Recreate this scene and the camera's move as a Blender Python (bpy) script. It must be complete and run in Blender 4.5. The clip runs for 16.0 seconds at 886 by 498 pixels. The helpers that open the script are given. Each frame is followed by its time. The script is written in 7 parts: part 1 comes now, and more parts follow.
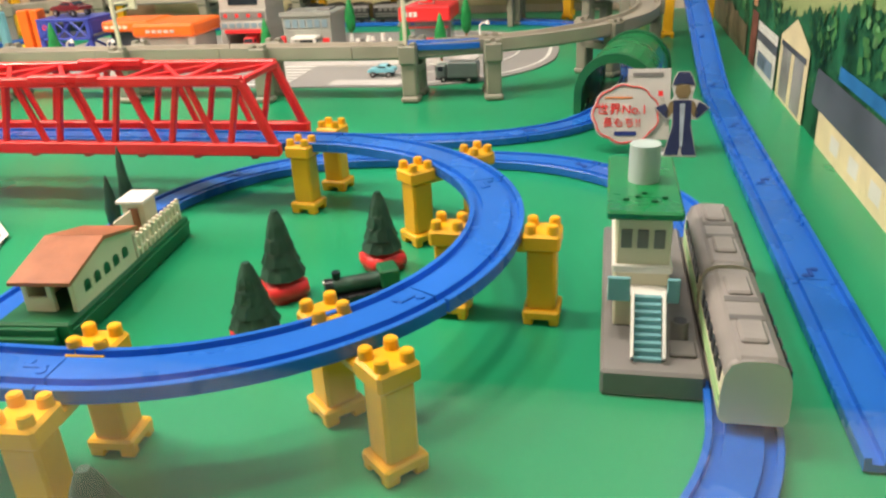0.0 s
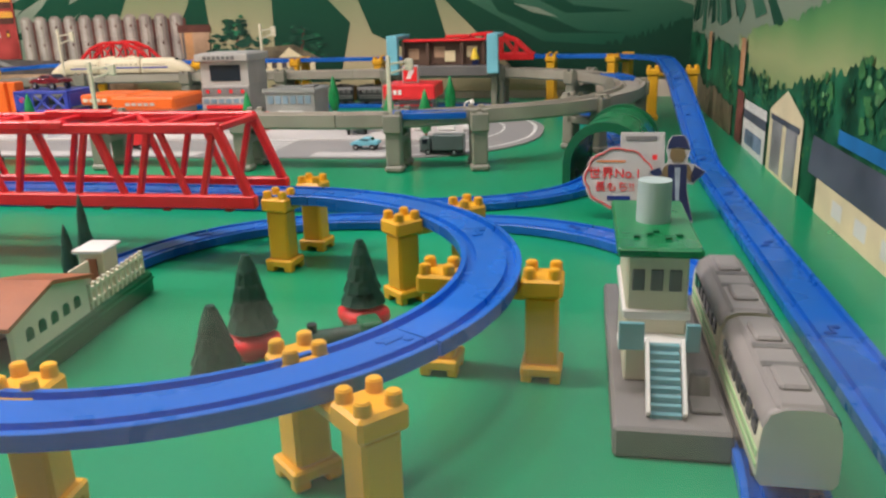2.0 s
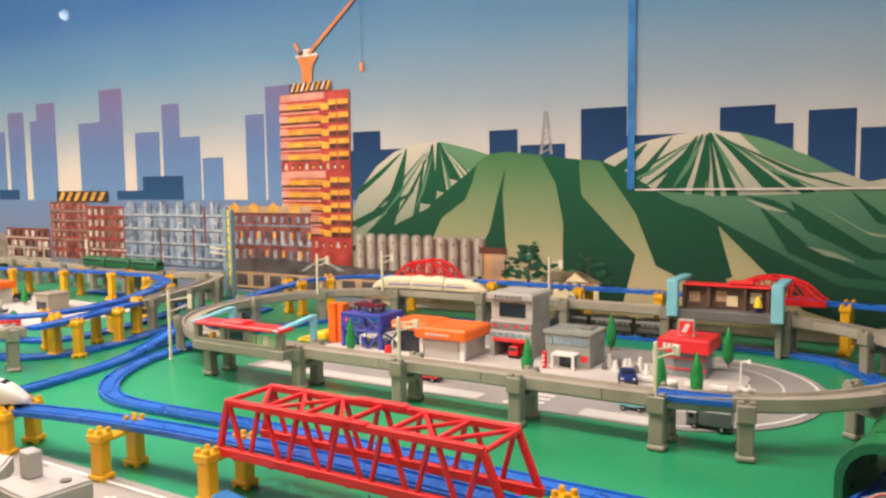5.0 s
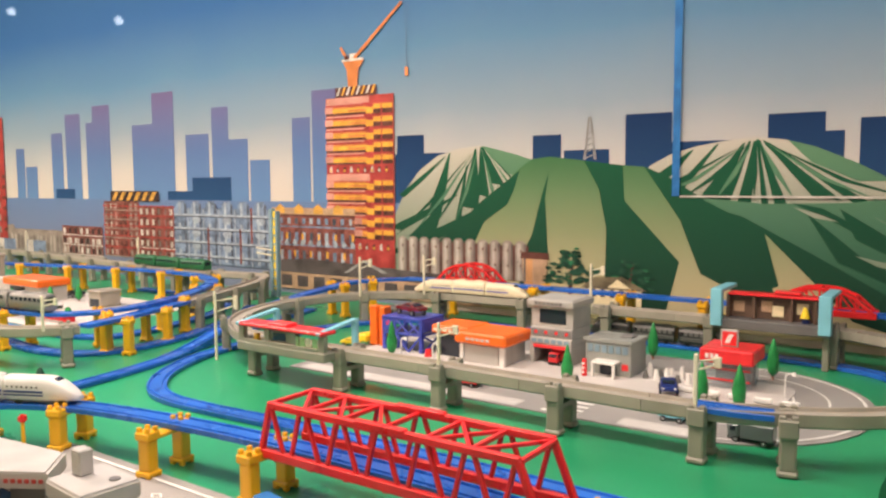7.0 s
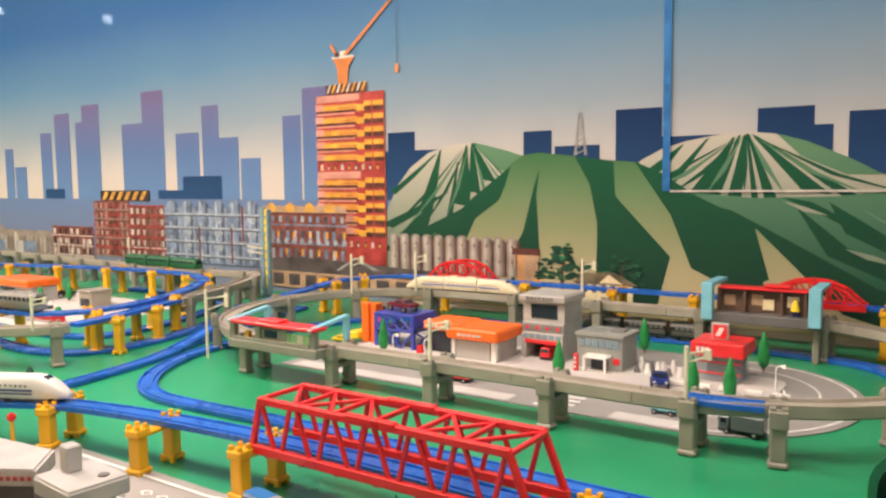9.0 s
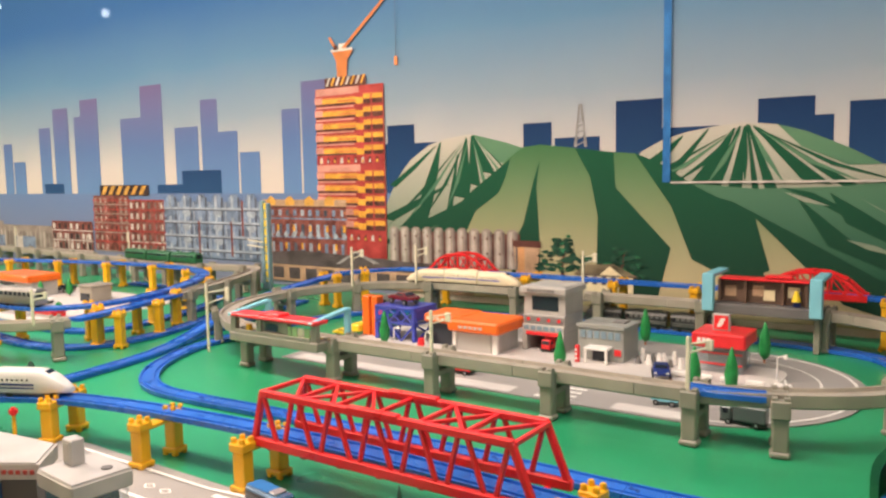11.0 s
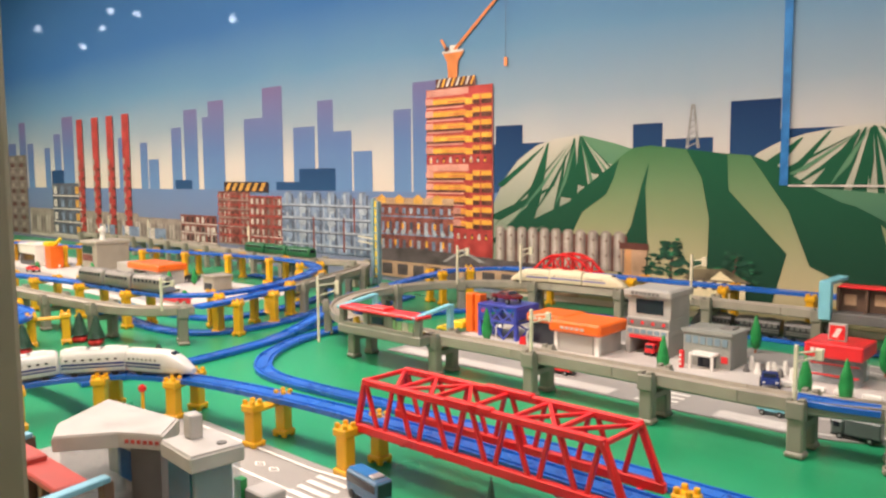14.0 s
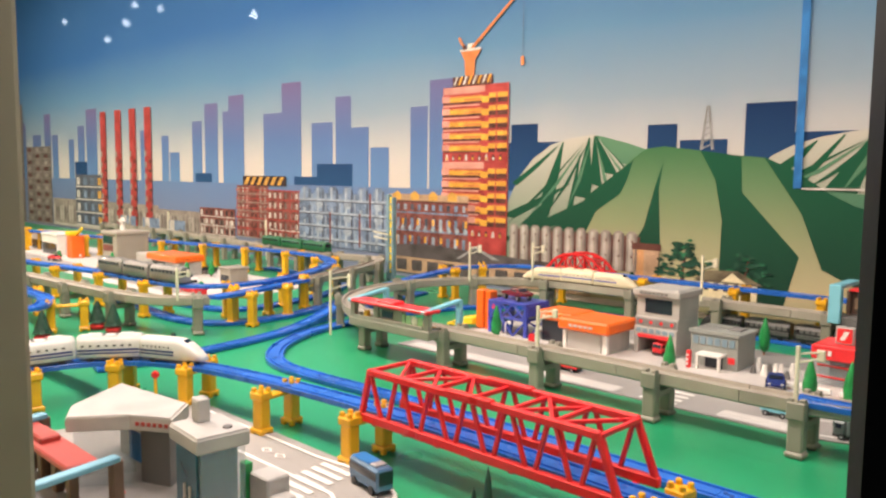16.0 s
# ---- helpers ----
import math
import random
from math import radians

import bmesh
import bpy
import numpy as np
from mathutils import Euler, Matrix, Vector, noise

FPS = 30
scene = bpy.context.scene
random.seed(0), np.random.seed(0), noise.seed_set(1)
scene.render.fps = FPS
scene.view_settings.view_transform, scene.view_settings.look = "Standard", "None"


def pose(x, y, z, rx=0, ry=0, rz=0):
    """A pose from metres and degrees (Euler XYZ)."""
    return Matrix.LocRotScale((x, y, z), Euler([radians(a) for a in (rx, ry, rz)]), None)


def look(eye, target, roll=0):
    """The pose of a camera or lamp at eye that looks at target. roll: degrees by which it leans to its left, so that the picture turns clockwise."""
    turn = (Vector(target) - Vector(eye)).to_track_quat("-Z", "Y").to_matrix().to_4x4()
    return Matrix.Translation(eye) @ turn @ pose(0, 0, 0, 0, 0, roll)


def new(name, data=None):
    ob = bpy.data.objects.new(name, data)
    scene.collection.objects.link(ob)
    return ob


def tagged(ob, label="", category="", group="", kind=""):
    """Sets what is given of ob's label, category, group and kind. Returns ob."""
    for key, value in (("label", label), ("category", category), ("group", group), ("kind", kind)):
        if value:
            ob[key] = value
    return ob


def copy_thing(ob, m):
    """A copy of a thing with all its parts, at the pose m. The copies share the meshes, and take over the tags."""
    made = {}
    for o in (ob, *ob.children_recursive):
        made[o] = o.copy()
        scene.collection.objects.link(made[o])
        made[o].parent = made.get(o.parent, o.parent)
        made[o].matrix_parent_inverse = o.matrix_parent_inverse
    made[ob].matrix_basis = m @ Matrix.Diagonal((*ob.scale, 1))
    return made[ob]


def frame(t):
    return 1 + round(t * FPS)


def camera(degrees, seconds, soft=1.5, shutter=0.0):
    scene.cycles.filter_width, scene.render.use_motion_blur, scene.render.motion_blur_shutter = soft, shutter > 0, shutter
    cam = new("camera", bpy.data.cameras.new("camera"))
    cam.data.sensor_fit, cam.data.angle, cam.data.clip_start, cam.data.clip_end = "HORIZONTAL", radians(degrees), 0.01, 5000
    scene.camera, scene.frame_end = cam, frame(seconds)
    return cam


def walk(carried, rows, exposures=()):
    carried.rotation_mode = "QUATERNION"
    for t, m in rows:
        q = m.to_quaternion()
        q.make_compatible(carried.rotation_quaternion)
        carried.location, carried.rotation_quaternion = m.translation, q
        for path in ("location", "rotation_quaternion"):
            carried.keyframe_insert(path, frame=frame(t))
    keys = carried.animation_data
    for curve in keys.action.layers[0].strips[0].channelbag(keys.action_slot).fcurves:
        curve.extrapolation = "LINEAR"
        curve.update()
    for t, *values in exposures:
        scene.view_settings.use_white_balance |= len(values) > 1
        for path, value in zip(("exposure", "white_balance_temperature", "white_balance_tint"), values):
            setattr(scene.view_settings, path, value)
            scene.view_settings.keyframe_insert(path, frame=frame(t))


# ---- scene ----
cam = camera(59.4, 16.0, 2.4)
PATH = [
    (0, (0.23, -0.14, 0.292), (-0.165, 1.641, -0.528), -3.1),
    (0.5, (0.235, -0.139, 0.284), (-0.217, 1.652, -0.483), -3.5),
    (1, (0.228, -0.131, 0.26), (-0.25, 1.667, -0.475), -3.9),
    (1.5, (0.221, -0.122, 0.236), (-0.207, 1.715, -0.431), -2.2),
    (2, (0.213, -0.104, 0.239), (-0.135, 1.775, -0.351), -1.7),
    (2.5, (0.209, -0.098, 0.246), (-0.103, 1.833, -0.171), -1.2),
    (3, (0.222, -0.108, 0.263), (-0.213, 1.821, -0.038), -1.3),
    (3.5, (0.245, -0.121, 0.302), (-0.426, 1.751, 0.087), -1.3),
    (4, (0.266, -0.132, 0.35), (-0.554, 1.681, 0.146), -1.0),
    (4.5, (0.266, -0.141, 0.397), (-0.674, 1.618, 0.241), -1.6),
    (5, (0.271, -0.149, 0.429), (-0.772, 1.549, 0.257), -0.8),
    (7.5, (0.281, -0.154, 0.442), (-0.857, 1.482, 0.273), -0.3),
    (8, (0.282, -0.15, 0.437), (-0.836, 1.499, 0.267), -0.4),
    (8.5, (0.284, -0.151, 0.435), (-0.836, 1.497, 0.263), -0.6),
    (11, (0.281, -0.151, 0.432), (-0.839, 1.495, 0.242), -1.0),
    (11.5, (0.278, -0.151, 0.431), (-0.809, 1.503, 0.146), -0.6),
    (12, (0.279, -0.153, 0.433), (-0.828, 1.487, 0.141), -0.6),
    (12.5, (0.288, -0.158, 0.434), (-0.888, 1.437, 0.163), -0.1),
    (13, (0.296, -0.16, 0.434), (-0.957, 1.381, 0.197), -0.3),
    (13.5, (0.3, -0.163, 0.434), (-1.018, 1.328, 0.237), -0.7),
    (14, (0.307, -0.163, 0.432), (-1.033, 1.309, 0.245), -0.4),
    (14.5, (0.316, -0.162, 0.431), (-1.017, 1.318, 0.247), -0.0),
    (15, (0.322, -0.164, 0.43), (-1.016, 1.312, 0.246), 0.2),
    (15.5, (0.329, -0.164, 0.428), (-1.013, 1.307, 0.246), 0.5),
    (16, (0.335, -0.166, 0.429), (-1.04, 1.273, 0.237), 0.6),
]
walk(cam, [(t, look(eye, target, roll)) for t, eye, target, roll in PATH],
     [(0, 0.28, 6350, 2), (0.5, 0.26, 5950, 1), (1.0, 0.28, 6150, 5), (1.4, -0.48, 5750, 8), (2.0, -0.2, 5650, 6), (2.6, 0.00, 5600, 6), (3.0, 0.20, 5250, 3), (3.5, 0.15, 5750, 6), (4.2, 0.10, 6100, 8), (5.0, 0.04, 6400, 10),
      (7.5, 0.01, 6450, 10), (11.0, 0.02, 6450, 10), (12.5, 0.00, 6450, 10), (14.0, 0.04, 6350, 9), (16.0, 0.12, 6350, 9)])

# ---- world and lights ----
world = bpy.data.worlds.new("world")
scene.world = world
world.use_nodes = True
world.node_tree.nodes["Background"].inputs[0].default_value = (0.55, 0.62, 0.7, 1)
world.node_tree.nodes["Background"].inputs[1].default_value = 0.02


def strip_lamp(x, y, z, sx, sy, power, colour, rx=0):
    data = bpy.data.lights.new("lamp_light", "AREA")
    data.shape, data.size, data.size_y, data.energy, data.color = "RECTANGLE", sx, sy, power, colour
    lamp = new("lamp_light", data)
    lamp.matrix_world = pose(x, y, z, rx, 0, 0)
    return lamp


WARM = (1.0, 0.81, 0.70)
SPOTS = [(0.12, 0.26, 9.2), (-0.36, 0.50, 9.6), (-0.85, 0.38, 11.5), (-1.4, 0.66, 11.5), (-1.95, 0.40, 12.5), (-2.6, 0.64, 15.0), (-3.4, 0.5, 18.0), (-4.4, 0.6, 20.0), (-5.6, 0.6, 22.0)]
for lamp_x, lamp_y, lamp_power in SPOTS:
    strip_lamp(lamp_x, lamp_y, 1.955, 0.15, 0.15, lamp_power * 1.55, WARM)


# ---- materials ----
def material(name, colour, rough=0.4, metal=0.0, vary=0.10, scale=25.0, bump=0.06, fine=180.0, coat=0.0, alpha=1.0, trans=0.0, each=0.0):
    m = bpy.data.materials.new(name)
    m.use_nodes = True
    nt = m.node_tree
    b = nt.nodes["Principled BSDF"]
    if name.startswith("printed"):
        b.inputs["Specular IOR Level"].default_value = 0.15
    tc = nt.nodes.new("ShaderNodeTexCoord")
    n1 = nt.nodes.new("ShaderNodeTexNoise")
    n1.inputs["Scale"].default_value, n1.inputs["Detail"].default_value = scale, 4
    n2 = nt.nodes.new("ShaderNodeTexNoise")
    n2.inputs["Scale"].default_value, n2.inputs["Detail"].default_value = fine, 3
    nt.links.new(tc.outputs["Object"], n1.inputs["Vector"])
    nt.links.new(tc.outputs["Object"], n2.inputs["Vector"])
    ramp = nt.nodes.new("ShaderNodeValToRGB")
    lo = [max(0, c * (1 - vary * 1.6)) for c in colour]
    hi = [min(1, c * (1 + vary) + 0.02 * vary) for c in colour]
    ramp.color_ramp.elements[0].position, ramp.color_ramp.elements[1].position = 0.3, 0.7
    ramp.color_ramp.elements[0].color, ramp.color_ramp.elements[1].color = (*lo, 1), (*hi, 1)
    nt.links.new(n1.outputs["Fac"], ramp.inputs["Fac"])
    out = ramp.outputs["Color"]
    if each:
        info = nt.nodes.new("ShaderNodeObjectInfo")
        mr = nt.nodes.new("ShaderNodeMapRange")
        mr.inputs["To Min"].default_value, mr.inputs["To Max"].default_value = 1 - each, 1 + each
        nt.links.new(info.outputs["Random"], mr.inputs["Value"])
        hsv = nt.nodes.new("ShaderNodeHueSaturation")
        nt.links.new(out, hsv.inputs["Color"])
        nt.links.new(mr.outputs["Result"], hsv.inputs["Value"])
        out = hsv.outputs["Color"]
    nt.links.new(out, b.inputs["Base Color"])
    rr = nt.nodes.new("ShaderNodeMapRange")
    rr.inputs["To Min"].default_value, rr.inputs["To Max"].default_value = max(0.02, rough - 0.1), min(1, rough + 0.12)
    nt.links.new(n1.outputs["Fac"], rr.inputs["Value"])
    nt.links.new(rr.outputs["Result"], b.inputs["Roughness"])
    if bump:
        bp = nt.nodes.new("ShaderNodeBump")
        bp.inputs["Strength"].default_value, bp.inputs["Distance"].default_value = bump, 0.002
        nt.links.new(n2.outputs["Fac"], bp.inputs["Height"])
        nt.links.new(bp.outputs["Normal"], b.inputs["Normal"])
    b.inputs["Metallic"].default_value = metal
    b.inputs["Coat Weight"].default_value = coat
    b.inputs["Alpha"].default_value = alpha
    b.inputs["Transmission Weight"].default_value = trans
    return m


def gradient(name, stops, low, high, axis="Z", rough=0.72, cloud=0.06, scale=3.0):
    """A printed panel whose ink fades along one axis."""
    m = bpy.data.materials.new(name)
    m.use_nodes = True
    nt = m.node_tree
    b = nt.nodes["Principled BSDF"]
    b.inputs["Specular IOR Level"].default_value = 0.15
    tc = nt.nodes.new("ShaderNodeTexCoord")
    sp = nt.nodes.new("ShaderNodeSeparateXYZ")
    nt.links.new(tc.outputs["Object"], sp.inputs[0])
    mr = nt.nodes.new("ShaderNodeMapRange")
    mr.inputs["From Min"].default_value, mr.inputs["From Max"].default_value = low, high
    nt.links.new(sp.outputs[axis], mr.inputs["Value"])
    ns = nt.nodes.new("ShaderNodeTexNoise")
    ns.inputs["Scale"].default_value, ns.inputs["Detail"].default_value = scale, 5
    nt.links.new(tc.outputs["Object"], ns.inputs["Vector"])
    nm = nt.nodes.new("ShaderNodeMapRange")
    nm.inputs["To Min"].default_value, nm.inputs["To Max"].default_value = -cloud, cloud
    nt.links.new(ns.outputs["Fac"], nm.inputs["Value"])
    ad = nt.nodes.new("ShaderNodeMath")
    nt.links.new(mr.outputs["Result"], ad.inputs[0])
    nt.links.new(nm.outputs["Result"], ad.inputs[1])
    ramp = nt.nodes.new("ShaderNodeValToRGB")
    el = ramp.color_ramp.elements
    while len(el) < len(stops):
        el.new(0.5)
    for e, (p, c) in zip(el, stops):
        e.position, e.color = p, (*c, 1)
    nt.links.new(ad.outputs[0], ramp.inputs["Fac"])
    nt.links.new(ramp.outputs["Color"], b.inputs["Base Color"])
    b.inputs["Roughness"].default_value = rough
    return m


BLUE = material("blue_rail_plastic", (0.018, 0.125, 0.54), 0.27, vary=0.10, scale=12, bump=0.03, each=0.10)
# Darker rail blue: shade of the joint recesses put into the lug colour.
SHADEBLUE = material("shaded_recess_blue", (0.008, 0.05, 0.3), 0.4)
YELLOW = material("yellow_block_plastic", (0.80, 0.42, 0.012), 0.33, vary=0.08, bump=0.03, each=0.08)
RED = material("red_truss_plastic", (0.74, 0.018, 0.022), 0.3, vary=0.08, bump=0.03)
GREY = material("grey_viaduct_plastic", (0.34, 0.305, 0.25), 0.5, vary=0.08, bump=0.05, each=0.07)
DARKGREY = material("dark_grey_plastic", (0.14, 0.135, 0.13), 0.5)
TRAINROOF = material("grey_roof_plastic", (0.27, 0.25, 0.24), 0.45, vary=0.08)
PIERGREY = material("olive_grey_plastic", (0.25, 0.235, 0.185), 0.5, vary=0.08, bump=0.05, each=0.06)
CLINICGREY = material("green_grey_plastic", (0.30, 0.31, 0.285), 0.45, vary=0.08)
MIDGREY = material("mid_grey_plastic", (0.20, 0.19, 0.185), 0.5)
SHOPGREY = material("pale_grey_plastic", (0.44, 0.42, 0.39), 0.45)
WHITE = material("white_plastic", (0.78, 0.76, 0.72), 0.35, vary=0.05)
CREAM = material("cream_plastic", (0.72, 0.66, 0.5), 0.4, vary=0.06)
BLACK = material("black_plastic", (0.012, 0.012, 0.014), 0.3)
GLASSDARK = material("smoked_window_plastic", (0.02, 0.025, 0.035), 0.12, vary=0.03, bump=0)
CLEAR = material("clear_plastic", (0.35, 0.52, 0.58), 0.06, vary=0.02, bump=0, alpha=0.24)
OFFWHITE = material("dull_white_plastic", (0.44, 0.425, 0.41), 0.42, vary=0.08, scale=30)
TANKGREY = material("pale_tank_plastic", (0.45, 0.54, 0.52), 0.4, vary=0.05)
GREENP = material("green_plastic", (0.012, 0.2, 0.06), 0.28, vary=0.1, coat=0.3)
DGREEN = material("dark_green_plastic", (0.012, 0.12, 0.045), 0.4, vary=0.12)
PINE = material("dark_pine_plastic", (0.012, 0.055, 0.032), 0.5, vary=0.3, scale=60, bump=0.5, fine=250)
LEAF = material("bright_tree_plastic", (0.015, 0.26, 0.06), 0.4, vary=0.2, scale=60, bump=0.3)
ORANGE = material("orange_plastic", (0.85, 0.15, 0.012), 0.35, vary=0.08)
TEAL = material("light_teal_plastic", (0.22, 0.55, 0.66), 0.35, vary=0.06)
# Teal toned down for the shade that the shed's balcony stands in.
SHADETEAL = material("shaded_teal_plastic", (0.15, 0.34, 0.38), 0.4, vary=0.08)
MASTBLUE = material("grey_blue_plastic", (0.20, 0.32, 0.38), 0.4, vary=0.1)
DULLRED = material("dull_red_plastic", (0.40, 0.05, 0.04), 0.4, vary=0.12)
SOFTBLUE = material("soft_blue_plastic", (0.15, 0.36, 0.48), 0.4, vary=0.1)
FIGNAVY = material("dark_navy_print", (0.008, 0.014, 0.065), 0.45)
BULLET = material("dull_white_train_plastic", (0.63, 0.62, 0.60), 0.3, vary=0.06)
SILVER = material("silver_grey_train_plastic", (0.27, 0.26, 0.245), 0.35, metal=0.2, vary=0.08)
BROWNWALL = material("dark_brown_plastic", (0.13, 0.075, 0.05), 0.5, vary=0.2)
DARKTEAL = material("dark_grey_green_paint", (0.11, 0.14, 0.135), 0.3, vary=0.1)
WINBLUE = material("pale_blue_window_plastic", (0.22, 0.31, 0.37), 0.2, vary=0.08, bump=0)
TEALGLASS = material("teal_glazing_plastic", (0.025, 0.10, 0.14), 0.12, vary=0.2, scale=20, bump=0)
BROWN = material("brown_roof_plastic", (0.36, 0.13, 0.06), 0.45, vary=0.15, scale=40, bump=0.2)
BRED = material("bright_red_plastic", (0.75, 0.025, 0.03), 0.35)
MAROON = material("maroon_car_paint", (0.16, 0.012, 0.02), 0.2, coat=0.5)
NAVY = material("navy_stripe", (0.01, 0.025, 0.16), 0.35)
KHAKI = material("khaki_print", (0.15, 0.105, 0.045), 0.5)
PURPLE = material("violet_blue_plastic", (0.05, 0.07, 0.42), 0.35, vary=0.1)
IVORY = material("ivory_train_plastic", (0.78, 0.68, 0.48), 0.35, vary=0.05)
PALEGREEN = material("pale_green_band", (0.35, 0.55, 0.25), 0.4)
ROADGREY = material("grey_road_sheet", (0.31, 0.295, 0.28), 0.6, vary=0.07, scale=9, bump=0.08)
ROADPALE = material("pale_pavement_sheet", (0.58, 0.55, 0.52), 0.6, vary=0.06, scale=9, bump=0.06)
ROADMARK = material("white_road_marking", (0.8, 0.78, 0.74), 0.55)
BASEGREEN = material("green_painted_board", (0.02, 0.29, 0.125), 0.30, vary=0.16, scale=2.2, bump=0.05, fine=90)
SILL = material("cream_laminate", (0.80, 0.73, 0.58), 0.5, vary=0.06, scale=6, bump=0.04)
POSTPAINT = material("dull_beige_paint", (0.30, 0.25, 0.17), 0.5, vary=0.06)
SCUFF = material("scuff_mark", (0.68, 0.60, 0.46), 0.7, vary=0.2)
DARKFRAME = material("black_painted_frame", (0.01, 0.01, 0.01), 0.5)
# Unseen ceiling board, darkened so that it bounces less fill light.
CEIL = material("dim_ceiling_board", (0.3, 0.3, 0.3), 0.7, vary=0.04)
WALLPAINT = material("dim_wall_paint", (0.2, 0.2, 0.2), 0.7)
YBRIGHT = material("bright_yellow_plastic", (0.85, 0.6, 0.02), 0.35)
STEEL = material("silver_plastic", (0.5, 0.5, 0.5), 0.3, metal=0.6)

PANE = bpy.data.materials.new("window_glass")
PANE.use_nodes = True
pane_nodes = PANE.node_tree.nodes
pane_links = PANE.node_tree.links
pane_nodes.remove(pane_nodes["Principled BSDF"])
pane_clear, pane_gloss, pane_mix = (pane_nodes.new(k) for k in ("ShaderNodeBsdfTransparent", "ShaderNodeBsdfGlossy", "ShaderNodeMixShader"))
pane_gloss.inputs["Roughness"].default_value = 0.02
pane_mix.inputs[0].default_value = 0.038
pane_links.new(pane_clear.outputs[0], pane_mix.inputs[1])
pane_links.new(pane_gloss.outputs[0], pane_mix.inputs[2])
pane_links.new(pane_mix.outputs[0], pane_nodes["Material Output"].inputs[0])
LAMPGLOW = bpy.data.materials.new("lit_bulb")
LAMPGLOW.use_nodes = True
LAMPGLOW.node_tree.nodes["Principled BSDF"].inputs["Emission Color"].default_value = (0.8, 0.9, 1.0, 1)
LAMPGLOW.node_tree.nodes["Principled BSDF"].inputs["Emission Strength"].default_value = 9.0

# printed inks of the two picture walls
# Printed sky; upper stops are lifted a little, partly for the glass haze.
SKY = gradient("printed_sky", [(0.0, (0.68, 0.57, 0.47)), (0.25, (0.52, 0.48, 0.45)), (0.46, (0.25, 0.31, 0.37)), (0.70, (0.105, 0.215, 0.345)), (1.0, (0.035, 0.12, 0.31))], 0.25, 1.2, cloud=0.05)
SKYLINE = gradient("printed_far_tower", [(0.0, (0.13, 0.25, 0.45)), (0.5, (0.095, 0.16, 0.33)), (1.0, (0.14, 0.11, 0.23))], 0.3, 0.86, cloud=0.03)
SKYDARK = gradient("printed_near_tower", [(0.0, (0.022, 0.07, 0.17)), (1.0, (0.006, 0.026, 0.09))], 0.35, 0.64, cloud=0.05)
MTN_LIGHT = gradient("printed_pale_slope", [(0.0, (0.50, 0.42, 0.25)), (0.42, (0.25, 0.28, 0.15)), (0.75, (0.12, 0.21, 0.10)), (1.0, (0.05, 0.15, 0.06))], 0.1, 0.52, cloud=0.05)
MTN_DARK = gradient("printed_dark_slope", [(0.0, (0.013, 0.05, 0.03)), (1.0, (0.01, 0.085, 0.04))], 0.1, 0.52, cloud=0.1)
MTN_MID = gradient("printed_mid_slope", [(0.0, (0.012, 0.08, 0.045)), (0.55, (0.07, 0.17, 0.105)), (1.0, (0.11, 0.23, 0.13))], 0.12, 0.52, cloud=0.12)
MTN_PALE = gradient("printed_bare_slope", [(0.0, (0.20, 0.25, 0.18)), (1.0, (0.50, 0.46, 0.39))], 0.25, 0.56, cloud=0.08)
INK_BROWN = material("printed_brick_red", (0.21, 0.07, 0.058), 0.5, vary=0.35, scale=40)
INK_YELLOW = material("printed_yellow", (0.62, 0.33, 0.07), 0.5, vary=0.2, scale=30)
INK_BLACK = material("printed_black", (0.04, 0.025, 0.025), 0.5, vary=0.3)
INK_PALE = material("printed_pale", (0.60, 0.55, 0.50), 0.5, vary=0.2, scale=20)
INK_STEEL = material("printed_steel_blue", (0.19, 0.25, 0.36), 0.5, vary=0.35, scale=25)
INK_HAZE = material("printed_pale_blue", (0.36, 0.41, 0.48), 0.5, vary=0.25, scale=30)
INK_PINK = material("printed_pink", (0.62, 0.28, 0.22), 0.5, vary=0.2, scale=12)
INK_CRIMSON = material("printed_crimson", (0.38, 0.05, 0.045), 0.5, vary=0.25, scale=18)
INK_GOLD = material("printed_gold", (0.74, 0.36, 0.05), 0.5, vary=0.2, scale=20)
INK_SILO = material("printed_warm_grey", (0.30, 0.255, 0.22), 0.5, vary=0.2, scale=20)
INK_SILOPALE = material("printed_pale_warm_grey", (0.46, 0.41, 0.36), 0.5, vary=0.15, scale=20)
INK_SILODARK = material("printed_dark_warm_grey", (0.17, 0.14, 0.125), 0.5, vary=0.2, scale=20)
INK_ROOF = material("printed_roof_brown", (0.095, 0.08, 0.08), 0.5, vary=0.25, scale=14)
INK_EARTH = material("printed_earth", (0.20, 0.16, 0.10), 0.5, vary=0.4, scale=22)
INK_UMBER = material("printed_umber", (0.11, 0.04, 0.03), 0.5, vary=0.3)
INK_SLATE = material("printed_slate", (0.09, 0.10, 0.13), 0.5, vary=0.25, scale=12)
INK_ORANGE = material("printed_orange", (0.60, 0.20, 0.06), 0.5, vary=0.2)
INK_TAN = material("printed_tan", (0.46, 0.30, 0.19), 0.5, vary=0.2)
INK_WHITE = material("printed_white", (0.72, 0.70, 0.66), 0.5, vary=0.06)
INK_GREY = material("printed_grey", (0.30, 0.29, 0.29), 0.5, vary=0.25, scale=20)
INK_BLUE = material("printed_blue", (0.03, 0.16, 0.42), 0.5, vary=0.2)
INK_LEAF = material("printed_foliage", (0.018, 0.125, 0.055), 0.55, vary=0.55, scale=18)
INK_PILLAR = material("printed_pillar_tan", (0.52, 0.27, 0.12), 0.5, vary=0.2)
INK_GLADE = material("printed_light_foliage", (0.07, 0.22, 0.07), 0.55, vary=0.4, scale=18)
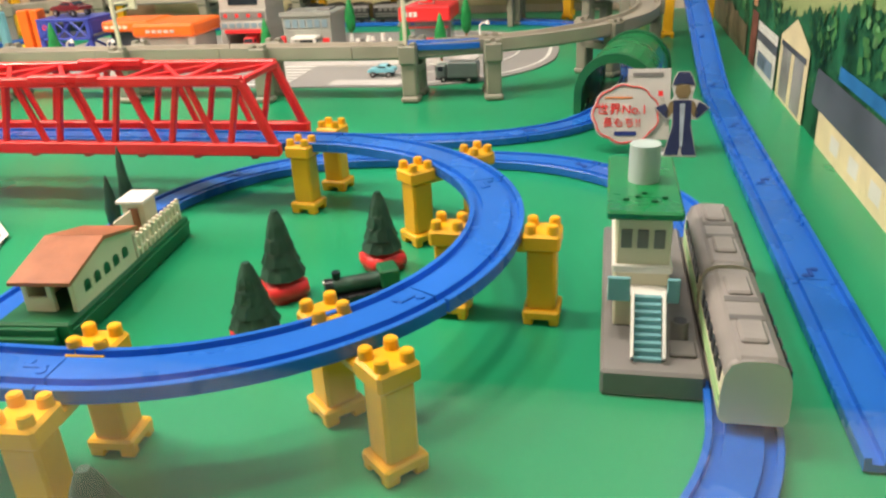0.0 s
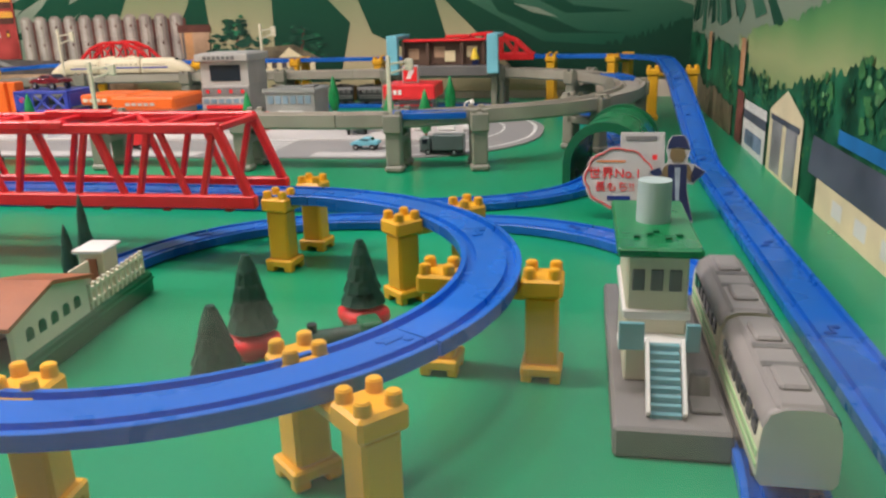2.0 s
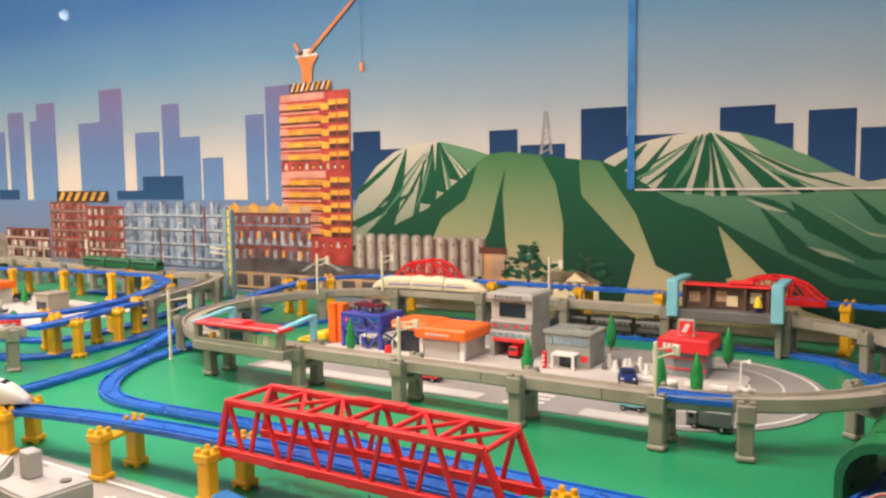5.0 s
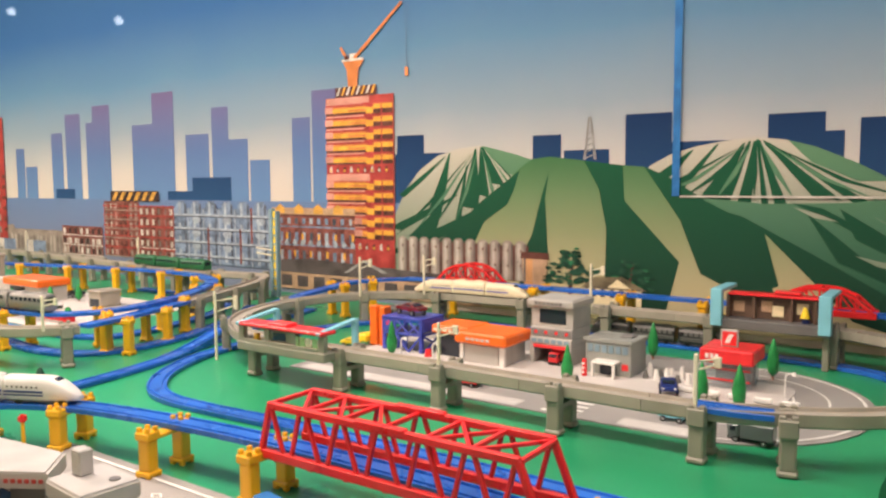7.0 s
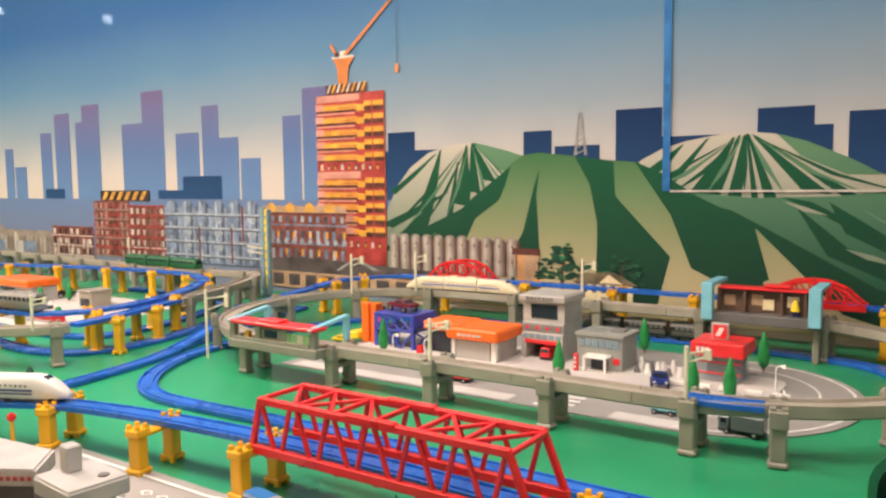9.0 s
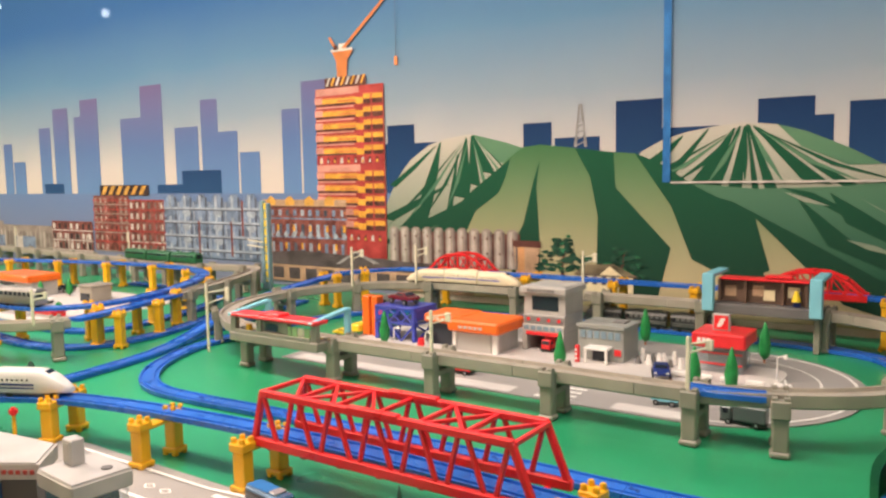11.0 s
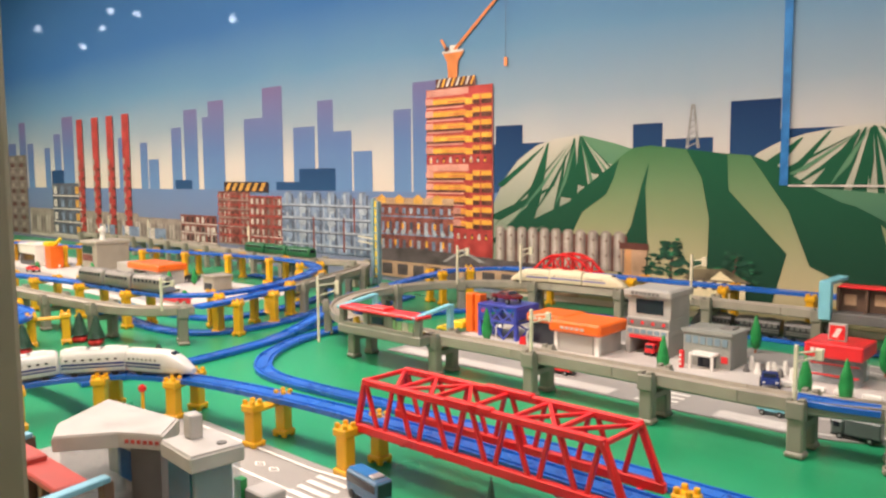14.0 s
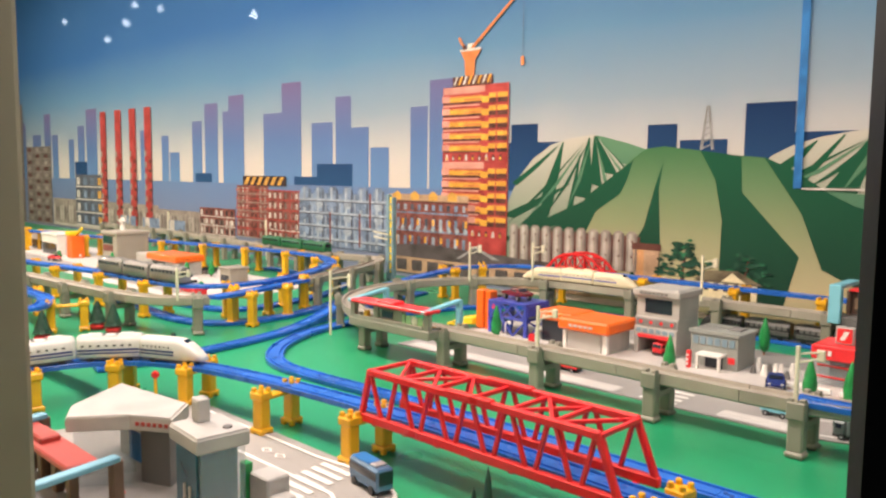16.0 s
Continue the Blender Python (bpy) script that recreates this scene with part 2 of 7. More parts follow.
INK_SPRAY = material("printed_pale_foliage", (0.16, 0.36, 0.15), 0.55, vary=0.35, scale=30)
INK_PINE = material("printed_dark_pine", (0.014, 0.06, 0.035), 0.55, vary=0.4, scale=30)
INK_CREAM = material("printed_cream", (0.78, 0.66, 0.42), 0.5, vary=0.08)


# ---- mesh helpers ----
def thing(name, label, category, group="", at=None):
    e = new(name)
    e.empty_display_size = 0.02
    if at is not None:
        e.matrix_world = at
    return tagged(e, label, category, group)


def part(name, bm, mat, parent, label=""):
    me = bpy.data.meshes.new(name)
    bm.to_mesh(me)
    bm.free()
    for m in mat if isinstance(mat, (list, tuple)) else [mat]:
        me.materials.append(m)
    ob = new(name, me)
    if parent is not None:
        ob.parent = parent
    if label:
        ob["label"] = label
    return ob


def box(x0, x1, y0, y1, z0, z1, bevel=0.0, bm=None, mi=0, turn=None):
    b = bmesh.new()
    vs = [b.verts.new((x, y, z)) for x in (x0, x1) for y in (y0, y1) for z in (z0, z1)]
    for q in ((0, 1, 3, 2), (4, 6, 7, 5), (0, 4, 5, 1), (2, 3, 7, 6), (0, 2, 6, 4), (1, 5, 7, 3)):
        b.faces.new([vs[i] for i in q])
    if bevel:
        bmesh.ops.bevel(b, geom=b.edges[:], offset=bevel, segments=1, affect="EDGES")
    if turn is not None:
        bmesh.ops.transform(b, matrix=turn, verts=b.verts)
    return merge(b, bm, mi)


def merge(b, bm, mi=0):
    if bm is None:
        for f in b.faces:
            f.material_index = mi
        return b
    made = {v: bm.verts.new(v.co) for v in b.verts}
    for f in b.faces:
        nf = bm.faces.new([made[v] for v in f.verts])
        nf.material_index, nf.smooth = mi, f.smooth
    for e in b.edges:
        if not e.smooth:
            bm.edges.get((made[e.verts[0]], made[e.verts[1]])).smooth = False
    b.free()
    return bm


def cyl(x, y, z0, z1, r0, r1=None, seg=16, bm=None, mi=0, bevel=0.0, turn=None, smooth=True):
    b = bmesh.new()
    r1 = r0 if r1 is None else r1
    bmesh.ops.create_cone(b, cap_ends=True, segments=seg, radius1=r0, radius2=max(r1, 1e-5), depth=z1 - z0)
    if bevel:
        bmesh.ops.bevel(b, geom=[e for e in b.edges if abs(e.verts[0].co.z - e.verts[1].co.z) < 1e-6], offset=bevel, segments=2, affect="EDGES")
    bmesh.ops.translate(b, vec=(x, y, (z0 + z1) / 2), verts=b.verts)
    b.normal_update()
    for f in b.faces:
        f.smooth = smooth and abs(f.normal.z) < 0.9
    for e in b.edges:
        if len({f.smooth for f in e.link_faces}) > 1:
            e.smooth = False
    if turn is not None:
        bmesh.ops.transform(b, matrix=turn, verts=b.verts)
    return merge(b, bm, mi)


def bar(p, q, w, bm=None, mi=0, h=None):
    """A square rod from p to q."""
    p, q = Vector(p), Vector(q)
    d = (q - p)
    m = Matrix.Translation((p + q) / 2) @ d.to_track_quat("X", "Z").to_matrix().to_4x4()
    h = w if h is None else h
    return box(-d.length / 2, d.length / 2, -w / 2, w / 2, -h / 2, h / 2, min(w, h) * 0.16, bm, mi, m)


def loft(rings, bm=None, mi=0, smooth=True, caps=True):
    b = bmesh.new()
    rows = [[b.verts.new(p) for p in ring] for ring in rings]
    for r0, r1 in zip(rows, rows[1:]):
        for i in range(len(r0)):
            j = (i + 1) % len(r0)
            f = b.faces.new((r0[i], r0[j], r1[j], r1[i]))
            f.smooth = smooth
    if caps:
        b.faces.new(rows[0][::-1])
        b.faces.new(rows[-1])
    bmesh.ops.recalc_face_normals(b, faces=b.faces)
    return merge(b, bm, mi)


def prism(points, depth, bm=None, mi=0, turn=None):
    """A flat outline in x and z, given a thickness along y."""
    b = bmesh.new()
    lo = [b.verts.new((x, 0, z)) for x, z in points]
    hi = [b.verts.new((x, depth, z)) for x, z in points]
    b.faces.new(lo)
    b.faces.new(hi[::-1])
    for i in range(len(lo)):
        j = (i + 1) % len(lo)
        b.faces.new((lo[j], lo[i], hi[i], hi[j]))
    bmesh.ops.recalc_face_normals(b, faces=b.faces)
    if turn is not None:
        bmesh.ops.transform(b, matrix=turn, verts=b.verts)
    return merge(b, bm, mi)


# ---- setting ----
LEFT, RIGHT, BACK, FRONT, TOP = -7.6, 0.487, 2.067, -0.062, 2.0

table = part("ground", box(LEFT, RIGHT, FRONT, BACK, -0.03, 0, 0), BASEGREEN, None)
tagged(table, "glossy green painted layout board", "ground", kind="structure")
ceiling = part("ceiling", box(LEFT, RIGHT, FRONT, BACK, TOP, TOP + 0.04), CEIL, None)
tagged(ceiling, "plain grey board over the display case", "ceiling", kind="structure")
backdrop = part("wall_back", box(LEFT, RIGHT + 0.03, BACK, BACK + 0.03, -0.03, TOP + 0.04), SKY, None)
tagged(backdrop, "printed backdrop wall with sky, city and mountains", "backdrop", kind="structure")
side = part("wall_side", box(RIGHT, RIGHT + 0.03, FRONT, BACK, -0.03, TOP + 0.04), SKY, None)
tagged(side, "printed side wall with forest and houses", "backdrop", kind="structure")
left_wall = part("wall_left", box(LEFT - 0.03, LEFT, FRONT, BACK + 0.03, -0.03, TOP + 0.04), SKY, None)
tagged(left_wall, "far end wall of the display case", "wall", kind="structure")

# the front of the case: sill, posts and the panels beside the viewing window
sill = part("window_sill", box(-1.2, 1.2, -0.122, FRONT, 0.16, 0.2, 0.0004), SILL, None)
tagged(sill, "cream laminate window sill with thin scuffs", "sill", kind="structure")
sc = bmesh.new()
for sx0, sy0, sx1, sy1 in ((0.192, -0.0655, 0.1905, -0.079),):
    bar((sx0, sy0, 0.2001), (sx1, sy1, 0.2001), 0.0005, sc, 0, 0.0003)
part("scuff", sc, SCUFF, sill, "thin dark scuff")
apron = part("wall_front", box(LEFT, RIGHT + 0.03, FRONT - 0.03, FRONT - 0.001, -0.03, 0.159), SILL, None)
tagged(apron, "cream panel under the viewing window", "wall", kind="structure")
post_l = part("window_post", box(-0.16, -0.098, -0.07, -0.025, 0.2, TOP, 0.003), POSTPAINT, None)
tagged(post_l, "dull beige upright post of the viewing window", "post", kind="structure")
post_r = part("window_post", box(0.30957, 0.35, -0.075, -0.05, 0.2, TOP, 0.002), DARKFRAME, None)
tagged(post_r, "black upright post of the viewing window", "post", kind="structure")
lintel = part("wall_front_top", box(LEFT, RIGHT + 0.03, FRONT - 0.03, FRONT - 0.001, 1.15, TOP + 0.04), SILL, None)
tagged(lintel, "cream panel over the viewing window", "wall", kind="structure")
panel = part("wall_front_left", box(LEFT, -0.165, FRONT - 0.03, FRONT - 0.001, 0.2, 1.15), SILL, None)
tagged(panel, "cream front panel beside the viewing window", "wall", kind="structure")

pane = part("window_1", box(-0.098, 0.3096, -0.0665, -0.0640, 0.2002, 1.15), PANE, None)
tagged(pane, "clear glass pane of the viewing window", "window", kind="structure")
pane.visible_shadow = False
room_floor = part("floor", box(-5.0, 1.5, -3.2, FRONT - 0.031, -0.80, -0.76), WALLPAINT, None)
tagged(room_floor, "plain dim floor of the visitors' room", "floor", kind="structure")
room_top = part("ceiling_room", box(-5.0, 1.5, -3.2, FRONT - 0.031, 2.6, 2.64), DARKFRAME, None)
tagged(room_top, "plain black ceiling of the visitors' room", "ceiling", kind="structure")
# small lamps of the room behind the visitor
for lx, ly, lz in [(-4.34, -1.73, 1.25), (-3.45, -1.73, 1.22), (-3.55, -1.73, 1.15), (-3.19, -1.73, 1.17), (-3.78, -1.73, 1.09), (-2.41, -1.73, 1.04)]:
    lamp_ob = thing("room_lamp", "small round lit spotlight in the dark room", "lamp", "room spotlights")
    part("bulb", cyl(lx, ly, lz, lz + 0.03, 0.018, 0.012, 12, None, 0, 0.006), LAMPGLOW, lamp_ob)
    part("shade", cyl(lx, ly, lz + 0.03, lz + 0.07, 0.022, 0.016, 12), DARKFRAME, lamp_ob)
    part("cord", cyl(lx, ly, lz + 0.07, 2.601, 0.002, seg=6), DARKFRAME, lamp_ob)

# light fittings on the ceiling
for lamp_x, lamp_y, lamp_power in SPOTS:
    fit_ob = thing("ceiling_light", "square white downlight fixed to the case ceiling", "ceiling light", "downlights")
    part("housing", box(lamp_x - 0.1, lamp_x + 0.1, lamp_y - 0.1, lamp_y + 0.1, 1.96, TOP, 0.004), WHITE, fit_ob)


# ---- the printed walls ----
class Print:
    """Flat printed shapes on a wall: u along the wall, v up, each layer a shade in front of the last."""

    def __init__(self, wall, side_wall=False):
        self.wall, self.side_wall, self.count = wall, side_wall, 0

    def place(self, u, v, k):
        off = 0.0006 + 0.0002 * k
        return (RIGHT - off, u, v) if self.side_wall else (u, BACK - off, v)

    def shapes(self, name, polys, mats, level, label=""):
        """polys: outlines [(u, v)...] with a material number and a step over the level."""
        bm = bmesh.new()
        self.count += 1
        for k, (outline, mi, step) in enumerate(polys):
            f = bm.faces.new([bm.verts.new(self.place(u, v, level * 1.6 + step + 0.05 * (self.count % 15) + 0.015 * k)) for u, v in outline])
            f.material_index = mi
            f.normal_update()
            want = Vector((-1, 0, 0)) if self.side_wall else Vector((0, -1, 0))
            if f.normal.dot(want) < 0:
                f.normal_flip()
        bmesh.ops.triangulate(bm, faces=bm.faces[:])
        return part(name, bm, mats, self.wall, label)


def rect(u0, v0, u1, v1, mi=0, step=0):
    return ([(u0, v0), (u1, v0), (u1, v1), (u0, v1)], mi, step)


pb = Print(backdrop)
# far skyline: left edge, right edge, top
for u0, u1, v in ((-3.78, -3.67, 0.71), (-3.64, -3.50, 0.80), (-3.45, -3.39, 0.75), (-3.39, -3.24, 0.83), (-3.06, -2.90, 0.72), (-2.90, -2.74, 0.86),
                  (-2.66, -2.50, 0.66), (-2.48, -2.37, 0.77), (-2.37, -2.25, 0.63), (-2.24, -2.12, 0.54), (-1.99, -1.89, 0.70), (-1.88, -1.70, 0.80)):
    pb.shapes("printed_tower", [rect(u0, 0.2, u1, v)], SKYLINE, 1)
for u0, u1, v in ((-4.15, -4.06, 0.64), (-4.05, -3.93, 0.54), (-4.43, -4.28, 0.68), (-5.26, -5.08, 0.85), (-5.41, -5.29, 0.74), (-6.05, -5.92, 0.85),
                  (-5.9, -5.78, 0.69), (-5.58, -5.48, 0.65), (-6.3, -6.12, 0.7), (-6.7, -6.45, 0.8)):
    pb.shapes("printed_tower", [rect(u0, 0.1, u1, v)], SKYLINE, 1)
for u0, u1, v in ((-5.47, -5.26, 0.49), (-3.75, -3.57, 0.42), (-2.62, -2.36, 0.47), (-2.8, -2.6, 0.41), (-1.46, -1.34, 0.61), (-1.47, -1.2, 0.545), (-0.91, -0.81, 0.59),
                  (-0.80, -0.65, 0.54), (-0.60, -0.46, 0.64), (-0.47, -0.28, 0.555), (-0.20, -0.06, 0.62), (-0.06, -0.015, 0.57), (0.02, 0.13, 0.60), (0.14, 0.24, 0.55), (0.36, 0.487, 0.45), (0.455, 0.487, 0.505)):
    pb.shapes("printed_block", [rect(u0, 0.25, u1, v)], SKYDARK, 2)
pb.shapes("printed_haze", [rect(LEFT, 0.0, -1.4, 0.37)], gradient("printed_haze", [(0, (0.20, 0.22, 0.30)), (1, (0.13, 0.2, 0.36))], 0, 0.37, cloud=0.2), 3)

# lattice mast
mast = [([(-0.735, 0.51), (-0.725, 0.51), (-0.714, 0.64), (-0.719, 0.64)], 0, 0), ([(-0.70, 0.51), (-0.69, 0.51), (-0.708, 0.64), (-0.713, 0.64)], 0, 0)]
for i in range(7):
    h0 = 0.51 + 0.018 * i
    w0 = 0.02 - 0.002 * i
    mast.append(([(-0.713 - w0, h0), (-0.713 + w0, h0 + 0.016), (-0.713 + w0, h0 + 0.02), (-0.713 - w0, h0 + 0.004)], 0, 0))
pb.shapes("printed_mast", mast, INK_GREY, 3)


hill_l = [(-1.49, 0.10), (-1.49, 0.26), (-1.47, 0.33), (-1.42, 0.42), (-1.36, 0.485), (-1.28, 0.535), (-1.20, 0.555), (-1.11, 0.565), (-1.05, 0.552), (-0.97, 0.532), (-0.90, 0.51), (-0.90, 0.10)]
pb.shapes("printed_mountain", [(hill_l, 0, 0)], [MTN_PALE], 4)
ribs = []
for u0, u1, v0, v1, w in ((-1.30, -1.23, 0.33, 0.543, 0.03), (-1.36, -1.27, 0.25, 0.36, 0.05), (-1.15, -1.125, 0.36, 0.555, 0.035), (-1.09, -1.104, 0.40, 0.56, 0.02), (-1.04, -1.098, 0.44, 0.56, 0.03),
                          (-1.20, -1.16, 0.30, 0.50, 0.012), (-1.47, -1.20, 0.28, 0.40, 0.03), (-1.44, -1.25, 0.40, 0.53, 0.012), (-1.45, -1.10, 0.19, 0.36, 0.05), (-1.25, -1.06, 0.22, 0.38, 0.06)):
    ribs.append(([(u0 - w, v0), (u0 + w, v0 - 0.01), ((u0 + u1) / 2 + w * 0.7, (v0 + v1) / 2 - 0.01), (u1 + 0.003, v1), (u1 - 0.003, v1), ((u0 + u1) / 2 - w * 0.55, (v0 + v1) / 2)], 0, len(ribs) % 3))
for i in range(9):
    a = -1.0 + 0.25 * i
    ribs.append(([(-1.108 + 0.03 * a, 0.556 - 0.012 * abs(a)), (-1.11 + 0.20 * a - 0.006, 0.43 - 0.05 * abs(a)), (-1.12 + 0.36 * a, 0.33 - 0.09 * abs(a)), (-1.11 + 0.20 * a + 0.006, 0.43 - 0.05 * abs(a) + (0.005 if a > 0 else -0.005))], i % 2, 4))
ribs.append(([(-1.10, 0.564), (-1.05, 0.552), (-0.97, 0.532), (-0.90, 0.51), (-0.92, 0.45), (-1.0, 0.47), (-1.06, 0.52)], 1, 1))
pb.shapes("printed_ridge", ribs, [MTN_DARK, MTN_MID], 5)

hill_r = [(-0.56, 0.10), (-0.56, 0.45), (-0.52, 0.49), (-0.46, 0.52), (-0.39, 0.54), (-0.31, 0.553), (-0.23, 0.56), (-0.15, 0.55), (-0.08, 0.53), (0.02, 0.485), (0.10, 0.44), (0.16, 0.415), (0.24, 0.43), (0.34, 0.455), (0.42, 0.465), (0.487, 0.475), (0.487, 0.05), (0.0, 0.05)]
pb.shapes("printed_mountain", [(hill_r, 0, 0)], [MTN_PALE], 4)
ribs = []
for u0, u1, v0, v1, w in ((-0.26, -0.232, 0.36, 0.55, 0.02), (-0.16, -0.222, 0.38, 0.552, 0.018), (-0.36, -0.26, 0.38, 0.545, 0.03), (-0.31, -0.245, 0.39, 0.55, 0.014), (-0.46, -0.33, 0.40, 0.545, 0.012),
                          (-0.20, -0.226, 0.37, 0.554, 0.010), (-0.05, -0.21, 0.40, 0.55, 0.035), (0.06, -0.20, 0.37, 0.545, 0.03), (-0.50, -0.40, 0.45, 0.53, 0.02)):
    ribs.append(([(u0 - w, v0), (u0 + w, v0 - 0.01), ((u0 + u1) / 2 + w * 0.7, (v0 + v1) / 2 - 0.01), (u1 + 0.003, v1), (u1 - 0.003, v1), ((u0 + u1) / 2 - w * 0.55, (v0 + v1) / 2)], 0, len(ribs) % 3))
for i in range(9):
    a = -1.0 + 0.25 * i
    ribs.append(([(-0.228 + 0.03 * a, 0.553 - 0.012 * abs(a)), (-0.23 + 0.22 * a - 0.007, 0.47 - 0.03 * abs(a)), (-0.23 + 0.42 * a, 0.39 - 0.01 * abs(a)), (-0.23 + 0.22 * a + 0.007, 0.47 - 0.03 * abs(a) + (0.005 if a > 0 else -0.005))], i % 2, 4))
ribs.append(([(-0.15, 0.55), (-0.08, 0.53), (0.02, 0.485), (0.10, 0.44), (0.02, 0.44), (-0.09, 0.49)], 1, 3))
ribs.append(([(0.487, 0.44), (0.40, 0.37), (0.32, 0.33), (0.36, 0.31), (0.487, 0.36)], 0, 2))
ribs.append(([(0.487, 0.33), (0.42, 0.28), (0.30, 0.25), (0.487, 0.27)], 0, 2))
ribs.append(([(0.487, 0.47), (0.40, 0.43), (0.26, 0.385), (0.30, 0.385), (0.42, 0.42), (0.487, 0.46)], 0, 3))
pb.shapes("printed_ridge", ribs, [MTN_DARK, MTN_MID], 6)
shoulder = [(-0.42, 0.10), (-0.42, 0.40), (-0.20, 0.38), (0.0, 0.385), (0.14, 0.40), (0.22, 0.40), (0.30, 0.34), (0.38, 0.27), (0.487, 0.23), (0.487, 0.05)]
pb.shapes("printed_slope", [(shoulder, 0, 0),
          ([(-0.02, 0.37), (0.06, 0.32), (0.18, 0.24), (0.34, 0.22), (0.16, 0.22), (0.02, 0.29)], 1, 1),
          ([(-0.10, 0.36), (0.03, 0.25), (0.2, 0.175), (0.33, 0.165), (0.12, 0.17), (-0.02, 0.23)], 1, 1),
          ([(-0.42, 0.39), (-0.26, 0.345), (-0.10, 0.26), (0.10, 0.15), (0.487, 0.12), (0.487, 0.05), (-0.42, 0.05)], 1, 1),
          ([(-0.14, 0.385), (-0.06, 0.37), (0.05, 0.31), (0.10, 0.275), (0.04, 0.295), (-0.06, 0.35)], 1, 2), ([(0.12, 0.395), (0.2, 0.33), (0.29, 0.29), (0.40, 0.26), (0.27, 0.28), (0.18, 0.315)], 1, 2),
          ([(-0.13, 0.372), (-0.08, 0.345), (-0.02, 0.335), (-0.07, 0.355)], 2, 2), ([(0.02, 0.25), (0.09, 0.235), (0.14, 0.21), (0.07, 0.225)], 2, 2),
          ([(0.05, 0.355), (0.16, 0.29), (0.30, 0.265), (0.17, 0.28)], 2, 1)], [MTN_MID, MTN_DARK, MTN_PALE], 10)

front_hill = [(-1.49, 0.02), (-1.45, 0.16), (-1.23, 0.25), (-1.12, 0.345), (-1.03, 0.42), (-0.96, 0.485), (-0.91, 0.515), (-0.85, 0.522), (-0.75, 0.51), (-0.65, 0.495), (-0.54, 0.485), (-0.46, 0.45), (-0.36, 0.385),
              (-0.28, 0.345), (-0.10, 0.24), (0.05, 0.16), (0.18, 0.10), (0.2, 0.02)]
pb.shapes("printed_hill", [(front_hill, 0, 0)], [MTN_LIGHT], 13)
pb.shapes("printed_gully", [
    ([(-1.27, 0.235), (-1.10, 0.38), (-0.955, 0.48), (-0.975, 0.42), (-1.0, 0.37), (-1.09, 0.31), (-1.13, 0.235)], 0, 0),
    ([(-0.97, 0.17), (-0.91, 0.27), (-0.875, 0.40), (-0.85, 0.475), (-0.862, 0.39), (-0.85, 0.20), (-0.85, 0.1), (-0.95, 0.1)], 0, 0),
    ([(-0.73, 0.507), (-0.605, 0.4905), (-0.598, 0.385), (-0.43, 0.21), (-0.47, 0.05), (-0.66, 0.05), (-0.655, 0.30), (-0.68, 0.42)], 0, 0),
    ([(-0.54, 0.487), (-0.46, 0.452), (-0.36, 0.387), (-0.28, 0.347), (-0.10, 0.242), (0.05, 0.162), (0.18, 0.102), (0.2, 0.03), (0.02, 0.08), (-0.10, 0.20), (-0.20, 0.30), (-0.16, 0.16), (-0.24, 0.12), (-0.37, 0.18), (-0.43, 0.33)], 0, 0),
    ([(-0.38, 0.345), (-0.26, 0.29), (-0.17, 0.14), (-0.24, 0.12), (-0.35, 0.2)], 0, 1)], [MTN_DARK], 14.5)
forest = [(0.487, 0.06), (0.2, 0.06)]
for i in range(70):
    forest.append((0.2 + 0.287 * i / 69, 0.112 + 0.09 * i / 69 + random.uniform(-0.012, 0.014)))
pb.shapes("printed_forest", [(forest, 0, 0)], [MTN_DARK], 15.6)

# construction tower with its crane
tw = [rect(-1.80, 0.30, -1.585, 0.762, 0), rect(-1.66, 0.13, -1.585, 0.30, 0), rect(-1.585, 0.13, -1.47, 0.763, 0), rect(-1.798, 0.738, -1.585, 0.761, 1, 1)]
floors = [0.717, 0.670, 0.623, 0.577, 0.531, 0.437, 0.391, 0.345, 0.300, 0.255]
for i, z0 in enumerate(floors):
    left = -1.80 if z0 > 0.34 else -1.66
    tw += [rect(left, z0 - 0.012, -1.585, z0 + 0.004, 2, 1), rect(left - 0.003, z0 + 0.004, -1.60, z0 + 0.010, 5, 1), rect(left, z0 - 0.021, -1.585, z0 - 0.012, 4, 1), rect(left, z0 + 0.018, -1.61, z0 + 0.024, 1, 2),
           rect(left - 0.004, z0 - 0.012, left + 0.035, z0 + 0.012, 1, 3), rect(-1.69, z0 - 0.009, -1.60, z0 - 0.002, 5, 2), rect(-1.60, z0 - 0.020, -1.565, z0 + 0.003, 2, 3),
           rect(-1.565, z0 - 0.004, -1.475, z0 + 0.012, 2, 1), rect(-1.57, z0 - 0.022, -1.475, z0 - 0.004, 4, 1), rect(-1.53, z0 - 0.024, -1.524, z0 + 0.014, 0, 2), rect(-1.565, z0 + 0.012, -1.478, z0 + 0.016, 5, 2)]
for z0, left in ((0.478, -1.80), (0.190, -1.66)):
    tw += [rect(left, z0, -1.47, z0 + 0.034, 0, 3), rect(left, z0 - 0.028, -1.585, z0 - 0.002, 1 if z0 > 0.3 else 0, 3)]
    k = 0
    while left + 0.015 + 0.034 * k < -1.485:
        u = left + 0.015 + 0.034 * k
        tw += [([(u, z0 + 0.004), (u + 0.016, z0 + 0.004), (u + 0.012, z0 + 0.028), (u + 0.003, z0 + 0.022)], 4 if k % 3 else 3, 4), rect(u + 0.004, z0 + 0.006, u + 0.012, z0 + 0.016, 3 if k % 2 else 2, 5)]
        k += 1
pb.shapes("printed_tower_block", tw, [INK_CRIMSON, INK_PINK, INK_GOLD, INK_PALE, INK_UMBER, INK_ORANGE], 16)
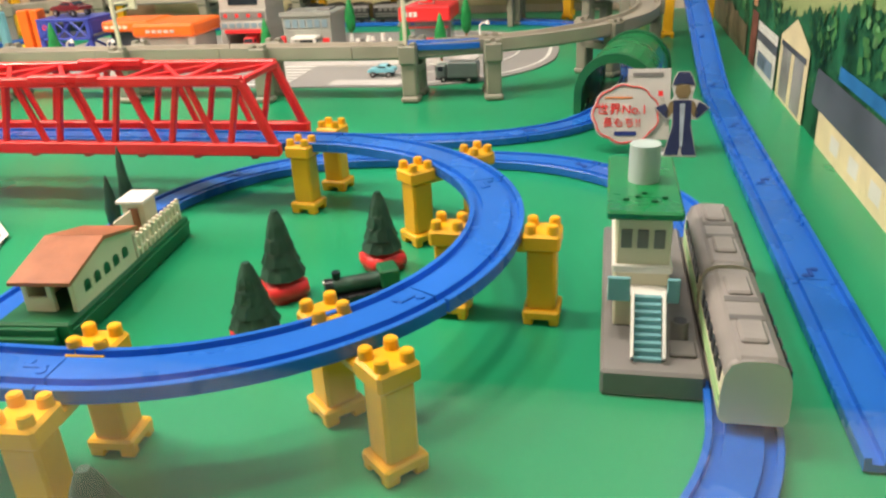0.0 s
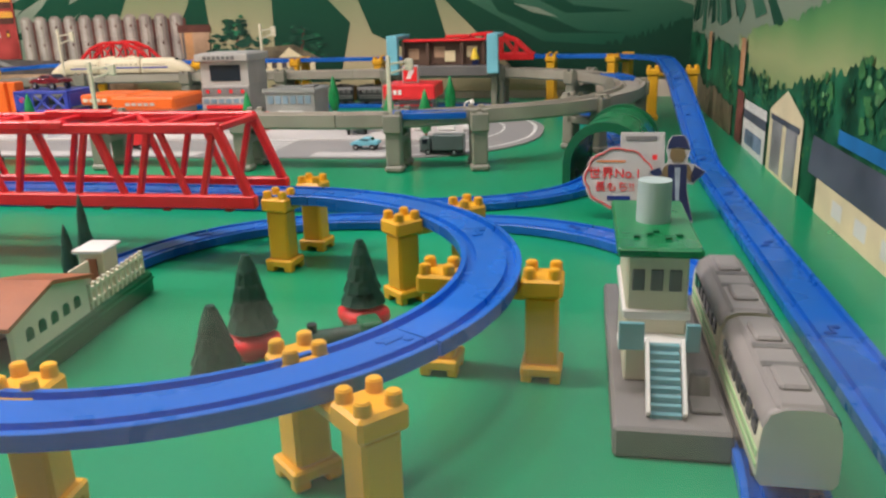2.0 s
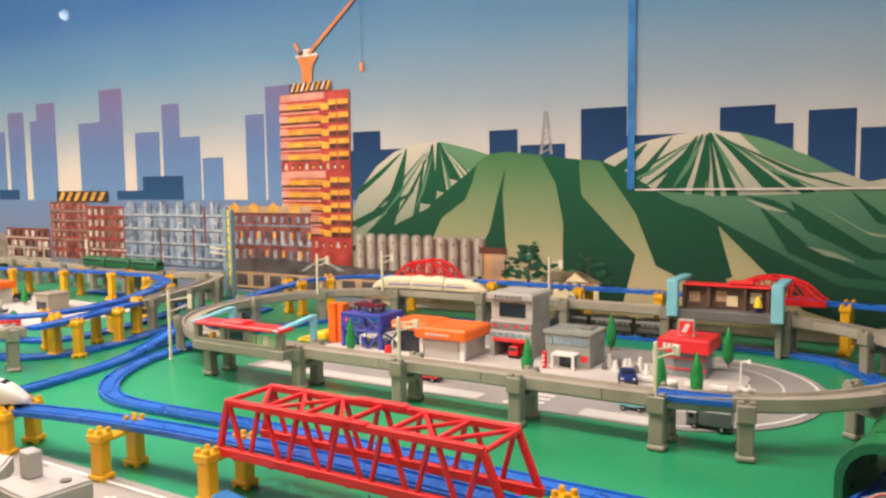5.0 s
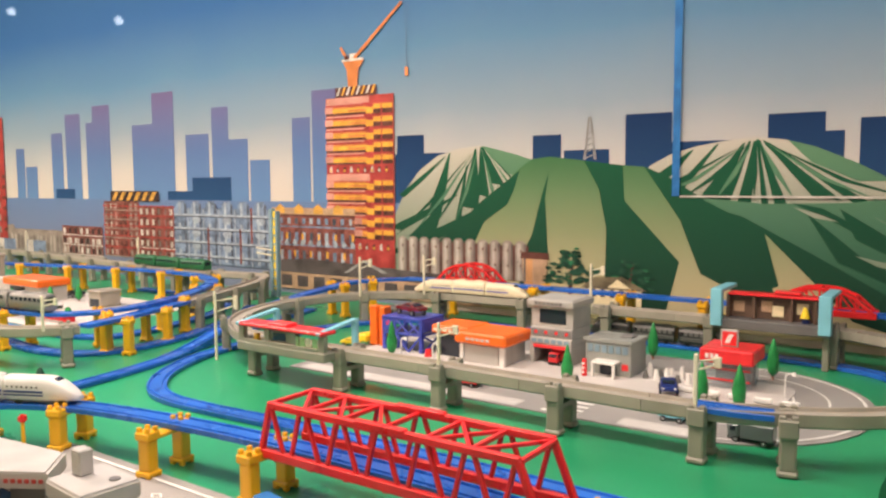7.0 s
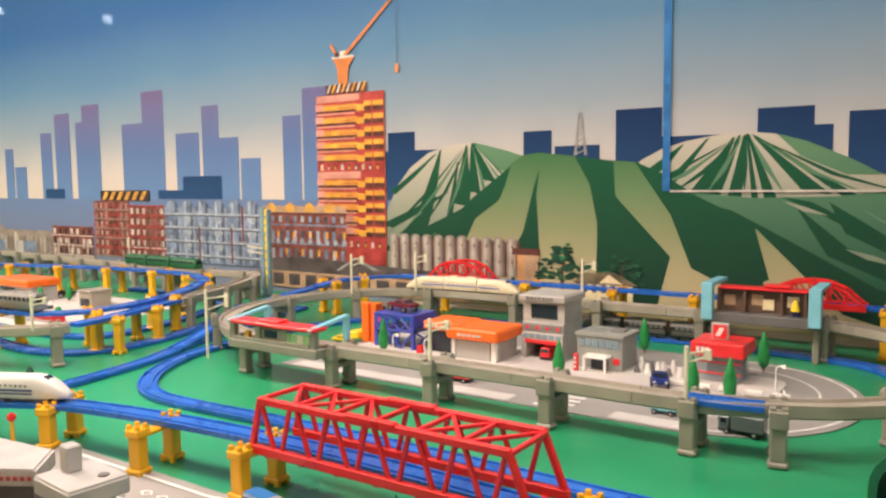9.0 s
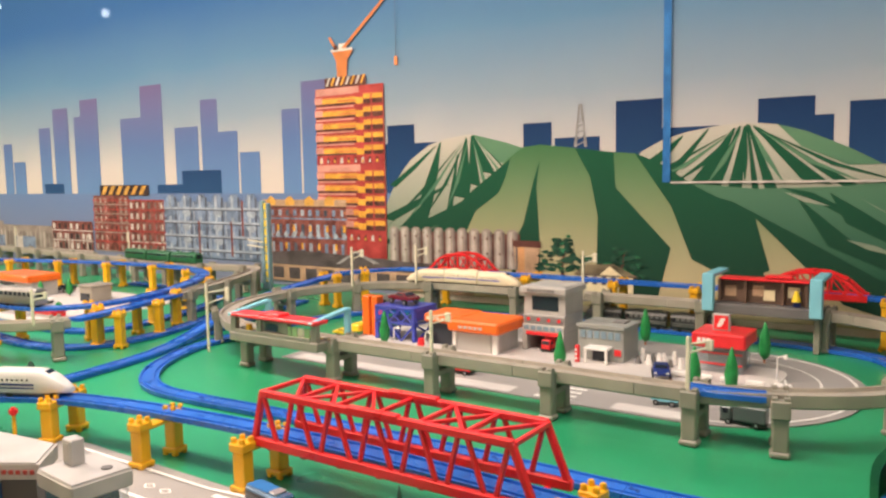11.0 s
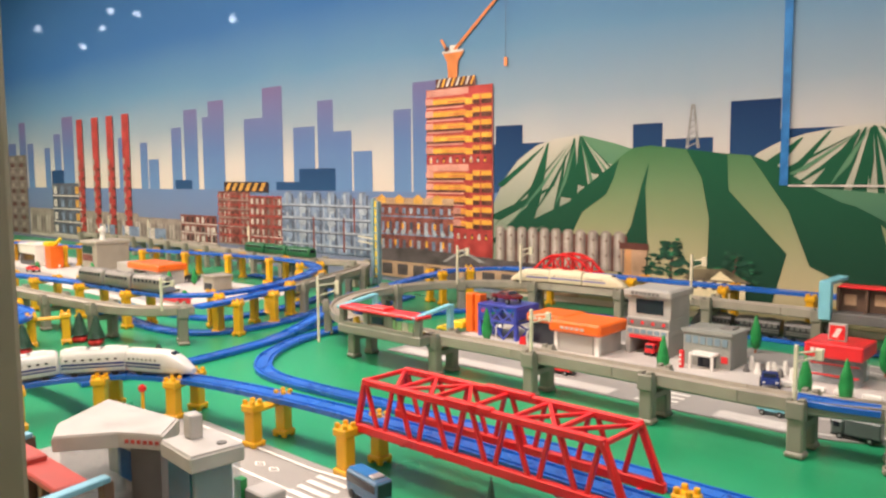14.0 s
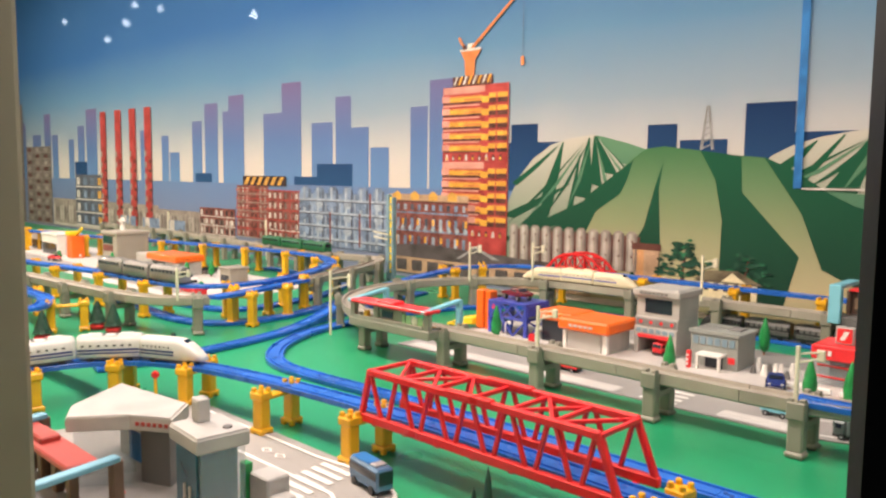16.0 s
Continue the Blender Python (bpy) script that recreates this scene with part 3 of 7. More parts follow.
crane = [rect(-1.75, 0.762, -1.55, 0.80, 1, 0), ([(-1.685, 0.80), (-1.64, 0.80), (-1.635, 0.86), (-1.605, 0.895), (-1.71, 0.895), (-1.69, 0.86)], 0, 1), rect(-1.715, 0.893, -1.61, 0.902, 2, 2), rect(-1.70, 0.90, -1.68, 0.915, 1, 2), rect(-1.675, 0.895, -1.64, 0.92, 2, 1),
         ([(-1.725, 0.945), (-1.715, 0.95), (-1.68, 0.90), (-1.695, 0.90)], 0, 1), ([(-1.66, 0.905), (-1.645, 0.90), (-1.425, 1.075), (-1.435, 1.08)], 0, 1), rect(-1.4115, 0.85, -1.4095, 1.07, 4, 1), rect(-1.418, 0.82, -1.404, 0.85, 0, 1)]
for i in range(8):
    crane.append(([(-1.745 + 0.024 * i, 0.77), (-1.735 + 0.024 * i, 0.77), (-1.72 + 0.024 * i, 0.80), (-1.73 + 0.024 * i, 0.80)], 3 if i % 2 else 2, 1))
pb.shapes("printed_crane", crane, [INK_ORANGE, INK_UMBER, INK_PALE, INK_GOLD, INK_SLATE], 18)


def facade(name, u0, u1, v0, v1, cols, rows, mats, level, roof=True):
    """A printed works building: storeys with openings, beams and pipes."""
    out = [rect(u0, v0, u1, v1, 0)]
    du, dv = (u1 - u0) / cols, (v1 - v0) / rows
    for r in range(rows):
        for c in range(cols):
            out.append(rect(u0 + du * (c + 0.18), v0 + dv * (r + 0.2), u0 + du * (c + 0.62), v0 + dv * (r + 0.75), 1 + (r * 3 + c * 5 + c // 2) % (len(mats) - 1), 1))
        out.append(rect(u0, v0 + dv * r, u1, v0 + dv * (r + 0.1), 1, 2))
    pb.shapes(name, out, mats, level)


facade("printed_factory", -3.31, -3.02, 0.09, 0.36, 7, 6, [INK_BROWN, INK_SILO, INK_UMBER, INK_SILOPALE], 16)
facade("printed_factory", -3.02, -2.75, 0.09, 0.34, 6, 5, [INK_BROWN, INK_PALE, INK_SILODARK, INK_SILOPALE], 16)
frames = []
for i in range(12):
    u = -3.31 + 0.048 * i
    frames += [rect(u, 0.09, u + 0.006, 0.345, i % 2, 0), ([(u, 0.13 + 0.05 * (i % 3)), (u + 0.044, 0.16 + 0.05 * (i % 3)), (u + 0.044, 0.166 + 0.05 * (i % 3)), (u, 0.136 + 0.05 * (i % 3))], 1, 1)]
for v in (0.135, 0.19, 0.24, 0.29, 0.335):
    frames += [rect(-3.32, v, -2.75, v + 0.005, 0, 2)]
pb.shapes("printed_pipework", frames, [INK_CRIMSON, INK_UMBER], 17.2)
pb.shapes("printed_sign", [rect(-3.25, 0.36, -2.86, 0.41, 0)] + [([(-3.24 + 0.06 * i, 0.365), (-3.21 + 0.06 * i, 0.365), (-3.18 + 0.06 * i, 0.405), (-3.21 + 0.06 * i, 0.405)], 1, 1) for i in range(6)], [INK_BLACK, INK_YELLOW], 16)
tanks = [rect(-2.755, 0.09, -2.12, 0.335, 0)]
for i in range(6):
    u = -2.735 + 0.104 * i
    tanks += [rect(u, 0.10, u + 0.07, 0.355, 1, 1), rect(u + 0.012, 0.355, u + 0.058, 0.366, 1, 1), rect(u + 0.016, 0.10, u + 0.032, 0.36, 2, 2), rect(u + 0.058, 0.10, u + 0.07, 0.352, 3, 2), rect(u + 0.083, 0.09, u + 0.089, 0.33, 2, 3)]
    for v in (0.135, 0.195, 0.255):
        tanks += [([(u + 0.004, v + 0.03), (u + 0.02, v + 0.046), (u + 0.05, v + 0.046), (u + 0.066, v + 0.03), (u + 0.05, v + 0.012), (u + 0.02, v + 0.012)], 2 if i % 2 else 1, 3)]
for v in (0.12, 0.18, 0.24, 0.30):
    tanks += [rect(-2.755, v, -2.12, v + 0.009, 2, 4), rect(-2.755, v - 0.005, -2.12, v, 3, 4)]
for u, v in ((-2.31, 0.10), (-2.24, 0.19), (-2.52, 0.10)):
    tanks += [rect(u, v, u + 0.012, v + 0.15, 4, 5)]
pb.shapes("printed_tank", tanks, [INK_STEEL, INK_STEEL, INK_HAZE, INK_SLATE, INK_BROWN], 17)
facade("printed_works", -2.11, -1.66, 0.12, 0.34, 11, 3, [INK_BROWN, INK_STEEL, INK_HAZE, INK_SLATE, INK_STEEL], 17)
rails = []
for i in range(10):
    u = -2.09 + 0.044 * i
    rails += [rect(u, 0.12, u + 0.005, 0.31, 0, 4), rect(u + 0.016, 0.15 + 0.07 * (i % 2), u + 0.028, 0.175 + 0.07 * (i % 2), 1, 4), ([(u + 0.008, 0.205), (u + 0.02, 0.222), (u + 0.034, 0.205), (u + 0.02, 0.192)], 2, 4)]
for v in (0.18, 0.25, 0.305):
    rails += [rect(-2.11, v, -1.66, v + 0.007, 0, 5)]
pb.shapes("printed_pipework", rails, [INK_BROWN, INK_GOLD, INK_HAZE], 17.5)
pb.shapes("printed_roofline", [rect(-2.11, 0.318, -1.66, 0.345, 0)] + [([(-2.085 + 0.105 * i, 0.322), (-2.085 + 0.105 * i, 0.345), (-2.06 + 0.105 * i, 0.36), (-2.035 + 0.105 * i, 0.345), (-2.035 + 0.105 * i, 0.322)], 1, 1) for i in range(4)] + [rect(-2.11, 0.312, -1.66, 0.319, 2, 2)], [INK_TAN, INK_YELLOW, INK_UMBER], 19)
facade("printed_works", -4.2, -3.33, 0.06, 0.2, 26, 1, [INK_SILO, INK_SILOPALE, INK_SILODARK], 16)
facade("printed_works", -3.7, -3.33, 0.08, 0.23, 7, 3, [INK_BROWN, INK_PALE, INK_BLACK], 17)
facade("printed_works", -5.9, -4.2, 0.02, 0.22, 40, 1, [INK_SILO, INK_SILOPALE, INK_SILODARK], 16)
facade("printed_flats", -6.44, -5.92, 0.02, 0.61, 3, 12, [INK_SILODARK, INK_SILO, INK_UMBER], 17)
facade("printed_flats", -7.1, -6.5, 0.0, 0.95, 3, 14, [INK_SILODARK, INK_SILO, INK_SLATE], 17)
facade("printed_frame", -5.46, -4.98, 0.04, 0.40, 4, 4, [INK_SLATE, INK_PALE, INK_YELLOW, INK_STEEL], 17)
for u in (-4.97, -4.74, -4.53, -4.32):
    stack = [rect(u - 0.045, 0.08, u + 0.045, 0.82, 0)]
    for i in range(7):
        stack += [rect(u - 0.05, 0.1 + 0.07 * i, u - 0.02, 0.135 + 0.07 * i, 1, 1), rect(u + 0.01, 0.12 + 0.06 * i, u + 0.05, 0.14 + 0.06 * i, 2, 1)]
    pb.shapes("printed_chimney", stack, [INK_CRIMSON, INK_SILO, INK_UMBER], 18)
for u in (-4.62, -4.3, -3.98):
    pb.shapes("printed_tank", [rect(u - 0.11, 0.02, u + 0.11, 0.14, 0), rect(u - 0.08, 0.02, u - 0.02, 0.14, 1, 1)], [INK_STEEL, INK_PALE], 20)

# grain silos, stump, long roofs, small trees and hut
silos = []
for i in range(11):
    u = -1.455 + 0.0485 * i
    silos += [rect(u, 0.12, u + 0.040, 0.244, 0), ([(u + 0.004, 0.244), (u + 0.010, 0.251), (u + 0.030, 0.251), (u + 0.036, 0.244)], 0, 0), rect(u + 0.008, 0.12, u + 0.022, 0.243, 1, 1), rect(u + 0.032, 0.12, u + 0.0405, 0.243, 2, 1), rect(u + 0.0405, 0.12, u + 0.0485, 0.236, 3),
              rect(u + 0.018, 0.215, u + 0.024, 0.222, 3, 2), rect(u + 0.018, 0.165, u + 0.024, 0.172, 3, 2)]
pb.shapes("printed_silo", silos, [INK_SILO, INK_SILOPALE, INK_SILODARK, INK_UMBER], 20)
pb.shapes("printed_tub", [([(-0.935, 0.09), (-0.86, 0.09), (-0.85, 0.20), (-0.945, 0.20)], 0, 0), rect(-0.949, 0.195, -0.846, 0.216, 1, 1), rect(-0.93, 0.09, -0.905, 0.195, 2, 1)], [INK_TAN, INK_UMBER, INK_PILLAR], 21)
pb.shapes("printed_roof", [rect(-2.1, 0.02, -1.1, 0.09, 2), ([(-2.1, 0.085), (-2.1, 0.13), (-1.9, 0.145), (-1.4, 0.125), (-1.1, 0.12), (-1.1, 0.085)], 0, 1), ([(-1.72, 0.10), (-1.62, 0.155), (-1.5, 0.11)], 1, 1), ([(-1.70, 0.10), (-1.62, 0.145), (-1.53, 0.107)], 0, 2)]
          + [rect(-2.06 + 0.09 * i, 0.03, -2.0 + 0.09 * i, 0.075, 0, 1) for i in range(10)], [INK_ROOF, INK_GREY, INK_TAN], 21)
for u, v, size in ((-0.77, 0.105, 0.95), (-0.575, 0.10, 0.8)):
    tree = [([(u - 0.008, v - 0.03), (u + 0.006, v - 0.03), (u + 0.003, v + 0.04), (u + 0.012, v + 0.10), (u + 0.006, v + 0.10), (u - 0.006, v + 0.04)], 1, 0)]
    for du, dv, w in ((-0.045, 0.035, 0.040), (0.035, 0.030, 0.045), (-0.01, 0.060, 0.055), (0.045, 0.070, 0.035), (-0.04, 0.085, 0.040), (0.01, 0.105, 0.045), (0.0, 0.132, 0.028)):
        for i in range(16):
            a, r = random.uniform(0, 6.28), random.uniform(0.004, 0.010) * size
            cu, cv = u + (du + random.uniform(-1, 1) * w) * 1.15 * size, v + (0.9 * dv + random.gauss(0, 0.006)) * size
            tree.append(([(cu + 1.7 * r * random.uniform(0.7, 1.2) * math.cos(a + k * 0.9), cv + 0.7 * r * random.uniform(0.7, 1.2) * math.sin(a + k * 0.9)) for k in range(7)], 2 if i % 5 == 0 else 0, 1 + i % 3))
    pb.shapes("printed_tree", tree, [INK_PINE, INK_UMBER, INK_LEAF], 22)
pb.shapes("printed_hut", [rect(-0.71, 0.06, -0.54, 0.125, 0), ([(-0.735, 0.118), (-0.69, 0.150), (-0.60, 0.155), (-0.525, 0.118)], 1, 1), ([(-0.65, 0.118), (-0.615, 0.148), (-0.57, 0.118)], 0, 2), rect(-0.72, 0.116, -0.53, 0.120, 2, 2)] + [rect(-0.7 + 0.03 * i, 0.09, -0.685 + 0.03 * i, 0.115, 2, 1) for i in range(5)], [INK_CREAM, INK_EARTH, INK_ROOF], 24)
# seam of the print with its corner line
pb.shapes("panel_seam", [rect(-0.455, 0.40, -0.433, TOP, 0), rect(-0.432, 0.3965, 0.487, 0.4015, 1), rect(0.325, 0.40, 0.333, TOP, 2)], [INK_BLUE, INK_PALE, INK_SLATE], 26)

ps = Print(side, True)
ps.shapes("printed_glow", [rect(FRONT, 0.2, 2.066, 1.45, 0)], gradient("printed_bright_sky", [(0, (0.85, 0.82, 0.78)), (0.6, (0.6, 0.66, 0.7)), (1, (0.2, 0.34, 0.5))], 0.3, 1.4), 0)
for u0, u1, v in ((1.74, 1.81, 0.505), (1.30, 1.40, 0.60), (1.19, 1.24, 0.362), (1.02, 1.10, 0.62), (0.905, 1.0, 0.372), (0.93, 0.97, 0.47), (0.60, 0.83, 0.353), (0.66, 0.75, 0.50), (0.40, 0.55, 0.45)):
    ps.shapes("printed_tower", [rect(u0, 0.2, u1, v)], SKYLINE, 1)
peak = [(2.066, 0.1), (2.066, 0.455), (1.9, 0.462), (1.78, 0.475), (1.68, 0.46), (1.5, 0.42), (1.3, 0.36), (1.1, 0.31), (0.95, 0.28), (0.7, 0.22), (0.7, 0.05)]
ps.shapes("printed_mountain", [(peak, 0, 0)], [MTN_PALE], 3)
ribs = []
for u0, u1, v0, v1, w in ((1.98, 1.83, 0.2, 0.46, 0.035), (1.86, 1.80, 0.18, 0.465, 0.03), (1.72, 1.78, 0.2, 0.47, 0.03), (1.58, 1.76, 0.2, 0.465, 0.04), (1.42, 1.74, 0.22, 0.46, 0.03), (1.24, 1.6, 0.22, 0.43, 0.04), (1.1, 1.4, 0.2, 0.36, 0.03)):
    ribs.append(([(u0 - w, v0), (u0 + w, v0 - 0.01), ((u0 + u1) / 2 + w * 0.6, (v0 + v1) / 2), (u1, v1), (u1 - 0.006, v1), ((u0 + u1) / 2 - w * 0.5, (v0 + v1) / 2)], len(ribs) % 2, len(ribs) % 3))
for i in range(6):
    u0 = 2.04 - 0.13 * i
    ribs.append(([(1.79 - 0.006 * i, 0.468), (1.79 + (u0 - 1.79) * 0.5 - 0.018, 0.34), (u0 - 0.02, 0.19 + 0.02 * (i % 3)), (u0 + 0.02, 0.20), (1.79 + (u0 - 1.79) * 0.5 + 0.016, 0.335)], i % 2, 4))
ps.shapes("printed_ridge", ribs, [MTN_DARK, MTN_MID], 4)


def treeline(u0, u1, v0, v1, rough, foot=0.0, n=60):
    pts = [(u1, foot), (u0, foot)]
    for i in range(n + 1):
        u = u0 + (u1 - u0) * i / n
        pts.append((u, v0 + (v1 - v0) * i / n + rough * (noise.noise((u * 9, 0.3, 0)) * 1.4 + random.uniform(-0.5, 0.5))))
    return pts


GLADE = gradient("printed_glade", [(0.0, (0.05, 0.13, 0.055)), (0.25, (0.15, 0.26, 0.10)), (0.48, (0.34, 0.38, 0.17)), (0.62, (0.14, 0.28, 0.10)), (0.76, (0.015, 0.16, 0.06)), (1.0, (0.008, 0.10, 0.04))], 0.0, 0.34, cloud=0.10, scale=5)
ps.shapes("printed_forest", [(treeline(0.0, 0.86, 0.42, 0.245, 0.018, n=90), 0, 0), (treeline(0.86, 1.4, 0.24, 0.175, 0.012, n=60), 0, 0)], [GLADE], 8)
ps.shapes("printed_forest", [(treeline(1.3, 2.06, 0.15, 0.17, 0.012), 0, 0)], [INK_LEAF], 10)
ps.shapes("printed_trees", [(treeline(0.0, 0.75, 0.20, 0.165, 0.022, n=110), 0, 0), (treeline(0.75, 1.34, 0.16, 0.11, 0.018, n=90), 0, 0)], [INK_LEAF], 10)
clumps = []
for i in range(220):
    cu, r = random.uniform(0.3, 1.5), random.uniform(0.002, 0.006)
    cv = random.uniform(0.05, 0.13)
    a0 = random.uniform(0, 6)
    clumps.append(([(cu + r * random.uniform(0.6, 1.3) * math.cos(a0 + k * 0.9), cv + r * random.uniform(0.5, 1.1) * math.sin(a0 + k * 0.9)) for k in range(7)], (0, 1, 2)[i % 3], 0))
for cu0, cv0, size in ((0.70, 0.145, 0.05), (0.50, 0.16, 0.06), (0.86, 0.13, 0.035), (1.16, 0.115, 0.03), (0.30, 0.17, 0.06), (1.46, 0.10, 0.03), (0.60, 0.20, 0.04), (0.40, 0.12, 0.04)):
    for i in range(46):
        a, q = random.uniform(0, 6.28), size * math.sqrt(random.random())
        cu, cv, r = cu0 + q * 1.3 * math.cos(a), cv0 + q * 0.75 * math.sin(a), size * random.uniform(0.08, 0.2)
        clumps.append(([(cu + r * random.uniform(0.7, 1.3) * math.cos(k * 0.9), cv + r * random.uniform(0.5, 1.0) * math.sin(k * 0.9)) for k in range(7)], 3 if q < size * 0.6 and math.sin(a) > -0.2 and i % 2 else 2 if i % 3 else 0, 1 + i % 3))
ps.shapes("printed_foliage", clumps, [INK_LEAF, MTN_DARK, INK_GLADE, INK_SPRAY], 12)
ps.shapes("printed_cottage", [rect(0.40, 0.0, 0.84, 0.045, 0), ([(0.36, 0.04), (0.88, 0.04), (0.87, 0.085), (0.40, 0.085)], 1, 1)]
          + [rect(0.44 + 0.075 * i, 0.012, 0.475 + 0.075 * i, 0.03, 2, 1) for i in range(5)] + [rect(0.55, 0.09, 0.78, 0.105, 3, 1)], [INK_CREAM, INK_SLATE, INK_WHITE, INK_BLUE], 18)
ps.shapes("printed_cottage", [([(0.92, 0.0), (1.1, 0.0), (1.1, 0.088), (1.01, 0.122), (0.92, 0.095)], 0, 0), rect(0.94, 0.004, 1.0, 0.075, 1, 1), rect(1.02, 0.004, 1.08, 0.075, 1, 1), rect(0.93, 0.075, 1.09, 0.083, 2, 2)], [INK_CREAM, INK_GREY, INK_SLATE], 18)
ps.shapes("printed_shop", [rect(1.12, 0.0, 1.29, 0.08, 0), rect(1.12, 0.05, 1.29, 0.065, 1, 1), rect(1.14, 0.01, 1.27, 0.035, 2, 1), rect(1.30, 0.0, 1.36, 0.09, 3, 1)], [INK_WHITE, INK_SLATE, INK_STEEL, INK_BROWN], 18)
for u in (1.335, 1.71):
    ps.shapes("printed_pillar", [rect(u - 0.02, 0.098, u + 0.02, 0.177, 0), rect(u - 0.02, 0.098, u - 0.008, 0.177, 1, 1)], [INK_PILLAR, INK_TAN], 20)
ps.shapes("printed_wall", [(treeline(1.4, 2.06, 0.05, 0.085, 0.01), 0, 0)], [INK_EARTH], 19)


# ---- tracks ----
def smooth_path(knots, step=0.012, closed=False):
    """Points at even steps along a smooth curve through the knots."""
    k = [Vector(p) for p in knots]
    n = len(k)
    pts = []
    for i in range(n if closed else n - 1):
        if closed:
            p0, p1, p2, p3 = k[i - 1], k[i], k[(i + 1) % n], k[(i + 2) % n]
        else:
            p0, p1, p2, p3 = k[max(i - 1, 0)], k[i], k[i + 1], k[min(i + 2, n - 1)]
        for j in range(24):
            t = j / 24
            pts.append(0.5 * (2 * p1 + (p2 - p0) * t + (2 * p0 - 5 * p1 + 4 * p2 - p3) * t * t + (3 * p1 - p0 - 3 * p2 + p3) * t ** 3))
    pts.append(k[0].copy() if closed else k[-1].copy())
    out, left = [pts[0]], step
    for a, b in zip(pts, pts[1:]):
        d = (b - a).length
        while d >= left > 0:
            a = a + (b - a) * (left / d)
            out.append(a)
            d = (b - a).length
            left = step
        left -= d
    if (out[-1] - pts[-1]).length > step * 0.3:
        out.append(pts[-1])
    return out


def arc(cx, cy, r, a0, a1, z0, z1=None, n=8):
    z1 = z0 if z1 is None else z1
    return [(cx + r * math.cos(radians(a0 + (a1 - a0) * i / n)), cy + r * math.sin(radians(a0 + (a1 - a0) * i / n)), z0 + (z1 - z0) * i / n) for i in range(n + 1)]


RAIL = [(-0.0205, -0.009), (0.0205, -0.009), (0.021, -0.0005), (0.0205, 0), (0.0172, 0), (0.0166, -0.0042), (0.0110, -0.0042), (0.0103, -0.0004), (-0.0103, -0.0004), (-0.0110, -0.0042), (-0.0166, -0.0042), (-0.0172, 0), (-0.0205, 0), (-0.021, -0.0005)]
GIRDER = [(-0.019, -0.0185), (0.019, -0.0185), (0.023, -0.015), (0.0235, 0.004), (0.019, 0.004), (0.0172, -0.002), (0.0112, -0.004), (0.0105, -0.001), (-0.0105, -0.001), (-0.0112, -0.004), (-0.0172, -0.002), (-0.019, 0.004), (-0.0235, 0.004), (-0.023, -0.015)]


def sweep(pts, profile, gap=0.0006, bm=None, mi=0):
    rings = []
    n = len(pts)
    for i, p in enumerate(pts):
        d = (pts[min(i + 1, n - 1)] - pts[max(i - 1, 0)]).normalized()
        s = Vector((d.y, -d.x, 0)).normalized()
        q = p + d * (gap if i == 0 else -gap if i == n - 1 else 0)
        rings.append([q + s * u + Vector((0, 0, v)) for u, v in profile])
    return loft(rings, bm, mi, smooth=False)


def knob(p, d, bm, mi):
    """The dumb-bell shaped lug that locks two rail pieces."""
    s = Vector((d.y, -d.x, 0)).normalized()
    for off in (-0.006, 0.006):
        c = p + s * off * 0.7 + d * off
        cyl(c.x, c.y, p.z - 0.002, p.z + 0.0004, 0.0030, seg=8, bm=bm, mi=mi)
    return bar(p - d * 0.007 + Vector((0, 0, -0.0002)), p + d * 0.007 + Vector((0, 0, -0.0002)), 0.003, bm, mi, 0.0014)


def track(label, knots, mat, profile=RAIL, piece=18, closed=False, name="toy_track", lugs=True, dark=SHADEBLUE, piece_name="rail_piece"):
    pts = smooth_path(knots, 0.012, closed)
    t = thing(name, label, "toy track")
    for i in range(0, len(pts) - 1, piece):
        seg = pts[i:i + piece + 1]
        if len(seg) < 2:
            continue
        piece_ob = part(piece_name, sweep(seg, profile), mat, t)
        if lugs and len(seg) > 6:
            part("connector", knob(seg[1], (seg[2] - seg[0]).normalized(), bmesh.new(), 0), dark, piece_ob)
    return t, pts


Z1 = 0.074
# elevated line: over the truss bridge and round the front loop
LINE_A = [(-1.16, 0.27, Z1), (-1.145, 0.38, Z1), (-1.09, 0.475, Z1), (-1.0, 0.53, Z1), (-0.9, 0.56, Z1), (-0.75, 0.585, Z1), (-0.55, 0.603, Z1), (-0.3, 0.607, Z1), (-0.062, 0.598, Z1)] + arc(-0.062, 0.38, 0.216, 75, -90, Z1, n=10) + [(-0.2, 0.164, Z1), (-0.34, 0.164, Z1)]
track("bright blue plastic rail carried on yellow piers", LINE_A, BLUE, dark=BLUE)
track("bright blue plastic branch rail running down to the board", [(-1.13, 0.425, Z1), (-1.22, 0.435, 0.068), (-1.34, 0.43, 0.055), (-1.5, 0.42, 0.04), (-1.75, 0.40, 0.02), (-2.0, 0.40, 0.012)], BLUE)
# oval on the board round the engine shed
LINE_F = arc(0.1, 0.525, 0.216, 0, 90, 0.0105, n=6) + [(0.04, 0.741, 0.0105)] + arc(-0.02, 0.525, 0.216, 90, 180, 0.0105, n=6) + [(-0.236, 0.44, 0.0105), (-0.236, 0.355, 0.0105)] + arc(-0.02, 0.27, 0.216, 180, 270, 0.0105, n=6) + [(0.04, 0.054, 0.0105)] + arc(0.1, 0.27, 0.216, 270, 360, 0.0105, n=6) + [(0.316, 0.355, 0.0105), (0.316, 0.44, 0.0105)]
_, PTS_F = track("blue plastic oval rail lying on the green board", LINE_F, BLUE, closed=True)
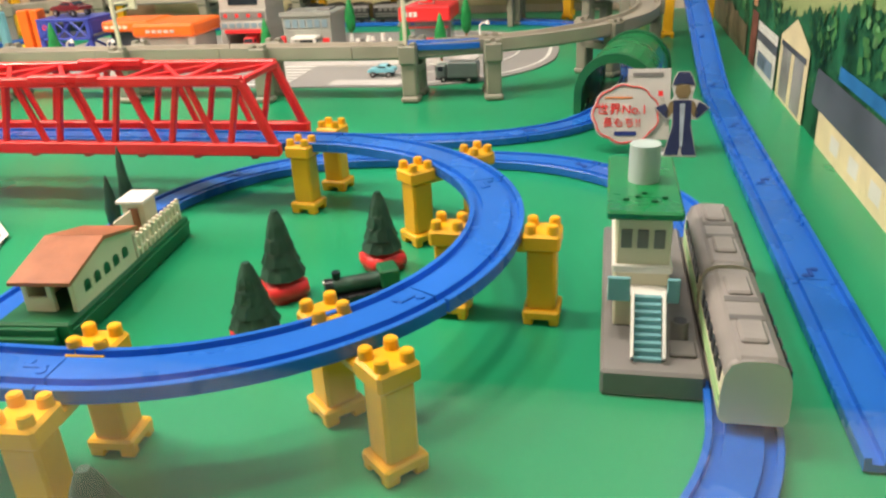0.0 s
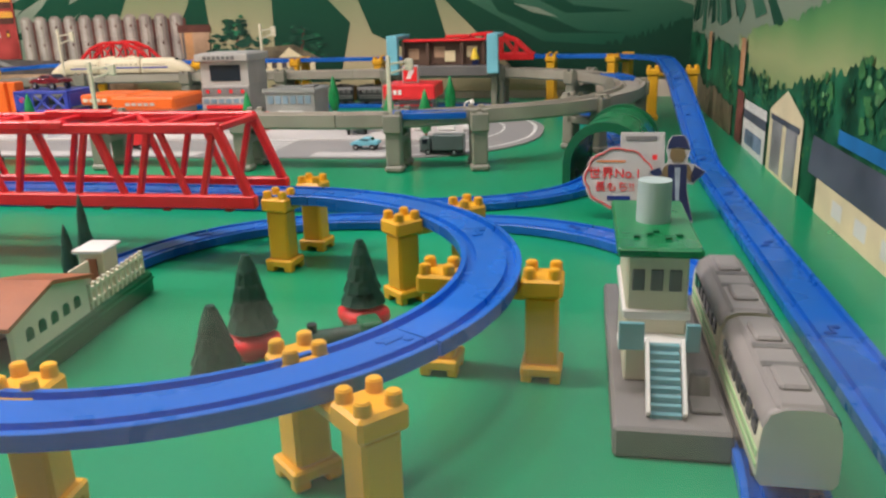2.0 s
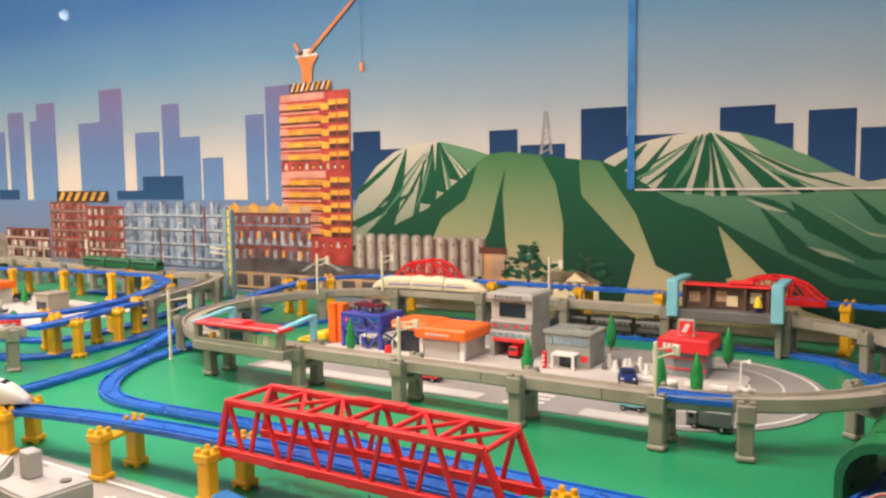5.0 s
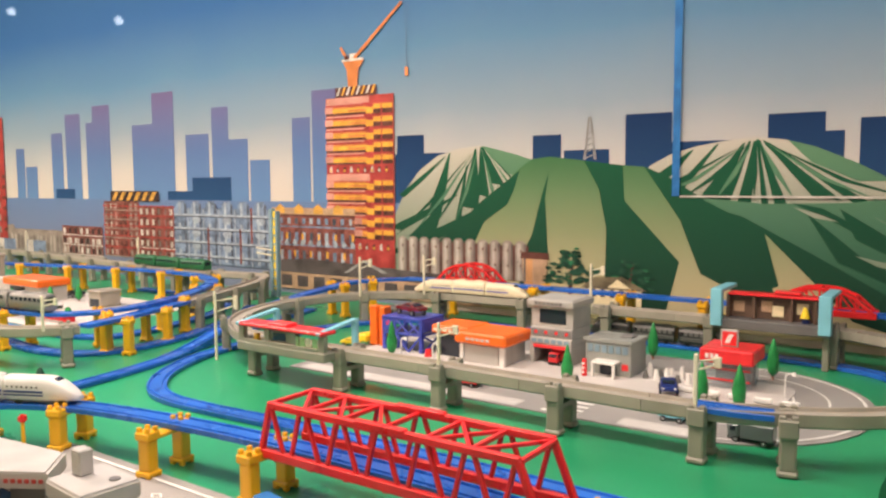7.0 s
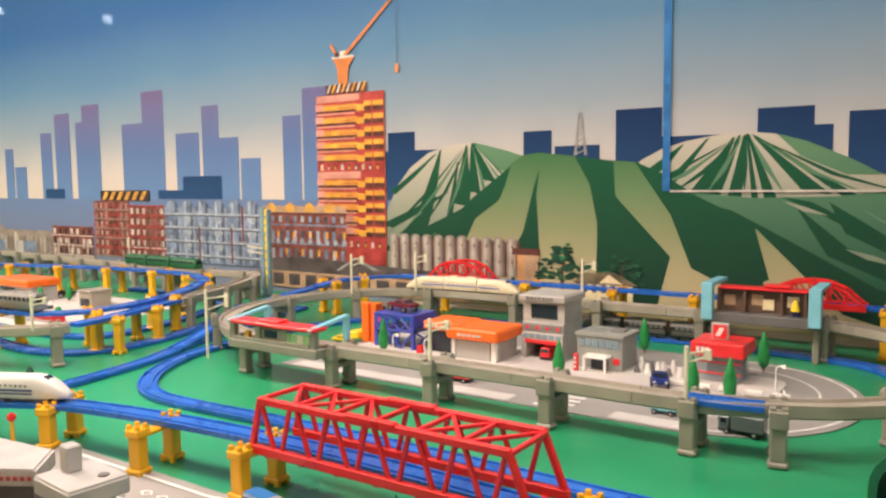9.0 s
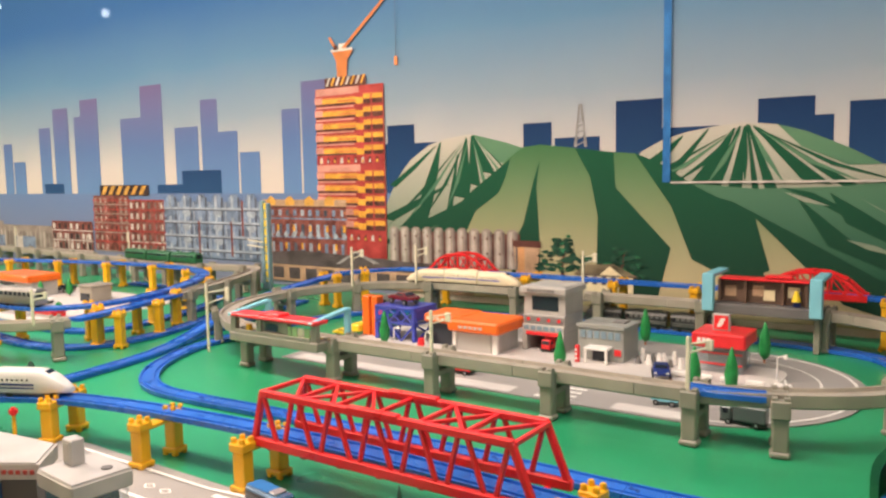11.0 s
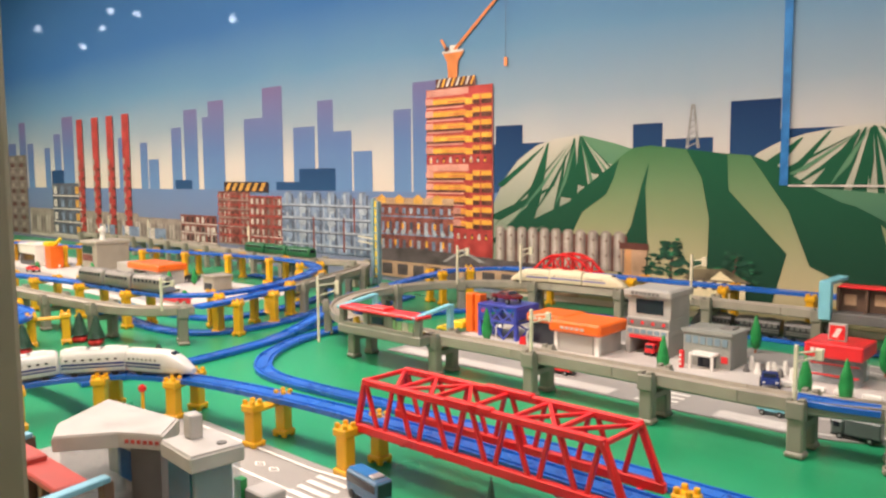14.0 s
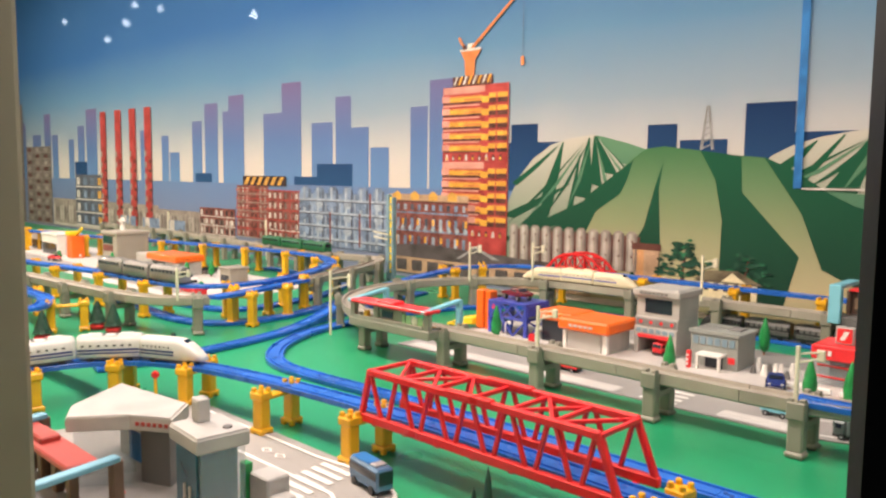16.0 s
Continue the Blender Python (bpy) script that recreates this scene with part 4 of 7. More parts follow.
# long outer loop on the board, through the tunnel and behind the viaduct
ZD = 0.0105
LINE_D = [(-0.95, 0.80, ZD), (-0.7, 0.815, ZD), (-0.4, 0.82, ZD), (-0.1, 0.815, ZD), (0.03, 0.82, ZD), (0.13, 0.85, ZD), (0.2, 0.91, ZD), (0.245, 1.02, ZD), (0.275, 1.2, ZD), (0.262, 1.42, ZD), (0.225, 1.6, ZD), (0.14, 1.78, ZD), (0.0, 1.85, ZD), (-0.3, 1.875, ZD), (-0.7, 1.875, ZD),
          (-1.1, 1.83, ZD), (-1.28, 1.7, ZD), (-1.35, 1.5, ZD), (-1.36, 1.25, ZD), (-1.335, 1.09, ZD), (-1.265, 0.945, ZD), (-1.175, 0.85, ZD), (-1.08, 0.805, ZD)]
_, PTS_D = track("blue plastic main loop rail lying on the green board", LINE_D, BLUE, closed=True)
# long line: along the side wall, up and across the back, and down again
LINE_B = [(0.393, 0.225, ZD), (0.393, 0.6, ZD), (0.393, 0.95, ZD), (0.393, 1.1, 0.014), (0.395, 1.3, 0.05), (0.395, 1.55, 0.1), (0.39, 1.7, 0.118)] + arc(0.175, 1.745, 0.215, 8, 90, 0.12, n=5) + [(0.0, 1.963, 0.122), (-0.5, 1.965, 0.122), (-1.0, 1.965, 0.122)] + arc(-1.26, 1.74, 0.216, 95, 165, 0.12, 0.11, n=4) + [
    (-1.49, 1.6, 0.09), (-1.52, 1.45, 0.065), (-1.49, 1.3, 0.038), (-1.44, 1.16, 0.018), (-1.385, 1.03, ZD), (-1.345, 0.88, ZD), (-1.32, 0.72, ZD), (-1.315, 0.6, ZD), (-1.33, 0.5, ZD)]
_, PTS_B = track("blue plastic rail climbing along the wall on yellow piers", LINE_B, BLUE)
track("blue plastic siding rail lying on the green board", [(-1.62, 1.78, ZD), (-1.56, 1.55, ZD), (-1.47, 1.25, ZD), (-1.39, 1.03, ZD)], BLUE)
# grey viaduct
VF, VB = 0.083, 0.092
LINE_V = [(-0.85, 1.08, VF), (-0.6, 1.08, VF), (-0.3, 1.08, VF), (-0.1, 1.08, VF)] + arc(-0.09, 1.475, 0.395, -75, 90, VF + 0.004, VB, n=9) + [(-0.3, 1.87, VB), (-0.6, 1.868, VB), (-0.85, 1.86, VB)] + arc(-1.04, 1.465, 0.385, 98, 255, VB, VF, n=9)
_, PTS_V = track("grey plastic viaduct with grooved track on twin piers", LINE_V, GREY, GIRDER, 19, True, "viaduct", False, MIDGREY, "girder")
def along(pts, s):
    """The place and the heading s metres along a path."""
    for a, b in zip(pts, pts[1:]):
        d = (b - a).length
        if s <= d:
            return a + (b - a) * (s / d), math.degrees(math.atan2(b.y - a.y, b.x - a.x))
        s -= d
    a, b = pts[-2], pts[-1]
    return b.copy(), math.degrees(math.atan2(b.y - a.y, b.x - a.x))


def reach_x(pts):
    """How far along the viaduct its climbing curve has passed the side."""
    s = 0.0
    for a, b in zip(pts, pts[1:]):
        if a.y > 1.70 and a.x > 0.1:
            return s
        s += (b - a).length
    return s


# blue rail let into the viaduct beside the shop
track("short blue rail laid in a gap of the viaduct", [(-0.085, 1.076, VF + 0.006), (-0.02, 1.078, VF + 0.006), (0.035, 1.088, VF + 0.006)], BLUE, lugs=False)
track("short blue rail laid on the viaduct's climbing curve", [(p.x, p.y, p.z + 0.007) for p in PTS_V if p.x > 0.26 and 1.55 < p.y < 1.70], BLUE, lugs=False)
ladder = thing("rack_track", "grey plastic ribbed climbing plates on the viaduct curve", "toy track")
for i in range(16):
    p, h = along(PTS_V, reach_x(PTS_V) + 0.015 * i)
    part("rib", box(-0.004, 0.004, -0.0205, 0.0205, -0.001, 0.0055, 0.001, None, 0, pose(p.x, p.y, p.z, 0, 0, h)), GREY, ladder)
# left-hand layout
VL = 0.094
LINE_VL = [(-4.6, 1.9, VL), (-3.9, 1.92, VL), (-3.0, 1.86, VL), (-2.3, 1.83, VL), (-2.03, 1.87, VL), (-1.93, 1.84, VL), (-1.83, 1.7, VL), (-1.73, 1.48, VL), (-1.66, 1.29, VL)]
LINE_VM = [(-1.54, 0.89, VL), (-1.575, 0.83, VL), (-1.68, 0.765, VL), (-1.93, 0.73, VL), (-2.3, 0.70, VL), (-2.8, 0.66, VL)]
_, PTS_VL = track("grey plastic viaduct of the far layout", LINE_VL, GREY, GIRDER, 19, False, "viaduct", False, MIDGREY, "girder")
_, PTS_VM = track("grey plastic viaduct branch of the far layout", LINE_VM, GREY, GIRDER, 19, False, "viaduct", False, MIDGREY, "girder")
ZU = 0.106
LINE_U = [(-3.3, 0.70, ZU), (-2.7, 0.79, ZU), (-2.2, 0.87, ZU), (-1.85, 0.90, ZU), (-1.70, 0.94, ZU), (-1.64, 1.07, ZU), (-1.70, 1.28, ZU), (-1.80, 1.46, ZU), (-1.95, 1.62, ZU), (-2.2, 1.70, ZU), (-2.6, 1.67, ZU), (-3.15, 1.54, ZU), (-3.6, 1.42, ZU), (-4.2, 1.3, ZU)]
_, PTS_U = track("blue plastic upper rail of the far layout", LINE_U, BLUE)
track("blue plastic rail span between two grey viaducts", [(-1.665, 1.30, 0.0965), (-1.61, 1.15, 0.0965), (-1.565, 1.02, 0.0965), (-1.538, 0.90, 0.0965)], BLUE)
_, PTS_GL = track("blue plastic rail on the board of the far layout", [(-3.2, 0.80, ZD), (-2.6, 0.90, ZD), (-2.1, 0.92, ZD), (-1.75, 0.90, ZD), (-1.60, 0.96, ZD), (-1.565, 1.12, ZD), (-1.62, 1.33, ZD), (-1.73, 1.55, ZD), (-1.85, 1.72, ZD)], BLUE)
track("blue plastic inner rail on the board of the far layout", [(-2.3, 1.02, ZD), (-1.9, 1.05, ZD), (-1.76, 1.12, ZD), (-1.77, 1.32, ZD), (-1.87, 1.58, ZD), (-2.1, 1.76, ZD), (-2.6, 1.77, ZD)], BLUE)
track("blue plastic raised loop on yellow piers", [(-2.5, 0.66, 0.085), (-2.1, 0.61, 0.085), (-1.9, 0.60, 0.085), (-1.78, 0.55, 0.085), (-1.75, 0.50, 0.085), (-1.83, 0.45, 0.085), (-2.1, 0.43, 0.085), (-2.5, 0.44, 0.085)], BLUE)


# ---- piers ----
def pier_mesh(height):
    """Column of one yellow block pier, foot on the board, studs on the head."""
    col = box(-0.0105, 0.0105, -0.0105, 0.0105, 0.011, height - 0.014, 0.002)
    head = box(-0.0135, 0.0135, -0.0135, 0.0135, height - 0.014, height - 0.001, 0.002)
    for sx in (-0.008, 0.008):
        for sy in (-0.008, 0.008):
            cyl(sx, sy, height - 0.002, height + 0.0055, 0.0044, 0.004, 10, head, 0, 0.0008)
    foot = box(-0.0145, 0.0145, -0.0135, 0.0135, 0.0045, 0.012, 0.0015)
    for sx in (-1, 1):
        for sy in (-1, 1):
            box(min(sx * 0.005, sx * 0.014), max(sx * 0.005, sx * 0.014), min(sy * 0.006, sy * 0.013), max(sy * 0.006, sy * 0.013), 0.0, 0.006, 0.001, foot)
    return col, head, foot


def yellow_pier(height, span=0.0415):
    p = thing("block_pier", "yellow studded plastic block pier under the rail", "toy pier", "yellow block piers")
    for sgn in (-1, 1):
        col, head, foot = pier_mesh(height)
        for bm, nm in ((col, "column"), (head, "stud_head"), (foot, "foot")):
            bmesh.ops.translate(bm, vec=(0, sgn * span, 0), verts=bm.verts)
            part(nm, bm, YELLOW, p)
    part("cross_beam", box(-0.011, 0.011, -span + 0.01, span - 0.01, height - 0.016, height - 0.0095, 0.0012), YELLOW, p)
    return p


PIERS = {}


def put_pier(x, y, height, heading, span=0.0415):
    """heading: degrees of the rail's direction there."""
    key = (round(height, 3), round(span, 3))
    m = pose(x, y, 0, 0, 0, heading)
    if key not in PIERS:
        PIERS[key] = yellow_pier(height, span)
        PIERS[key].matrix_world = m
        return PIERS[key]
    return copy_thing(PIERS[key], m)


HP = 0.0735
for x, y, h in ((-0.535, 0.583, 2), (-0.742, 0.562, 10), (-0.98, 0.548, 24), (-1.108, 0.463, 44), (-1.15, 0.31, 85), (-0.067, 0.616, -8),
                (0.088, 0.536, -43), (0.155, 0.379, -92), (0.0965, 0.2195, -133), (-0.047, 0.160, 184), (-0.29, 0.163, 180)):
    put_pier(x, y, HP, h, 0.0345)
# taller piers of the climbing line
for x, y, h, z in ((0.395, 1.62, 90, 0.108), (0.30, 1.925, 150, 0.118), (0.13, 1.958, 178, 0.119), (-0.32, 1.963, 180, 0.119), (-0.55, 1.965, 180, 0.119), (-0.83, 1.965, 180, 0.119), (-1.16, 1.95, 190, 0.119), (-1.42, 1.87, 225, 0.115), (-1.475, 1.76, 255, 0.11)):
    put_pier(x, y, z, h, 0.040)
for x, y, h in ((-1.795, 0.62, 160), (-1.80, 0.47, 20), (-2.1, 0.61, 175), (-2.1, 0.43, 0), (-2.45, 0.65, 170)):
    put_pier(x, y, 0.083, h, 0.040)
length_u = sum((b - a).length for a, b in zip(PTS_U, PTS_U[1:]))
for i in range(18):
    p, h = along(PTS_U, 0.12 + i * (length_u - 0.2) / 17)
    put_pier(p.x, p.y, 0.105, h, 0.040)
for x, y, h in ((-1.555, 1.0, 111), (-1.615, 1.16, 111)):
    put_pier(x, y, 0.0955, h, 0.0345)


def viaduct_pier(height):
    p = thing("viaduct_pier", "grey plastic twin-leg viaduct pier", "toy pier", "grey viaduct piers")
    for sgn in (-1, 1):
        leg = box(-0.0120, 0.0120, -0.011, 0.011, 0.010, height - 0.012, 0.0025)
        bmesh.ops.translate(leg, vec=(0, sgn * 0.028, 0), verts=leg.verts)
        part("leg", leg, PIERGREY, p)
        foot = box(-0.0150, 0.0150, -0.0135, 0.0135, 0, 0.011, 0.0035)
        bmesh.ops.translate(foot, vec=(0, sgn * 0.028, 0), verts=foot.verts)
        part("foot", foot, PIERGREY, p)
        cap = box(-0.0140, 0.0140, -0.0095, 0.0095, height - 0.022, height + 0.006, 0.0018)
        for sx in (-0.0085, 0.0085):
            box(sx - 0.0045, sx + 0.0045, -0.006, 0.006, height + 0.004, height + 0.011, 0.001, cap)
        bmesh.ops.translate(cap, vec=(0, sgn * 0.0335, 0), verts=cap.verts)
        part("cap", cap, PIERGREY, p)
    part("cross_beam", box(-0.012, 0.012, -0.03, 0.03, height - 0.04, height - 0.028, 0.0015), PIERGREY, p)
    return p


VP = {}


def put_viaduct_pier(x, y, height, heading):
    m = pose(x, y, 0, 0, 0, heading)
    k = round(height, 3)
    if k not in VP:
        VP[k] = viaduct_pier(height)
        VP[k].matrix_world = m
        return VP[k]
    return copy_thing(VP[k], m)


for x in (-1.09, -0.825, -0.57, -0.32, -0.072, 0.052):
    put_viaduct_pier(x, 1.08 + (0.015 if x > 0 else 0), VF, 0 if x < 0 else 12)
for x, y, z, h in ((0.215, 1.245, 0.086, 55), (0.295, 1.5, 0.088, 92), (0.205, 1.74, 0.09, 135), (0.01, 1.865, VB, 175), (-0.28, 1.872, VB, 180), (-0.56, 1.87, VB, 180), (-0.82, 1.862, VB, 180), (-1.12, 1.84, VB, 195),
                   (-1.33, 1.72, 0.09, 225), (-1.425, 1.5, 0.088, 268), (-1.33, 1.205, 0.085, 318)):
    put_viaduct_pier(x, y, z, h)
for line, count in ((PTS_VL, 16), (PTS_VM, 6)):
    length_vl = sum((b - a).length for a, b in zip(line, line[1:]))
    for i in range(count):
        p, h = along(line, 0.03 + i * (length_vl - 0.06) / (count - 1))
        put_viaduct_pier(p.x, p.y, VL, h)


# ---- bridges ----
def truss_bridge():
    x0, x1, y0, y1 = -0.532, -0.088, 0.566, 0.650
    zb, zt, xt0, xt1 = 0.070, 0.140, -0.512, -0.118
    t = thing("truss_bridge", "red plastic truss railway bridge across two yellow piers", "toy bridge")
    for y in (y0, y1):
        part("bottom_chord", box(x0, x1, y - 0.005, y + 0.005, zb - 0.006, zb + 0.007, 0.0015), RED, t)
        part("top_chord", box(xt0, xt1, y - 0.0045, y + 0.0045, zt - 0.005, zt + 0.005, 0.0015), RED, t)
        part("coupling", box(-0.355, -0.275, y - 0.0055, y + 0.0055, zt - 0.001, zt + 0.0075, 0.0015), RED, t)
        for a, b in (((x0 + 0.004, y, zb), (xt0 + 0.003, y, zt)), ((x1 - 0.004, y, zb), (xt1 - 0.003, y, zt))):
            part("end_post", bar(a, b, 0.0085), RED, t)
        n = 6
        for i in range(n):
            a = xt0 + (xt1 - xt0) * i / n
            b = xt0 + (xt1 - xt0) * (i + 0.5) / n
            c = xt0 + (xt1 - xt0) * (i + 1) / n
            part("diagonal", bar((a + 0.004, y, zt), (b - 0.004, y, zb), 0.0058), RED, t)
            part("diagonal", bar((c - 0.006, y, zt), (b + 0.008, y, zb), 0.0058), RED, t)
    for i in range(7):
        xx = xt0 + (xt1 - xt0) * i / 6
        part("top_strut", bar((xx, y0, zt), (xx, y1, zt), 0.006), RED, t)
    for i in (0, 1, 2, 4, 5):
        a, b = xt0 + (xt1 - xt0) * i / 6, xt0 + (xt1 - xt0) * (i + 1) / 6
        for ya, yb in ((y0, y1), (y1, y0)) if i in (1, 4) else ((y0, y1),) if i % 2 else ((y1, y0),):
            part("top_brace", bar((a, ya, zt), (b, yb, zt), 0.005), RED, t)
    for i in range(7):
        xx = x0 + 0.03 + i * 0.064
        part("floor_beam", box(xx - 0.004, xx + 0.004, y0, y1, zb - 0.010, zb - 0.005, 0.001), RED, t)
    return t


truss_bridge()


def arch_bridge(x0, x1, y, z, height):
    t = thing("arch_bridge", "red plastic bowstring bridge on the back line", "toy bridge", "red bowstring bridges")
    n = 6
    for yy in (y - 0.03, y + 0.03):
        part("bottom_chord", box(x0, x1, yy - 0.004, yy + 0.004, z - 0.012, z + 0.004, 0.001), RED, t)
        prev = None
        for i in range(n + 1):
            k = i / n
            p = (x0 + (x1 - x0) * (0.03 + 0.94 * k), yy, z + height * (1 - abs(2 * k - 1) ** 2.6))
            if prev:
                part("arch_segment", bar(prev, p, 0.008), RED, t)
            if 0 < i < n:
                part("hanger", bar((p[0], yy, z), p, 0.005), RED, t)
                if i < n - 1:
                    k2 = (i + 1) / n
                    part("diagonal", bar((p[0], yy, z if i % 2 else p[2]), (x0 + (x1 - x0) * (0.03 + 0.94 * k2), yy, z + height * (1 - abs(2 * k2 - 1) ** 2.6) if i % 2 else z), 0.004), RED, t)
            prev = p
    for i in (1, 3, 5):
        k = i / n
        xx, zz = x0 + (x1 - x0) * (0.03 + 0.94 * k), z + height * (1 - abs(2 * k - 1) ** 2.6)
        part("top_strut", bar((xx, y - 0.03, zz), (xx, y + 0.03, zz), 0.005), RED, t)


arch_bridge(-1.20, -0.965, 1.965, 0.122, 0.054)
arch_bridge(-0.165, 0.085, 1.965, 0.122, 0.054)


# ---- masts, trees, lamps ----
def catenary_mast(x, y, z0, h, arm):
    t = thing("line_mast", "cream plastic overhead line mast with a bracket arm", "toy mast", "overhead line masts")
    part("post", box(x - 0.003, x + 0.003, y - 0.003, y + 0.003, z0, z0 + h, 0.001), CREAM, t)
    part("bracket", bar((x, y, z0 + h * 0.86), (x + arm, y + abs(arm) * 0.6, z0 + h * 0.90), 0.003), CREAM, t)
    part("bracket", bar((x, y, z0 + h * 0.70), (x + arm, y + abs(arm) * 0.6, z0 + h * 0.80), 0.003), CREAM, t)
    part("insulator", box(x + arm - 0.006, x + arm + 0.006, y + abs(arm) * 0.6 - 0.003, y + abs(arm) * 0.6 + 0.003, z0 + h * 0.74, z0 + h * 0.94, 0.001), CREAM, t)
    return t


catenary_mast(-1.285, 1.10, 0.0, 0.175, 0.045)
for x, y, z in ((-0.565, 1.047, VF + 0.004), (-0.075, 1.047, VF + 0.004), (-0.60, 1.83, VB), (-1.15, 1.80, VB), (-1.31, 1.68, 0.088)):
    catenary_mast(x, y, z, 0.125 if y > 1.5 else 0.088, 0.028)
catenary_mast(-1.52, 0.79, VL + 0.004, 0.085, 0.028)
for x in (-2.9, -3.9, -4.4):
    catenary_mast(x, 1.97, 0.0, 0.20, -0.05)
# tall mast of the viaduct's corner
t = thing("tall_mast", "tall light blue and yellow plastic lattice mast", "toy mast")
part("post", box(-1.993, -1.977, 1.935, 1.955, 0, 0.345, 0.002), MASTBLUE, t)
part("post", box(-1.961, -1.951, 1.935, 1.955, 0, 0.335, 0.002), MASTBLUE, t)
part("face_strip", box(-1.977, -1.961, 1.940, 1.950, 0.03, 0.335, 0.001), YBRIGHT, t, "yellow lattice face")
for i in range(9):
    part("rung", box(-1.98, -1.958, 1.936, 1.940, 0.04 + 0.033 * i, 0.046 + 0.033 * i), MASTBLUE, t)
part("bracket", bar((-1.975, 1.93, 0.185), (-2.035, 1.905, 0.195), 0.005), CREAM, t)
part("bracket", bar((-1.975, 1.93, 0.165), (-2.035, 1.905, 0.175), 0.005), CREAM, t)


def pine(x, y, h, r, pot=True):
    t = thing("toy_pine", "dark green plastic pine tree" + (" in a red plastic pot" if pot else ""), "toy tree", "pine trees")
    if pot:
        rings = []
        for i, (k, z) in enumerate(((0.50, 0), (0.62, 0.008), (0.60, 0.014), (0.40, 0.018))):
            rings.append([(x + 0.0195 * k / 0.62 * math.cos(a * 0.3927) * (1 + 0.12 * math.cos(a * 1.57)), y + 0.0195 * k / 0.62 * math.sin(a * 0.3927) * (1 + 0.12 * math.cos(a * 1.57)), z) for a in range(16)])
        part("pot", loft(rings), BRED, t, "red lobed pot")
    z0 = 0.016 if pot else 0.0
    part("trunk", cyl(x, y, 0.0 if not pot else 0.01, z0 + h * 0.3, 0.004, seg=8), BROWN, t)
    crown = bmesh.new()
    tiers = 5
    for i in range(tiers):
        k0 = i / tiers
        zz0, zz1 = z0 + h * (0.06 + 0.94 * k0), z0 + h * min(1.0, 0.06 + 0.94 * (k0 + 1.7 / tiers))
        rr = r * (1 - k0 * 0.86)
        b = []
        b.append([(x + rr * 0.25 * math.cos(a * 0.3142), y + rr * 0.25 * math.sin(a * 0.3142), zz0) for a in range(20)])
        b.append([(x + rr * (1.0 + 0.05 * (-1) ** a) * math.cos(a * 0.3142 + i), y + rr * (1.0 + 0.05 * (-1) ** a) * math.sin(a * 0.3142 + i), zz0 + h * 0.012 * (1 + (-1) ** a)) for a in range(20)])
        b.append([(x + rr * 0.80 * math.cos(a * 0.3142 + i), y + rr * 0.80 * math.sin(a * 0.3142 + i), zz0 + (zz1 - zz0) * 0.55) for a in range(20)])
        b.append([(x + rr * 0.5 * math.cos(a * 0.3142 + i), y + rr * 0.5 * math.sin(a * 0.3142 + i), zz1) for a in range(20)])
        loft(b, crown, 0, False)
    cyl(x, y, z0 + h * 0.86, z0 + h, r * 0.30, r * 0.02, 10, crown, 0)
    part("crown", crown, PINE, t)
    return t


pine(0.045, 0.450, 0.055, 0.0175)
pine(-0.022, 0.390, 0.060, 0.0185)
pine(-0.012, 0.312, 0.052, 0.0185)
for x, y in ((-1.776, 0.69), (-1.70, 0.70), (-1.72, 0.53), (-1.83, 0.50)):
    pine(x, y, 0.062, 0.022)
pine(0.0, 0.105, 0.045, 0.02)
pine(-1.37, 0.70, 0.05, 0.02, False)


def poplar(x, y, h, r, mat=LEAF, label="bright green plastic poplar tree"):
    t = thing("toy_poplar", label, "toy tree", "poplar trees")
    part("trunk", cyl(x, y, 0, h * 0.25, 0.0025, seg=8), BROWN, t)
    rings = []
    prof = ((0.12, 0.25), (0.2, 0.75), (0.32, 1.0), (0.48, 0.97), (0.64, 0.8), (0.8, 0.55), (0.92, 0.28), (1.0, 0.06))
    for i, (k, w) in enumerate(prof):
        rings.append([(x + r * w * (1 + 0.14 * math.sin(a * 2.1 + i * 2)) * math.cos(a * 0.5236), y + r * w * (1 + 0.14 * math.sin(a * 2.1 + i * 2)) * math.sin(a * 0.5236), h * k) for a in range(12)])
    part("crown", loft(rings), mat, t)
    return t


for x, y in ((-0.435, 1.34), (-0.150, 1.34), (-0.085, 1.36), (-0.085, 1.65), (-0.375, 1.70), (-0.93, 1.36), (-2.548, 1.363), (-2.51, 1.45), (-2.6, 1.25), (-3.1, 1.3)):
    poplar(x, y, 0.096 if x > -1 else 0.07, 0.0125)
for x, y, h in ((-0.240, 0.492, 0.066), (-0.232, 0.508, 0.090)):
    poplar(x, y, h, 0.0066, PINE, "thin dark green plastic cypress beside the platform")


def street_lamp(x, y, h=0.05, mat=WHITE):
    t = thing("street_lamp", "small white plastic street lamp with curved arm", "street lamp", "street lamps")
    part("post", cyl(x, y, 0.0, h, 0.0017, seg=8), mat, t)
    p = [(x, y, h), (x + 0.006, y - 0.002, h + 0.006), (x + 0.015, y - 0.004, h + 0.008)]
    part("arm", bar(p[1], p[2], 0.003, bar(p[0], p[1], 0.003)), mat, t)
    part("lamp_head", cyl(x + 0.017, y - 0.004, h + 0.003, h + 0.011, 0.005, 0.002, 10), mat, t)


for x, y in ((-0.90, 1.36), (-0.80, 1.355), (-0.03, 1.5), (-0.2, 1.7), (-3.2, 1.2), (-2.4, 1.5), (-0.66, 0.40)):
    street_lamp(x, y)


